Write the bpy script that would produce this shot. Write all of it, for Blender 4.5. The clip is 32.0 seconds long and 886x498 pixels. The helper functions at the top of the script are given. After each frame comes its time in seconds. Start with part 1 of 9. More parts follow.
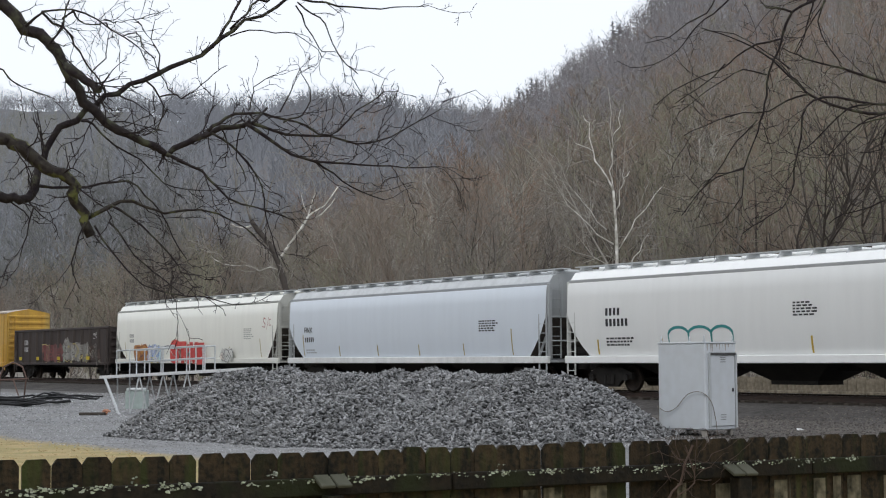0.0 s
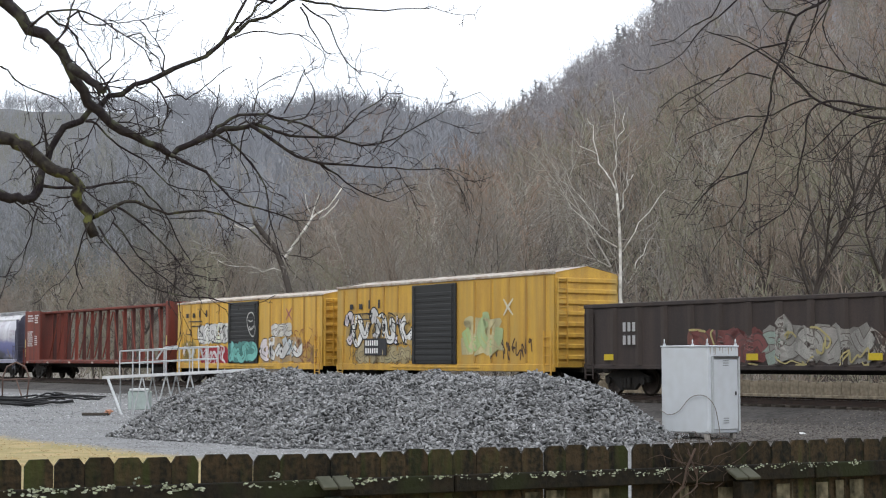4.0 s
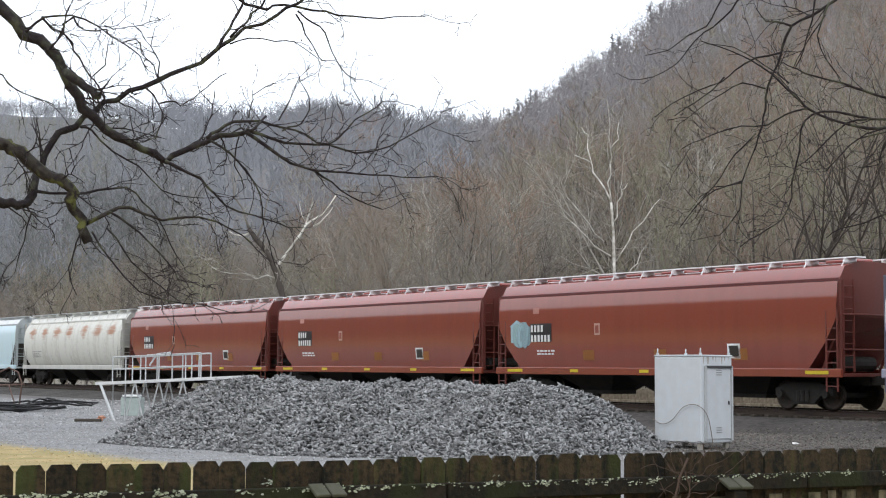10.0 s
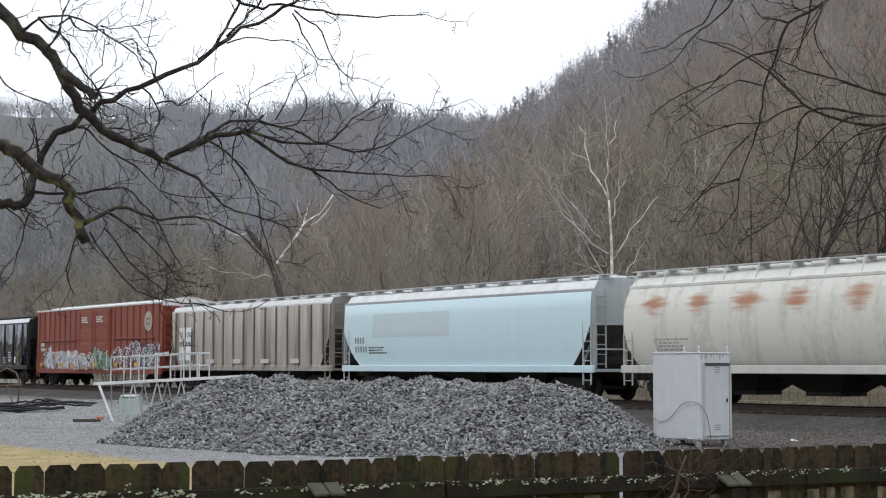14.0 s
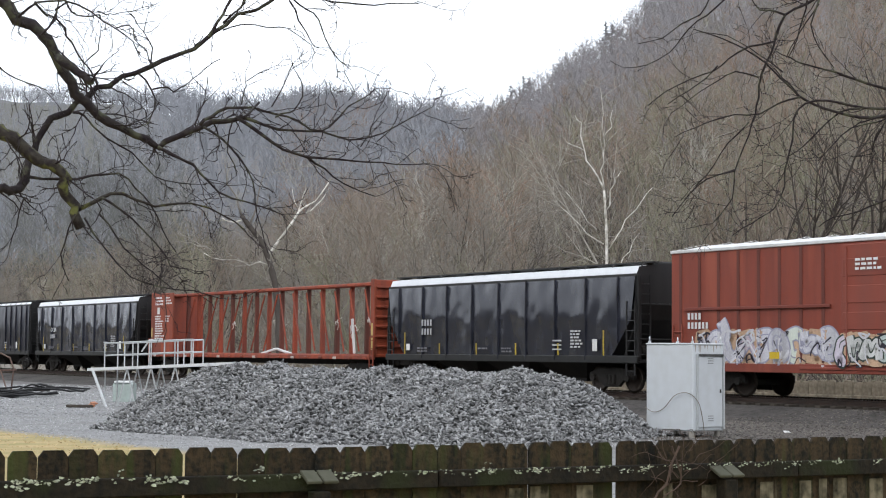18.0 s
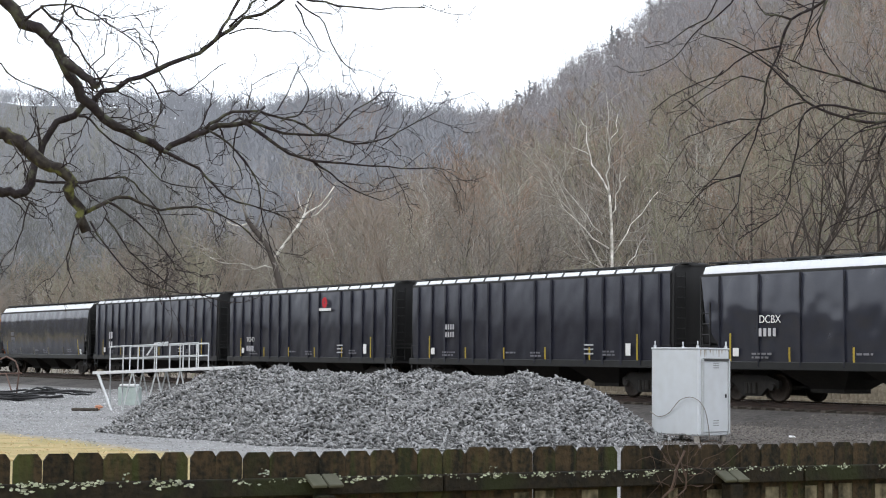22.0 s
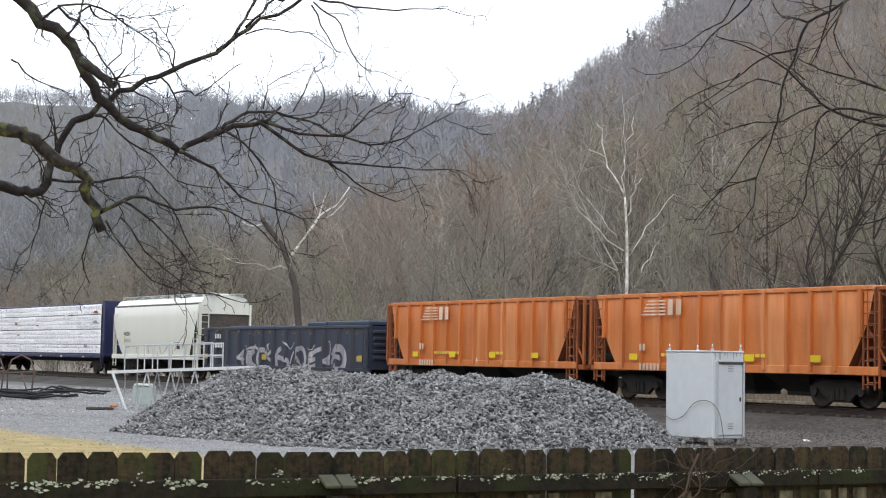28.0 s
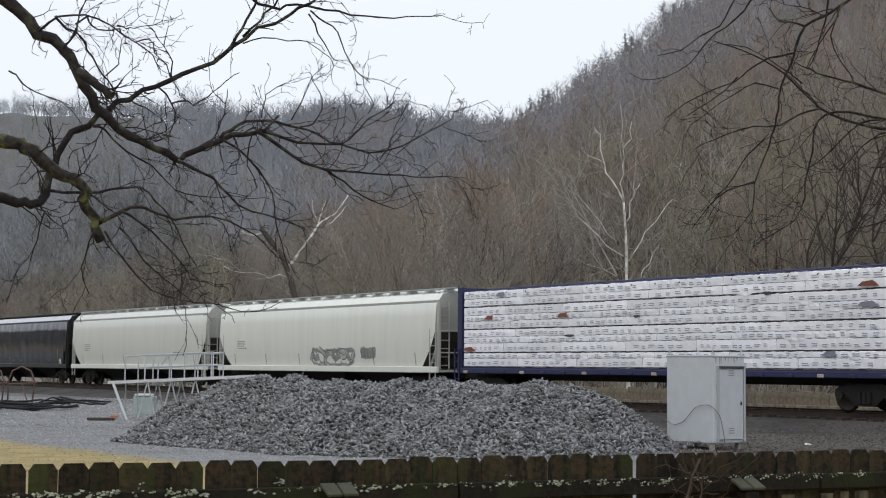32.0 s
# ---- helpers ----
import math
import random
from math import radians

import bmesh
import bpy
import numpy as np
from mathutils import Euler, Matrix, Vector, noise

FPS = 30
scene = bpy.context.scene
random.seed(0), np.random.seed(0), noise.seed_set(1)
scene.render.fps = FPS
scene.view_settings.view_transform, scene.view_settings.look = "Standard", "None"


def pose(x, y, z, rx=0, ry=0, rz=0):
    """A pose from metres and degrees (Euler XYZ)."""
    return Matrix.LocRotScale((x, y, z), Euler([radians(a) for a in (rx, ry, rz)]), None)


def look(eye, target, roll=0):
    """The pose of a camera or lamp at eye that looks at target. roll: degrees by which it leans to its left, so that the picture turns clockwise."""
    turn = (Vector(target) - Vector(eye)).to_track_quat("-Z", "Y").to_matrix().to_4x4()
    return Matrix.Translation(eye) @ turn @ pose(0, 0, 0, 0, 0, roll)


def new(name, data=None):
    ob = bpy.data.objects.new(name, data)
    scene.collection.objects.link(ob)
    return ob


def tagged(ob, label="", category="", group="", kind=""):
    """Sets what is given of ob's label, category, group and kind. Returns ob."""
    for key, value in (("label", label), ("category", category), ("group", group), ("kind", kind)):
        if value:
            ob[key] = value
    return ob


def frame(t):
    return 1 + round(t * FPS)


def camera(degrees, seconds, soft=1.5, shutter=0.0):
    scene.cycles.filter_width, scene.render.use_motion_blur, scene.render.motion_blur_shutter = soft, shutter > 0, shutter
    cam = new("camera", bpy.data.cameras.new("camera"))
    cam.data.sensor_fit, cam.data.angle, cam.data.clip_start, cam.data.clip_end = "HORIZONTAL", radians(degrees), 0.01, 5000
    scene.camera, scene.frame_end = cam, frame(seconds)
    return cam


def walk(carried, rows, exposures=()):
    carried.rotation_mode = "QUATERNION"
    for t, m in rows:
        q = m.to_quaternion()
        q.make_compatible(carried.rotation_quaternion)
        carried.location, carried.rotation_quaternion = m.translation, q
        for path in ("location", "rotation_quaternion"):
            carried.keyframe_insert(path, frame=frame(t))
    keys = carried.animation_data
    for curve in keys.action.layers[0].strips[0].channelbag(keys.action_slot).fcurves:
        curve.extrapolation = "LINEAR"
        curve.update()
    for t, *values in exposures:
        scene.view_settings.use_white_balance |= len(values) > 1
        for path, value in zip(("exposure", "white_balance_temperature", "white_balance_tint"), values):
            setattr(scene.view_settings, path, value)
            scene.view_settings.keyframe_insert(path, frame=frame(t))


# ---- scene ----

# ---- camera: hand-held, it stands on one spot and sways ----
EYE = (0.0, 0.0, 1.7)
SWAY = [  # seconds, tilt, lean, turn in degrees
    (0, 93.81, -0.28, 0.13), (0.5, 93.85, -0.43, 0.16), (1, 93.85, 0.17, 0.22), (1.5, 93.89, 0.46, 0.24),
    (2, 93.91, 0.13, 0.24), (2.5, 93.88, 0.02, 0.23), (3, 93.88, -0.09, 0.27), (3.5, 93.86, 0.05, 0.26),
    (5.5, 94.00, -0.20, 0.20), (6, 93.98, -0.11, 0.11), (6.5, 93.99, 0.13, 0.13), (7, 94.01, 0.19, 0.10),
    (7.5, 94.04, 0.17, 0.09), (8, 94.04, -0.07, 0.03), (8.5, 94.07, -0.09, -0.02), (9, 94.12, 0.02, 0.00),
    (9.5, 94.12, 0.21, 0.01), (10, 94.16, 0.34, 0.04), (10.5, 94.23, 0.20, 0.03), (11, 94.35, -0.01, 0.01),
    (11.5, 94.35, -0.48, -0.02), (12, 94.38, -0.59, -0.01), (12.5, 94.38, -0.25, 0.03), (13, 94.42, 0.16, -0.00),
    (13.5, 94.36, 0.15, 0.04), (14, 94.11, 0.07, -0.04), (14.5, 93.82, -0.03, -0.08), (16.5, 93.67, 0.05, -0.21),
    (17, 93.64, 0.23, -0.23), (17.5, 93.72, 0.35, -0.20), (18, 93.72, 0.56, -0.22), (18.5, 93.75, 0.48, -0.22),
    (19, 93.87, 0.36, -0.21), (19.5, 93.91, 0.23, -0.19), (20, 93.94, 0.16, -0.15), (20.5, 93.93, 0.28, -0.08),
    (21, 93.95, 0.48, -0.02), (21.5, 93.93, 0.56, -0.01), (22, 93.86, 0.67, -0.03), (22.5, 93.85, 0.62, -0.05),
    (23, 93.82, 0.76, -0.01), (23.5, 93.85, 0.97, 0.07), (24, 93.87, 1.08, 0.16), (24.5, 93.88, 1.00, 0.10),
    (25, 93.82, 0.97, 0.10), (25.5, 93.84, 1.06, 0.15), (27.5, 93.88, 0.92, 0.42), (28, 93.90, 1.04, 0.49),
    (28.5, 94.08, 0.96, 0.56), (29, 94.12, 0.87, 0.57), (29.5, 94.15, 0.51, 0.53), (30, 94.13, 0.56, 0.56),
    (30.5, 94.14, 0.79, 0.58), (31, 94.15, 0.90, 0.60), (31.5, 94.15, 0.62, 0.56), (32, 94.15, 0.48, 0.47),
]
cam = camera(30.26, 32.0, soft=1.1)
walk(cam, [(t, pose(*EYE, tilt, 0, turn) @ pose(0, 0, 0, 0, 0, lean)) for t, tilt, lean, turn in SWAY],
     exposures=[(0.0, -0.5), (1.0, -0.52), (2.0, -0.45), (3.0, -0.12), (6.0, -0.07), (7.0, 0.08), (9.0, 0.0), (11.5, 0.0), (13.0, -0.23), (14.0, -0.28), (17.0, -0.05), (20.0, 0.15), (24.0, 0.12), (28.0, 0.05), (30.0, -0.15), (31.0, -0.4), (32.0, -0.58)])

# ---- overcast daylight ----
world = bpy.data.worlds.new("overcast")
scene.world = world
world.use_nodes = True
wn, wl = world.node_tree.nodes, world.node_tree.links
wn.clear()
w_out, w_bg = wn.new("ShaderNodeOutputWorld"), wn.new("ShaderNodeBackground")
w_sky, w_sat, w_mix = wn.new("ShaderNodeTexSky"), wn.new("ShaderNodeHueSaturation"), wn.new("ShaderNodeMix")
w_sky.sky_type, w_sky.sun_disc = "NISHITA", False
w_sky.sun_elevation, w_sky.sun_rotation, w_sky.dust_density = radians(38), radians(200), 4.0
w_sat.inputs["Saturation"].default_value = 0.3
w_mix.data_type = "RGBA"
w_mix.inputs[0].default_value = 0.8
w_mix.inputs["B"].default_value = (11.5, 12.2, 13.3, 1)
wl.new(w_sky.outputs[0], w_sat.inputs["Color"])
wl.new(w_sat.outputs[0], w_mix.inputs["A"])
wl.new(w_mix.outputs["Result"], w_bg.inputs[0])
w_bg.inputs[1].default_value = 0.135
wl.new(w_bg.outputs[0], w_out.inputs[0])

sun = new("sun", bpy.data.lights.new("sun", "SUN"))
sun.data.energy, sun.data.angle, sun.data.color = 0.7, radians(30), (1.0, 0.97, 0.92)
sun.matrix_world = look((-20, -60, 60), (0, 0, 0))


# ---- materials ----
def nodes_of(name):
    m = bpy.data.materials.new(name)
    m.use_nodes = True
    return m, m.node_tree.nodes, m.node_tree.links, m.node_tree.nodes["Principled BSDF"]


def surface(name, color, dark=None, rough=0.7, metal=0.0, grain=8.0, blotch=0.8, amount=0.5, streak=False,
            bump=0.1, island=False, depth=0.02, spec=0.3, dents=0.0, vary=0.1, third=None, isle=(0.45, 1.55), shift=False):
    """A worn surface: base colour, a darker tone laid on by two scales of noise, fine relief."""
    m, n, l, b = nodes_of(name)
    dark = dark or tuple(c * 0.55 for c in color)
    co = n.new("ShaderNodeTexCoord")
    src = co.outputs["Object"]
    if shift:
        # each piece is cut from another stretch of the grain
        oi, far, sh = n.new("ShaderNodeObjectInfo"), n.new("ShaderNodeMath"), n.new("ShaderNodeVectorMath")
        far.operation = "MULTIPLY"
        far.inputs[1].default_value = 57.0
        l.new(oi.outputs["Random"], far.inputs[0])
        l.new(src, sh.inputs[0])
        l.new(far.outputs[0], sh.inputs[1])
        src = sh.outputs[0]
    big, fine = n.new("ShaderNodeTexNoise"), n.new("ShaderNodeTexNoise")
    big.inputs["Scale"].default_value, big.inputs["Detail"].default_value = blotch, 5
    fine.inputs["Scale"].default_value, fine.inputs["Detail"].default_value = grain, 4
    if streak:
        mp = n.new("ShaderNodeMapping")
        mp.inputs["Scale"].default_value = (2.2, 2.2, 0.22)
        l.new(src, mp.inputs["Vector"])
        l.new(mp.outputs[0], big.inputs["Vector"])
    else:
        l.new(src, big.inputs["Vector"])
    l.new(src, fine.inputs["Vector"])
    add = n.new("ShaderNodeMath")
    add.operation = "ADD"
    l.new(big.outputs[0], add.inputs[0])
    l.new(fine.outputs[0], add.inputs[1])
    ramp = n.new("ShaderNodeMapRange")
    ramp.inputs[1].default_value, ramp.inputs[2].default_value = 0.82, 1.22
    ramp.inputs[4].default_value = amount
    l.new(add.outputs[0], ramp.inputs[0])
    mix = n.new("ShaderNodeMix")
    mix.data_type = "RGBA"
    mix.inputs["A"].default_value, mix.inputs["B"].default_value = (*color, 1), (*dark, 1)
    l.new(ramp.outputs[0], mix.inputs[0])
    out = mix.outputs["Result"]
    if third:
        # patches of another tone
        tn, tr, tm = n.new("ShaderNodeTexNoise"), n.new("ShaderNodeMapRange"), n.new("ShaderNodeMix")
        tn.inputs["Scale"].default_value, tn.inputs["Detail"].default_value = blotch * 0.45, 6
        tr.inputs[1].default_value, tr.inputs[2].default_value = 0.52, 0.66
        tm.data_type = "RGBA"
        l.new(mp.outputs[0] if streak else src, tn.inputs["Vector"])
        l.new(tn.outputs[0], tr.inputs[0])
        l.new(tr.outputs[0], tm.inputs[0])
        l.new(out, tm.inputs["A"])
        tm.inputs["B"].default_value = (*third, 1)
        out = tm.outputs["Result"]
    rnd = n.new("ShaderNodeNewGeometry").outputs["Random Per Island"] if island else n.new("ShaderNodeObjectInfo").outputs["Random"]
    val = n.new("ShaderNodeMapRange")
    val.inputs[3].default_value, val.inputs[4].default_value = isle if island else (1 - vary, 1 + vary)
    l.new(rnd, val.inputs[0])
    hsv = n.new("ShaderNodeHueSaturation")
    l.new(out, hsv.inputs["Color"])
    l.new(val.outputs[0], hsv.inputs["Value"])
    l.new(hsv.outputs[0], b.inputs["Base Color"])
    b.inputs["Roughness"].default_value, b.inputs["Metallic"].default_value = rough, metal
    b.inputs["Specular IOR Level"].default_value = spec
    if bump:
        bp = n.new("ShaderNodeBump")
        bp.inputs["Strength"].default_value, bp.inputs["Distance"].default_value = bump, depth
        l.new(fine.outputs[0], bp.inputs["Height"])
        l.new(bp.outputs[0], b.inputs["Normal"])
        if dents:
            # shallow buckles of thin plate, wider than high
            dn, dm, db = n.new("ShaderNodeTexNoise"), n.new("ShaderNodeMapping"), n.new("ShaderNodeBump")
            dm.inputs["Scale"].default_value = (0.9, 1.0, 0.8)
            dn.inputs["Scale"].default_value, dn.inputs["Detail"].default_value = 1.1, 1
            db.inputs["Strength"].default_value, db.inputs["Distance"].default_value = 1.0, dents
            l.new(src, dm.inputs["Vector"])
            l.new(dm.outputs[0], dn.inputs["Vector"])
            l.new(dn.outputs[0], db.inputs["Height"])
            l.new(bp.outputs[0], db.inputs["Normal"])
            l.new(db.outputs[0], b.inputs["Normal"])
    return m


MATS = {}


def paint(color, dark=None, rough=0.45, amount=0.4, streak=True, metal=0.0, spec=0.4, dents=0.0, third=None):
    """Car paint with rain streaks and grime; one material for each colour."""
    key = ("paint", color, dark, rough, amount, streak, metal, spec, dents, third)
    if key not in MATS:
        MATS[key] = surface("car_paint", color, dark or tuple(c * 0.45 + 0.03 for c in color), rough, metal, 45, 1.3, amount, streak, 0.03, spec=spec, dents=dents, third=third)
    return MATS[key]


def plain(color, rough=0.6, metal=0.0):
    key = ("plain", color, rough, metal)
    if key not in MATS:
        MATS[key] = surface("plain_finish", color, None, rough, metal, 20, 2.0, 0.25, False, 0.03)
    return MATS[key]


STEEL_DARK = surface("grimy_steel", (0.017, 0.016, 0.015), (0.034, 0.029, 0.025), 0.75, 0.0, 10, 2, 0.6)
WHEEL = surface("worn_wheel_steel", (0.035, 0.028, 0.024), (0.065, 0.048, 0.037), 0.6, 0.3, 12, 3, 0.6)
RAIL_SIDE = surface("rusty_rail", (0.045, 0.034, 0.03), (0.075, 0.048, 0.036), 0.7, 0.2, 12, 2, 0.6)
RAIL_TOP = surface("polished_rail", (0.45, 0.45, 0.46), None, 0.3, 0.9, 12, 2, 0.3)
TIE = surface("creosoted_wood", (0.05, 0.043, 0.037), (0.1, 0.085, 0.07), 0.9, 0, 9, 2, 0.7)
GALV = surface("galvanised_tube", (0.55, 0.57, 0.58), (0.36, 0.37, 0.38), 0.45, 0.3, 14, 2, 0.5)
LETTER_W, LETTER_K = plain((0.75, 0.75, 0.74)), plain((0.04, 0.04, 0.045))


# ---- building helpers ----
class Geo:
    """Vertices and faces of one mesh in the making."""

    def __init__(self):
        self.v, self.f = [], []

    def add(self, verts, faces):
        k = len(self.v)
        self.v += [tuple(p) for p in verts]
        self.f += [tuple(i + k for i in q) for q in faces]
        return self

    def box(self, x0, x1, y0, y1, z0, z1, m=None):
        vs = [Vector((x, y, z)) for z in (z0, z1) for y in (y0, y1) for x in (x0, x1)]
        if m:
            vs = [m @ p for p in vs]
        return self.add(vs, [(0, 2, 3, 1), (4, 5, 7, 6), (0, 1, 5, 4), (2, 6, 7, 3), (0, 4, 6, 2), (1, 3, 7, 5)])

    def cbox(self, x0, x1, y0, y1, z0, z1, c=0.02, m=None):
        """A box with chamfered edges."""
        vs, fs, X, Y, Z = [], [], (x0, x1), (y0, y1), (z0, z1)
        sg = (1, -1)
        idx = {}
        for i in (0, 1):
            for j in (0, 1):
                for k in (0, 1):
                    for a in range(3):
                        d = [c * sg[i], c * sg[j], c * sg[k]]
                        d[a] = 0
                        idx[i, j, k, a] = len(vs)
                        vs.append(Vector((X[i] + d[0], Y[j] + d[1], Z[k] + d[2])))
        for i in (0, 1):
            fs += [[idx[i, 0, 0, 0], idx[i, 0, 1, 0], idx[i, 1, 1, 0], idx[i, 1, 0, 0]][:: 1 if i == 0 else -1]]
            fs += [[idx[0, i, 0, 1], idx[1, i, 0, 1], idx[1, i, 1, 1], idx[0, i, 1, 1]][:: 1 if i == 0 else -1]]
            fs += [[idx[0, 0, i, 2], idx[0, 1, i, 2], idx[1, 1, i, 2], idx[1, 0, i, 2]][:: 1 if i == 0 else -1]]
            for j in (0, 1):
                fs += [[idx[i, j, 0, 0], idx[i, j, 1, 0], idx[i, j, 1, 1], idx[i, j, 0, 1]][:: 1 if i != j else -1]]
                fs += [[idx[i, 0, j, 0], idx[i, 0, j, 2], idx[i, 1, j, 2], idx[i, 1, j, 0]][:: 1 if i != j else -1]]
                fs += [[idx[0, i, j, 1], idx[1, i, j, 1], idx[1, i, j, 2], idx[0, i, j, 2]][:: 1 if i != j else -1]]
                for k in (0, 1):
                    fs += [[idx[i, j, k, 0], idx[i, j, k, 1], idx[i, j, k, 2]][:: 1 if (i + j + k) % 2 == 0 else -1]]
        if m:
            vs = [m @ p for p in vs]
        return self.add(vs, fs)

    def path(self, pts, radii, n=6, cap=True):
        """A tube through the points."""
        pts = [Vector(p) for p in pts]
        if not isinstance(radii, (list, tuple)):
            radii = [radii] * len(pts)
        ref = None
        k = len(self.v)
        for i, p in enumerate(pts):
            d = (pts[min(i + 1, len(pts) - 1)] - pts[max(i - 1, 0)]).normalized()
            if ref is None:
                ref = d.orthogonal().normalized()
            ref = (ref - d * ref.dot(d)).normalized()
            side = d.cross(ref)
            for a in range(n):
                w = 2 * math.pi * a / n
                self.v.append(tuple(p + (ref * math.cos(w) + side * math.sin(w)) * radii[i]))
        for i in range(len(pts) - 1):
            for a in range(n):
                b = (a + 1) % n
                self.f.append((k + i * n + a, k + i * n + b, k + i * n + n + b, k + i * n + n + a))
        if cap:
            self.f.append(tuple(k + a for a in range(n))[::-1])
            self.f.append(tuple(k + (len(pts) - 1) * n + a for a in range(n)))
        return self

    def lathe(self, prof, n=16, m=None):
        """Spin (radius, height) pairs about local z."""
        k, r = len(self.v), len(prof)
        for i in range(n):
            w = 2 * math.pi * i / n
            for rad, h in prof:
                p = Vector((rad * math.cos(w), rad * math.sin(w), h))
                self.v.append(tuple(m @ p if m else p))
        for i in range(n):
            j = (i + 1) % n
            for a in range(r - 1):
                self.f.append((k + i * r + a, k + j * r + a, k + j * r + a + 1, k + i * r + a + 1))
        return self

    def skin(self, rows, close=False):
        """A sheet through rows of equal numbers of points."""
        k, w = len(self.v), len(rows[0])
        for row in rows:
            self.v += [tuple(p) for p in row]
        for i in range(len(rows) - 1):
            for a in range(w if close else w - 1):
                b = (a + 1) % w
                self.f.append((k + i * w + a, k + i * w + b, k + i * w + w + b, k + i * w + w + a))
        return self

    def mesh(self, name, mat, smooth=False):
        me = bpy.data.meshes.new(name)
        me.from_pydata(self.v, [], self.f)
        me.materials.append(mat)
        if smooth:
            me.polygons.foreach_set("use_smooth", [True] * len(me.polygons))
        me.update()
        return me


def smooth_path(pts, rng, step=0.06, wob=0.012):
    """A curve through the points, with the small kinks of real wood."""
    p = [Vector(q) for q in pts]
    p = [p[0] * 2 - p[1]] + p + [p[-1] * 2 - p[-2]]
    out = []
    for i in range(1, len(p) - 2):
        n = max(2, int((p[i + 1] - p[i]).length / step))
        for k in range(n):
            t = k / n
            a, b, c, d = p[i - 1], p[i], p[i + 1], p[i + 2]
            q = 0.5 * ((2 * b) + (c - a) * t + (2 * a - 5 * b + 4 * c - d) * t * t + (3 * b - a - 3 * c + d) * t ** 3)
            out.append(q + Vector((rng.gauss(0, wob), rng.gauss(0, wob), rng.gauss(0, wob))) * (0.5 if out else 0))
    out.append(p[-2])
    return out


def part(name, g, mat, parent=None, label="", smooth=False, at=None):
    """Link a Geo (or a shared mesh) as one mesh object, under a thing or a part."""
    ob = new(name, g if isinstance(g, bpy.types.Mesh) else g.mesh(name, mat, smooth))
    if parent:
        ob.parent = parent
    if at is not None:
        ob.matrix_basis = at
    if label:
        ob["label"] = label
    return ob


def soup(name, verts, quads, mats, index=None):
    """A large mesh from arrays of quads."""
    me = bpy.data.meshes.new(name)
    verts, quads = np.asarray(verts, np.float32), np.asarray(quads, np.int32)
    me.vertices.add(len(verts))
    me.vertices.foreach_set("co", verts.ravel())
    me.loops.add(quads.size)
    me.loops.foreach_set("vertex_index", quads.ravel())
    me.polygons.add(len(quads))
    me.polygons.foreach_set("loop_start", np.arange(len(quads), dtype=np.int32) * quads.shape[1])
    for m in mats:
        me.materials.append(m)
    if index is not None:
        me.polygons.foreach_set("material_index", np.asarray(index, np.int32))
    me.update(calc_edges=True)
    return me


# ---- the plan: the track runs past at a slant, N points across it, U the way the train goes ----
SLANT = math.atan(1909 / 2900)
U = Vector((math.sin(SLANT), -math.cos(SLANT), 0))
N = Vector((math.cos(SLANT), math.sin(SLANT), 0))
TRACK, RAIL_Z, SPEED = 36.4, 0.55, 14.787
HEADING = math.degrees(math.atan2(U.y, U.x))

# ---- land ----
def ease(x):
    x = np.clip(x, 0, 1)
    return x * x * (3 - 2 * x)


def wavy(x, y, k=1.0):
    return (np.sin(x * 0.031 * k + 1.3) * np.cos(y * 0.027 * k + 0.4) + 0.6 * np.sin(x * 0.071 * k + y * 0.053 * k)
            + 0.35 * np.sin(x * 0.15 * k - y * 0.12 * k + 2.0))


def height(x, y):
    """The lie of the land: a yard, a level valley floor, a far ridge and a steep spur beside it."""
    x, y = np.asarray(x, float), np.asarray(y, float)
    p = x * N.x + y * N.y
    yy = np.maximum(y, 1.0)
    far = 0.143 * np.clip(yy, 0, 1400) * ease((p - 85) / 250) * ease((y - 60) / 200)
    far = far * (1 + 0.03 * np.sin(x / yy * 23 + 0.7) + 0.015 * np.sin(x / yy * 61))
    far = far * (1 - 0.11 * ease((x / yy + 0.075) / 0.085))
    far = far * (1 + 0.045 * ease((-x / yy - 0.15) / 0.07))
    a = np.clip(x / yy, -0.6, 1.2) * 450
    crest = np.clip(49.3 + np.interp(a, (-280, 0, 8, 27, 33.5, 47, 57, 80, 540), (-158, 2.2, 7.8, 20.0, 24.2, 34, 43, 60, 432)), 0, 230) * (1 + 0.006 * np.sin(a * 0.21))
    crest = crest * 1.78 + 3.0
    pc = (N.x * a + N.y * 450) * 1.78
    ramp = np.clip((p - 62) / np.maximum(pc - 62, 60), 0, 1.0)
    spur = crest * ramp ** 1.25 * ease((y - 40) / 60)
    # unseen rise behind the yard, added to darken reflections in the cars
    behind = 95 * ease((-p - 70) / 220)
    h = np.maximum(np.maximum(far, spur), behind)
    h = h + wavy(x, y) * np.clip(h, 0, 8) * 0.22
    bank = -1.2 * ease((p - 40) / 5) * (1 - ease((p - 56) / 10))
    yard = -0.6 * (1 - ease((y - 0.5 * x - 9.5) / 4))
    return h + bank + yard


def axis(lo, hi, near, far_step):
    out, v = [0.0], 0.0
    while v < hi:
        v += near + far_step * abs(v)
        out.append(v)
    v = 0.0
    while v > lo:
        v -= near + far_step * abs(v)
        out.insert(0, v)
    return np.array(out)


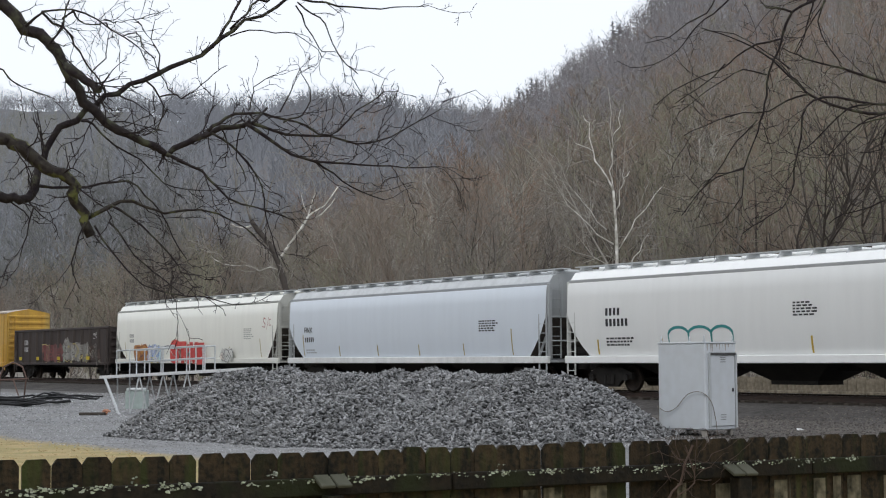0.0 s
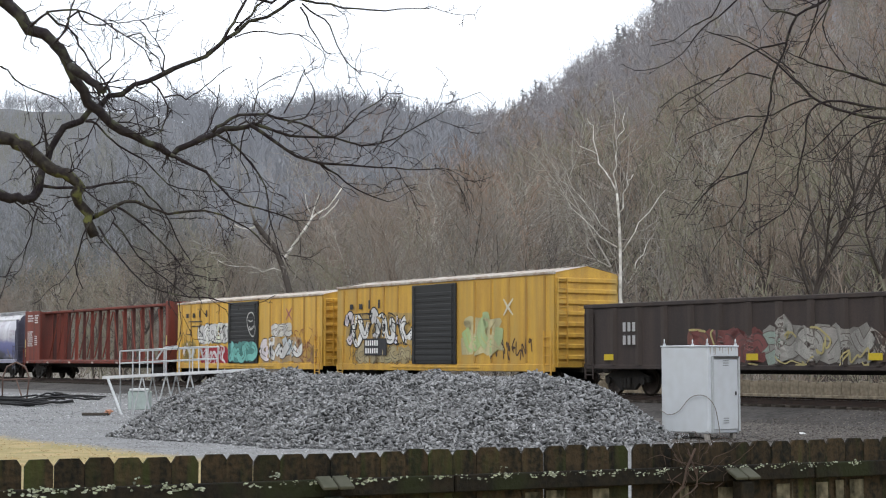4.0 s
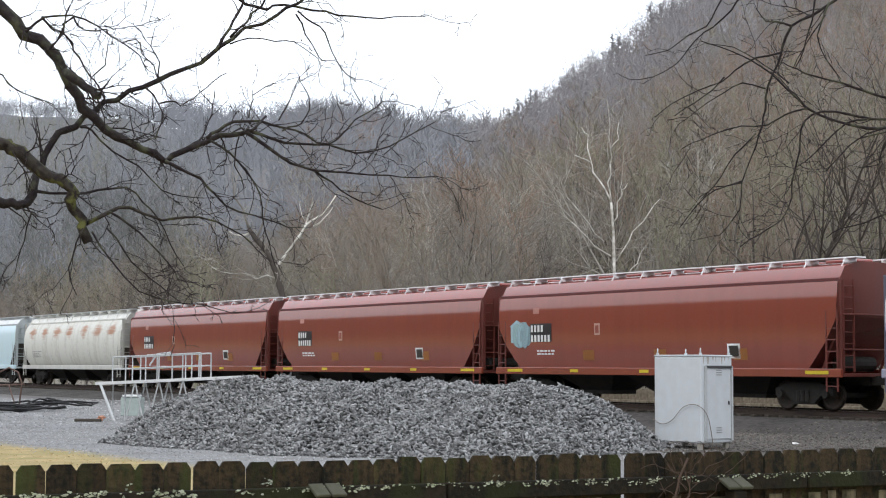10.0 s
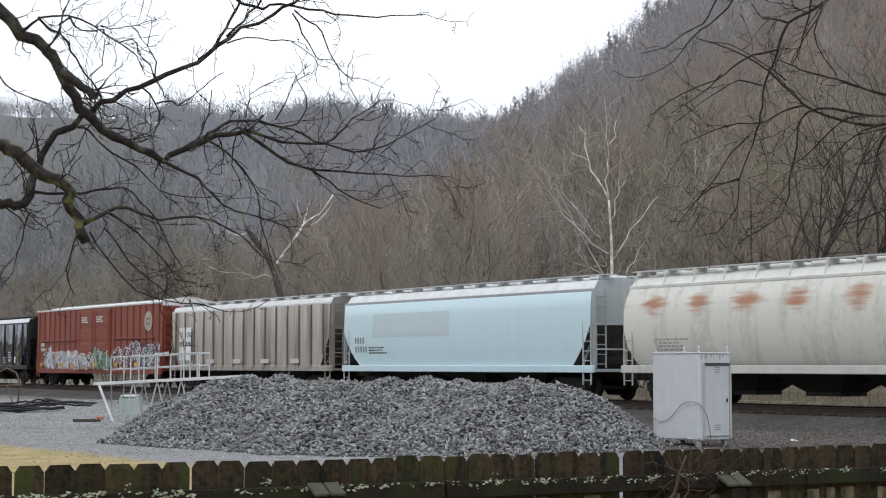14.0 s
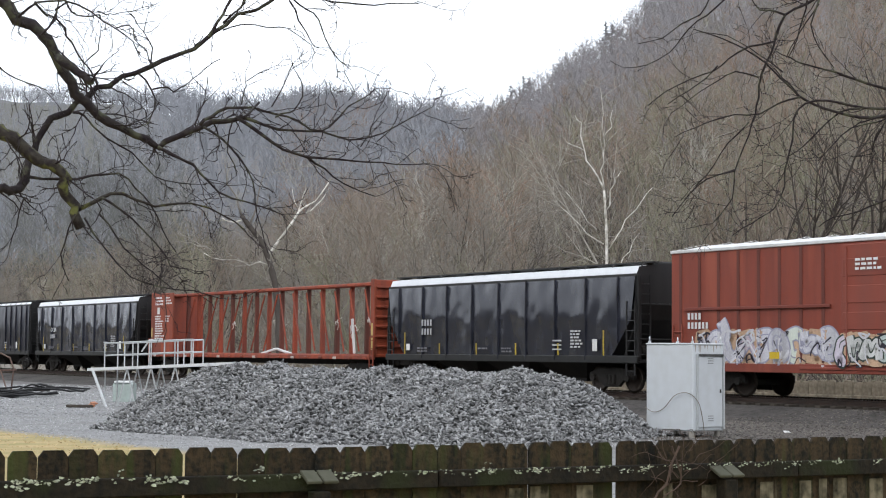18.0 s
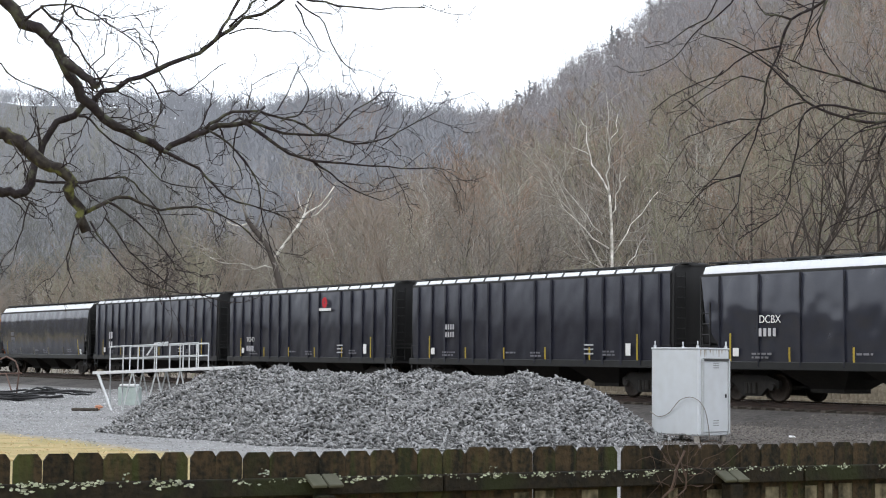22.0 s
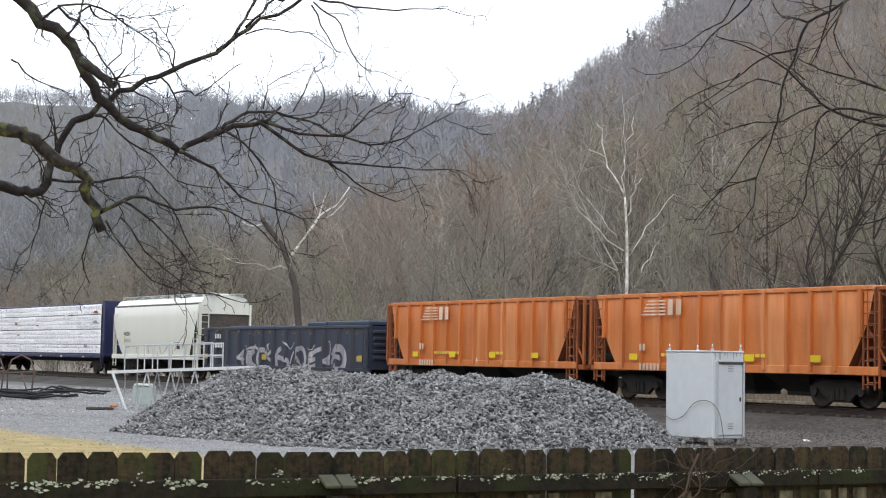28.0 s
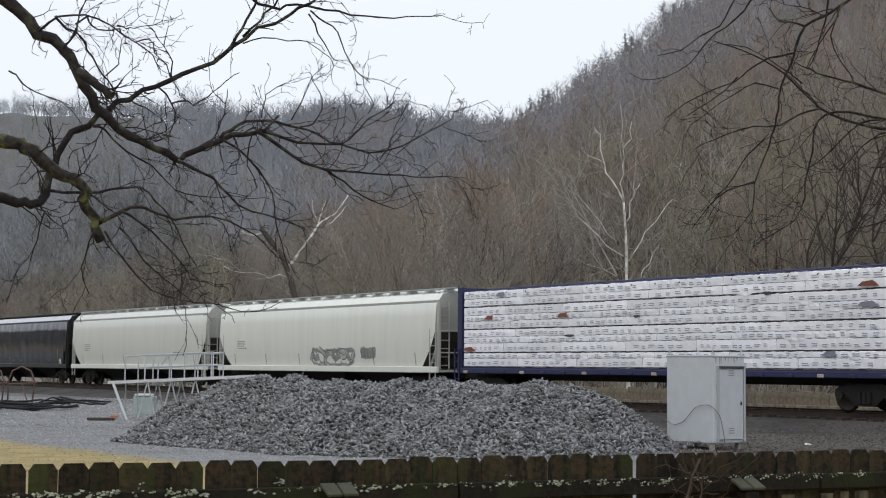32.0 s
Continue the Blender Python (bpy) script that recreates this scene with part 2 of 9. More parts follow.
def ground_material():
    m, n, l, b = nodes_of("ground_cover")
    co, sep = n.new("ShaderNodeTexCoord"), n.new("ShaderNodeSeparateXYZ")
    l.new(co.outputs["Object"], sep.inputs[0])

    def noise_of(scale, detail=6):
        t = n.new("ShaderNodeTexNoise")
        t.inputs["Scale"].default_value, t.inputs["Detail"].default_value = scale, detail
        l.new(co.outputs["Object"], t.inputs["Vector"])
        return t.outputs[0]

    def mixed(fac, a, c):
        t = n.new("ShaderNodeMix")
        t.data_type = "RGBA"
        l.new(fac, t.inputs[0])
        for key, v in (("A", a), ("B", c)):
            if isinstance(v, tuple):
                t.inputs[key].default_value = (*v, 1)
            else:
                l.new(v, t.inputs[key])
        return t.outputs["Result"]

    def ranged(v, lo, hi):
        t = n.new("ShaderNodeMapRange")
        l.new(v, t.inputs[0])
        t.inputs[1].default_value, t.inputs[2].default_value = lo, hi
        return t.outputs[0]

    def linear(kx, ky, wob, freq=0.5):
        t, u, w = (n.new("ShaderNodeMath") for _ in range(3))
        t.operation, u.operation, w.operation = "MULTIPLY", "MULTIPLY_ADD", "MULTIPLY_ADD"
        l.new(sep.outputs[0], t.inputs[0])
        t.inputs[1].default_value = kx
        l.new(sep.outputs[1], u.inputs[0])
        u.inputs[1].default_value = ky
        l.new(t.outputs[0], u.inputs[2])
        l.new(noise_of(freq, 4), w.inputs[0])
        w.inputs[1].default_value = wob
        l.new(u.outputs[0], w.inputs[2])
        return w.outputs[0]

    gravel = mixed(ranged(noise_of(7), 0.35, 0.7), (0.31, 0.312, 0.317), (0.165, 0.165, 0.166))
    gravel = mixed(ranged(noise_of(0.35), 0.4, 0.7), gravel, (0.235, 0.233, 0.231))
    gravel = mixed(ranged(noise_of(1.6, 8), 0.5, 0.72), gravel, (0.175, 0.172, 0.167))
    straw = mixed(ranged(noise_of(1.6, 8), 0.35, 0.65), (0.42, 0.32, 0.17), (0.30, 0.25, 0.12))
    straw = mixed(ranged(noise_of(0.7, 8), 0.52, 0.7), straw, (0.27, 0.245, 0.11))
    litter = mixed(ranged(noise_of(0.6), 0.3, 0.7), (0.285, 0.247, 0.207), (0.205, 0.178, 0.15))
    litter = mixed(ranged(noise_of(0.03), 0.45, 0.65), litter, (0.215, 0.197, 0.163))
    # litter greys uphill: distance haze mixed into its colour
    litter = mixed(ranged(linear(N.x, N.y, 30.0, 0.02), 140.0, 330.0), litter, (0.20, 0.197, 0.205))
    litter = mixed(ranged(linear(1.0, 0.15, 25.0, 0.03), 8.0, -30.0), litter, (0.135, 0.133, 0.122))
    cover = mixed(ranged(linear(N.x, N.y, 3.0), TRACK - 7.5, TRACK - 5.0), gravel, (0.15, 0.145, 0.14))
    cover = mixed(ranged(linear(1.0, 0.1, 2.0), 6.0, 9.5), cover, (0.105, 0.095, 0.087))
    cover = mixed(ranged(linear(1.47, 1.0, 2.0), 23.6, 22.2), cover, straw)
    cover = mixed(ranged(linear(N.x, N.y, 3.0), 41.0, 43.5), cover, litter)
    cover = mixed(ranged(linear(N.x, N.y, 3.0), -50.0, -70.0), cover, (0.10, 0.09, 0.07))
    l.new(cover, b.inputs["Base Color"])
    b.inputs["Roughness"].default_value = 0.95
    b.inputs["Specular IOR Level"].default_value = 0.15
    bp = n.new("ShaderNodeBump")
    bp.inputs["Strength"].default_value, bp.inputs["Distance"].default_value = 0.6, 0.05
    l.new(noise_of(14), bp.inputs["Height"])
    l.new(bp.outputs[0], b.inputs["Normal"])
    return m


xs, ys = axis(-3600, 3600, 2.0, 0.035), axis(-1500, 4200, 2.0, 0.03)
gx, gy = np.meshgrid(xs, ys)
gz = height(gx, gy)
w_ = len(xs)
qi = (np.arange(len(ys) - 1)[:, None] * w_ + np.arange(w_ - 1)[None, :]).ravel()
ground = new("ground", soup("ground", np.stack([gx, gy, gz], -1).reshape(-1, 3),
                            np.stack([qi, qi + 1, qi + w_ + 1, qi + w_], 1), [ground_material()]))
ground.data.polygons.foreach_set("use_smooth", [True] * len(ground.data.polygons))
tagged(ground, "valley floor of gravel and straw-coloured grass rising to wooded hillsides", "ground", kind="structure")


# ---- bare winter trees ----
def bare_tree(rng, tall, radius, kids, steps, spread=0.8, start=0.3, droop=0.0, thin=0.0):
    """Tapered segments (foot, tip, radii) of a leafless tree. kids: shoots per step at each level."""
    out = []

    def grow(p, d, length, r, level):
        n = steps[level]
        for i in range(n):
            lean = 0.10 if level == 0 else 0.22
            d = (d + Vector((rng.gauss(0, lean), rng.gauss(0, lean), rng.gauss(0, lean) + (0.12 if level else 0.05) - droop * level))).normalized()
            q = p + d * (length / n)
            ra, rb = r * (1 - 0.8 * i / n), r * (1 - 0.8 * (i + 1) / n)
            out.append((*p, *q, max(ra, thin), max(rb, thin)))
            p = q
            if level + 1 < len(steps) and (level or (i + 1) / n > start):
                for _ in range(kids[level]):
                    turn = rng.uniform(0, 2 * math.pi)
                    o = d.orthogonal().normalized()
                    o.rotate(Matrix.Rotation(turn, 3, d))
                    ang = rng.uniform(0.55, 1.15) * spread
                    k = rng.uniform(0.35, 0.62) * (1 - 0.45 * i / n)
                    grow(p, (d * math.cos(ang) + o * math.sin(ang)).normalized(), length * k, max(rb * 0.65, thin), level + 1)

    grow(Vector((0, 0, -0.4)), Vector((rng.gauss(0, 0.06), rng.gauss(0, 0.06), 1)).normalized(), tall, radius, 0)
    return np.array(out)


def tubes(segs, n=3):
    """Prisms round all the segments at once: vertices and quads."""
    a, b = segs[:, 0:3], segs[:, 3:6]
    d = b - a
    d /= np.linalg.norm(d, axis=1, keepdims=True) + 1e-9
    ref = np.where(np.abs(d[:, 2:3]) < 0.9, [[0.0, 0.0, 1.0]], [[1.0, 0.0, 0.0]])
    s = np.cross(d, ref)
    s /= np.linalg.norm(s, axis=1, keepdims=True) + 1e-9
    t = np.cross(d, s)
    vs = []
    for end, r in ((a, segs[:, 6:7]), (b, segs[:, 7:8])):
        for k in range(n):
            w = 2 * math.pi * k / n
            vs.append(end + (s * math.cos(w) + t * math.sin(w)) * r)
    verts = np.stack(vs, 1).reshape(-1, 3)
    base = np.arange(len(segs))[:, None] * 2 * n
    quads = np.stack([base + np.array([[k, (k + 1) % n, n + (k + 1) % n, n + k]]) for k in range(n)], 1).reshape(-1, 4)
    return verts, quads


def ribbons(segs):
    """Thin twigs as narrow blades."""
    a, b = segs[:, 0:3], segs[:, 3:6]
    d = b - a
    s = np.cross(d, [0.25, 1.0, 0.1])
    s /= np.linalg.norm(s, axis=1, keepdims=True) + 1e-9
    verts = np.stack([a - s * segs[:, 6:7], a + s * segs[:, 6:7], b + s * segs[:, 7:8], b - s * segs[:, 7:8]], 1).reshape(-1, 3)
    return verts, np.arange(len(segs) * 4).reshape(-1, 4)


def placed(segs, x, y, z, turn, size):
    c, s = math.cos(turn) * size, math.sin(turn) * size
    o = segs.copy()
    for k in (0, 3):
        o[:, k] = segs[:, k] * c - segs[:, k + 1] * s + x
        o[:, k + 1] = segs[:, k] * s + segs[:, k + 1] * c + y
        o[:, k + 2] = segs[:, k + 2] * size + z
    o[:, 6:8] *= size
    return o


def bark(name, color, dark, amount=0.5):
    return surface(name, color, dark, 0.9, 0, 3, 0.2, amount, False, 0.0, spec=0.1)


BARK_GREY = bark("grey_bark", (0.24, 0.223, 0.198), (0.165, 0.152, 0.137))
BARK_BROWN = bark("brown_twigs", (0.245, 0.204, 0.169), (0.18, 0.151, 0.124))
BARK_RED = bark("reddish_twigs", (0.295, 0.212, 0.165), (0.205, 0.15, 0.117))
BARK_DARK = bark("dark_wet_bark", (0.10, 0.088, 0.08), (0.06, 0.052, 0.046))
BARK_PALE = bark("pale_bark", (0.40, 0.38, 0.34), (0.27, 0.25, 0.22))
# BARK_MIST and BARK_FAR carry distance haze in their colour
BARK_MIST = bark("hazed_upland_bark", (0.265, 0.253, 0.26), (0.22, 0.211, 0.217))
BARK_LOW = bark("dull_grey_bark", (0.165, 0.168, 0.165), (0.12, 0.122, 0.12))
BARK_GREEN = bark("lichen_green_bark", (0.26, 0.252, 0.185), (0.16, 0.158, 0.115))
BARK_FAR = bark("hazed_far_bark", (0.25, 0.26, 0.285), (0.19, 0.20, 0.22))
BARK_WHITE = surface("white_sycamore_bark", (0.78, 0.76, 0.72), (0.26, 0.24, 0.20), 0.85, 0, 3, 1.2, 0.9)
NEEDLES = surface("hazed_pine_needles", (0.098, 0.108, 0.112), None, 0.9, 0, 3, 0.5, 0.5)


def scatter(rng, count, rmin, rmax, amin, amax, ok, power=1.0):
    """Places in a wedge of the land, by polar coordinates about the yard."""
    got = []
    while len(got) < count:
        r = rmin + (rmax - rmin) * rng.random() ** power
        a = amin + (amax - amin) * rng.random()
        x, y = r * a / math.sqrt(1 + a * a), r / math.sqrt(1 + a * a)
        if ok(x, y):
            got.append((x, y))
    return got


def wood(name, label, templates, places, mats, sizes, seed, flat=False):
    """One object for a wood that nobody could count."""
    rng = random.Random(seed)
    stout, fine, stout_i, fine_i = [], [], [], []
    hz = height([p[0] for p in places], [p[1] for p in places])
    for (x, y), z in zip(places, hz):
        tpl = rng.choice(templates)
        u = min(1.0, max(0.0, (x * N.x + y * N.y - 90) / 300))
        # stems on the left valley side are darker and greener
        left_side = x < -0.13 * y and u < 1
        # open valley bearing: tones shifted pale, haze put into the bark colour
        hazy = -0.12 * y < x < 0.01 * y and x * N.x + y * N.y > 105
        # bark tones take on more distance haze towards the top of the slope
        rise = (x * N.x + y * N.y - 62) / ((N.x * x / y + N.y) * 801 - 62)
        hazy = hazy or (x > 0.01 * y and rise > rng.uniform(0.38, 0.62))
        # the middle of the near wood leans pale too, as haze in colour
        lean = {BARK_DARK: 2.5, BARK_GREEN: 2.0, BARK_MIST: 0.3} if left_side else {BARK_DARK: 0.2, BARK_MIST: 4.0, BARK_GREEN: 0.4} if hazy else {BARK_DARK: 0.1, BARK_GREY: 2.5, BARK_GREEN: 0.6, BARK_PALE: 7.0} if -0.11 * y < x < 0.05 * y else {}
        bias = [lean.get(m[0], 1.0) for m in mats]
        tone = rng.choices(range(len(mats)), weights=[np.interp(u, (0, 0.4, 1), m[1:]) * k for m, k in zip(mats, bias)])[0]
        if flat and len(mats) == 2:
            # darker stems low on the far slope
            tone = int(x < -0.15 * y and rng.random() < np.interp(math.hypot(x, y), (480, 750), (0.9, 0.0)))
        tree = placed(tpl, x, y, z, rng.uniform(0, 6.28), rng.uniform(*sizes) * (0.68 if flat and x < -0.17 * y and math.hypot(x, y) > 700 else 1))
        thin = tpl[:, 7] <= tpl[:, 7].min() * (99 if flat else 1.01)
        stout.append(tree[~thin])
        fine.append(tree[thin])
        stout_i.append(np.full((~thin).sum() * 3, tone))
        fine_i.append(np.full(thin.sum(), tone))
    v, q = (np.zeros((0, 3)), np.zeros((0, 4), int)) if flat else tubes(np.concatenate(stout))
    v2, q2 = ribbons(np.concatenate(fine))
    me = soup(name, np.concatenate([v, v2]), np.concatenate([q, q2 + len(v)]), [m[0] for m in mats], np.concatenate(stout_i + fine_i))
    return tagged(new(name, me), label, "woods", kind="stuff")


rng = random.Random(11)
TALL = [bare_tree(rng, rng.uniform(15, 18), 0.17, (2, 3), (7, 4, 2), 0.95, 0.3, thin=0.012) for _ in range(7)]
MID = [bare_tree(rng, rng.uniform(14, 17), 0.13, (3, 4), (6, 3, 1), 0.85, 0.25, thin=0.016) for _ in range(8)]
FAR = [bare_tree(rng, rng.uniform(13, 17), 0.22, (2, 2), (5, 2, 1), 0.7, 0.1, thin=0.055) for _ in range(8)]
across = lambda x, y: x * N.x + y * N.y


# weights near, midway and far: greyer bark stands in for haze
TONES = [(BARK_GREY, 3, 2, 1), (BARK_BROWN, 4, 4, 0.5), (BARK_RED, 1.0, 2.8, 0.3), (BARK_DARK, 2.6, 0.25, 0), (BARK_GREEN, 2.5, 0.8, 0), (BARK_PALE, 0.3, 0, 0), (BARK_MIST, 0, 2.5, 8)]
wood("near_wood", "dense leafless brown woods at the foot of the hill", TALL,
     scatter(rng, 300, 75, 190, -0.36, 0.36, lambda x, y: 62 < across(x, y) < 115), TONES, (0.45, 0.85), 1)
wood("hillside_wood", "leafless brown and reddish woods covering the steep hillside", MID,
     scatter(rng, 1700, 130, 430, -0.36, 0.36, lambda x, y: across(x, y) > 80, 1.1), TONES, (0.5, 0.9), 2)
FINE = [bare_tree(rng, rng.uniform(11, 15), 0.16, (2, 3), (4, 2, 1), 0.75, 0.1, thin=0.045) for _ in range(8)]
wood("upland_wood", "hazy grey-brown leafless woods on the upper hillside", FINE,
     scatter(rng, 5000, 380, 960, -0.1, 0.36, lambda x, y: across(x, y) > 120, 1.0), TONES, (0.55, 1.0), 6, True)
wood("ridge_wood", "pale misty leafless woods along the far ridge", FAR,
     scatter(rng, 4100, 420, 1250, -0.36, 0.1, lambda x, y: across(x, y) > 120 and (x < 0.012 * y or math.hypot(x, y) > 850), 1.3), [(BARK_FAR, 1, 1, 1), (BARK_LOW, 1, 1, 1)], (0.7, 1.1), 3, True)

# undergrowth of thin stems between the trees and along the far bank
BRUSH = [bare_tree(rng, rng.uniform(3, 5), 0.035, (2, 2), (4, 3, 1), 0.6, 0.1, thin=0.014) for _ in range(5)]
wood("brushwood", "tangled bare brushwood along the bank behind the track", BRUSH,
     scatter(rng, 800, 60, 170, -0.36, 0.36, lambda x, y: 50 < across(x, y) < 85), [(BARK_BROWN, 3, 3, 3), (BARK_DARK, 3, 3, 3), (BARK_GREEN, 2, 2, 2), (BARK_GREY, 1.5, 1.5, 1.5)], (0.6, 1.4), 4)

# dark pines on the crest, distance haze put into their needle colour
for k, (a, d, tall) in enumerate(((0.040, 790, 14), (0.0445, 800, 18), (0.0525, 796, 18), (0.056, 800, 13), (0.103, 790, 17), (0.107, 800, 13), (0.127, 790, 17), (0.133, 786, 13), (0.140, 790, 12))):
    x, y = a * d, d
    z = float(height(x, y))
    pine = tagged(new("pine_tree"), "dark evergreen pine standing on the wooded crest", "tree", "pines on the crest")
    part("trunk", Geo().path([(x, y, z - 1), (x, y, z + tall)], [0.28, 0.05], 6), NEEDLES, pine)
    pr_, segs = random.Random(60 + k), []
    # boughs of unequal reach, each with side sprays
    for i in range(46):
        h = 0.12 + 0.86 * (i + pr_.random()) / 46
        w = (1.06 - h) ** 0.8 * tall * 0.27 * pr_.uniform(0.45, 1.25) + 0.35
        an, up = pr_.uniform(0, 6.28), pr_.uniform(-0.22, 0.3)
        for f in range(6):
            f0, f1, tw = f / 6.5, (f + 1.4) / 6.5, an + pr_.gauss(0, 0.35)
            segs.append((x + w * f0 * math.cos(an), y + w * f0 * math.sin(an), z + tall * h + up * w * f0,
                         x + w * f1 * math.cos(tw), y + w * f1 * math.sin(tw), z + tall * h + up * w * f1 + pr_.gauss(0, 0.25), 0.24, 0.10))
    v, q = tubes(np.array(segs))
    part("crown", soup("crown", v, q, [NEEDLES]), None, pine)

# single trees along the edge of the wood
EDGE = [bare_tree(rng, rng.uniform(11, 15), 0.16, (2, 3), (8, 5, 3), 0.8, 0.2, thin=0.010) for _ in range(6)]
for k in range(50):
    while True:
        # they stand thicker towards the spur
        a, d = -0.29 + 0.58 * rng.random() ** 0.8, rng.uniform(80, 150)
        if 50 < across(a * d, d) < 66 and abs(a - 0.10) > 0.02 and abs(a + 0.105) > 0.045:
            break
    x, y = a * d, d
    segs = placed(EDGE[k % 6], x, y, float(height(x, y)), rng.uniform(0, 6.28), rng.uniform(0.55, 1.0) * (1.25 if a > 0.19 else 0.8 if -0.06 < a < 0.09 else 1))
    stem = EDGE[k % 6][:, 6] > 0.035
    stain = (BARK_DARK, BARK_GREY, BARK_BROWN, BARK_GREEN, BARK_BROWN, BARK_GREY)[(k * 5) % 6]
    tree = tagged(new("bare_tree"), {BARK_DARK: "bare dark-barked tree", BARK_BROWN: "bare brown tree", BARK_GREEN: "bare tree with greenish bark", BARK_GREY: "bare grey tree"}[stain] + " at the edge of the wood", "tree", "trees along the wood")
    v, q = tubes(segs[stem], 5)
    part("trunk", soup("trunk", v, q, [stain]), None, tree)
    v, q = ribbons(segs[~stem])
    part("crown", soup("crown", v, q, [stain]), None, tree)

# dark crooked trees that stand out before the haze
for k, (a, d, size) in enumerate(((-0.022, 101, 0.82), (-0.006, 104, 0.9), (0.022, 99, 0.8), (0.045, 96, 0.75), (0.165, 84, 0.7), (0.205, 82, 0.85), (0.243, 80, 0.95))):
    segs = placed(EDGE[(k * 5 + 1) % 6], a * d, d, float(height(a * d, d)), 1.3 * k, size)
    stem = EDGE[(k * 5 + 1) % 6][:, 6] > 0.035
    tree = tagged(new("bare_tree"), "crooked bare tree with a dark trunk before the wood", "tree", "trees along the wood")
    v, q = tubes(segs[stem], 6)
    part("trunk", soup("trunk", v, q, [BARK_DARK]), None, tree)
    v, q = ribbons(segs[~stem])
    part("crown", soup("crown", v, q, [BARK_BROWN if k > 3 else BARK_GREY]), None, tree)

# ---- the train ----
CACHE, WHEELS = {}, []


def shared(key, mat, make, smooth=False):
    if key not in CACHE:
        g = Geo()
        make(g)
        CACHE[key] = g.mesh(key[0], mat, smooth)
    return CACHE[key]


def wheel_shape(g, flip=1):
    g.lathe([(0, -0.10), (0.10, -0.10), (0.12, -0.05), (0.33, -0.03), (0.36, -0.06), (0.42, -0.06), (0.43, 0.05), (0.46, 0.07), (0.36, 0.075), (0.33, 0.01), (0.12, 0.03), (0, 0.05)],
            18, pose(0, 0, 0, 90 * flip))


def side_frame_shape(g):
    # cast frame: top bar, dropped bottom bar, pedestals, spring nest
    g.skin([[(-1.15, y, 0.62), (-0.62, y, 0.80), (0.62, y, 0.80), (1.15, y, 0.62), (1.15, y, 0.40), (0.78, y, 0.50), (0.36, y, 0.16), (-0.36, y, 0.16), (-0.78, y, 0.50), (-1.15, y, 0.40)] for y in (-0.07, 0.07)], True)
    g.f += [tuple(range(9, -1, -1)), tuple(range(10, 20))]
    for x in (-0.18, 0, 0.18):
        g.path([(x, -0.1, 0.24), (x, -0.1, 0.56)], 0.075, 8)
    for x in (-0.9, 0.9):
        g.path([(x, -0.07, 0.46), (x, -0.17, 0.46)], 0.12, 10)


def truck(car, x):
    t = part("truck", shared(("bolster",), STEEL_DARK, lambda g: g.cbox(-0.2, 0.2, -1.0, 1.0, 0.42, 0.75, 0.03)), None, car, at=pose(x, 0, 0))
    for sx in (-0.9, 0.9):
        for sy in (-0.75, 0.75):
            w = part("wheel", shared(("wheel", sy < 0), WHEEL, wheel_shape if sy < 0 else (lambda g: wheel_shape(g, -1)), True), None, t)
            w.matrix_parent_inverse = pose(sx, sy, 0.43)
            WHEELS.append(w)
        part("axle", shared(("axle",), STEEL_DARK, lambda g: g.path([(0, -0.75, 0), (0, 0.75, 0)], 0.08, 8)), None, t, at=pose(sx, 0, 0.43))
    for sy, turn in ((-1.0, 0), (1.0, 180)):
        part("side_frame", shared(("side_frame",), STEEL_DARK, side_frame_shape), None, t, at=pose(0, sy, 0, 0, 0, turn))
    return t


def running_gear(car, L, reach, centre_sill=True):
    for x in (-1, 1):
        truck(car, x * (L / 2 - 1.75))
        g = Geo().box(x * L / 2, x * (L / 2 + reach), -0.12, 0.12, 0.74, 1.0)
        g.cbox(x * (L / 2 + reach) - 0.16, x * (L / 2 + reach) + 0.16, -0.16, 0.2, 0.70, 1.05, 0.04)
        part("coupler", g, STEEL_DARK, car)
        part("air_hose", Geo().path([(x * (L / 2 + 0.1), 0.3, 0.8), (x * (L / 2 + 0.3), 0.32, 0.5), (x * (L / 2 + reach), 0.25, 0.45)], 0.03, 6), STEEL_DARK, car)
    if centre_sill:
        part("centre_sill", Geo().box(-L / 2, L / 2, -0.22, 0.22, 0.72, 1.05), STEEL_DARK, car)


def ladder(car, x, y, z0, z1, mat, width=0.42, step=0.33, r=0.022, across_car=False):
    """Two stiles and rungs, along the car or across its end."""
    g = Geo()
    pts = [(x - width / 2, y), (x + width / 2, y)] if not across_car else [(x, y - width / 2), (x, y + width / 2)]
    for px, py in pts:
        g.box(px - r, px + r, py - r, py + r, z0, z1)
    z = z0 + 0.15
    while z < z1:
        g.path([(*pts[0], z), (*pts[1], z)], r * 0.75, 5, False)
        z += step
    return part("ladder", g, mat, car)


def profile(kind, eave, top):
    """Half cross-section of a hopper's side, from the sill up: (half width, height)."""
    if kind == "round":
        return [(1.12, 1.05), (1.32, 1.35), (1.48, 1.8), (1.55, 2.4), (1.53, 3.0), (1.42, eave - 0.35), (1.22, eave)], [(1.22, eave), (1.0, eave + 0.6 * (top - eave)), (0.6, top - 0.03), (0, top)]
    if kind == "flat":
        return [(1.50, 1.05), (1.52, 1.4), (1.52, 2.4), (1.52, eave - 0.05), (1.46, eave)], [(1.46, eave), (1.34, eave + 0.7 * (top - eave)), (0.8, top - 0.04), (0, top)]
    return [(1.40, 1.12), (1.47, 1.5), (1.52, 2.0), (1.54, 2.6), (1.52, 3.2), (1.48, eave - 0.1), (1.40, eave)], [(1.40, eave), (1.18, eave + 0.7 * (top - eave)), (0.7, top - 0.03), (0, top)]


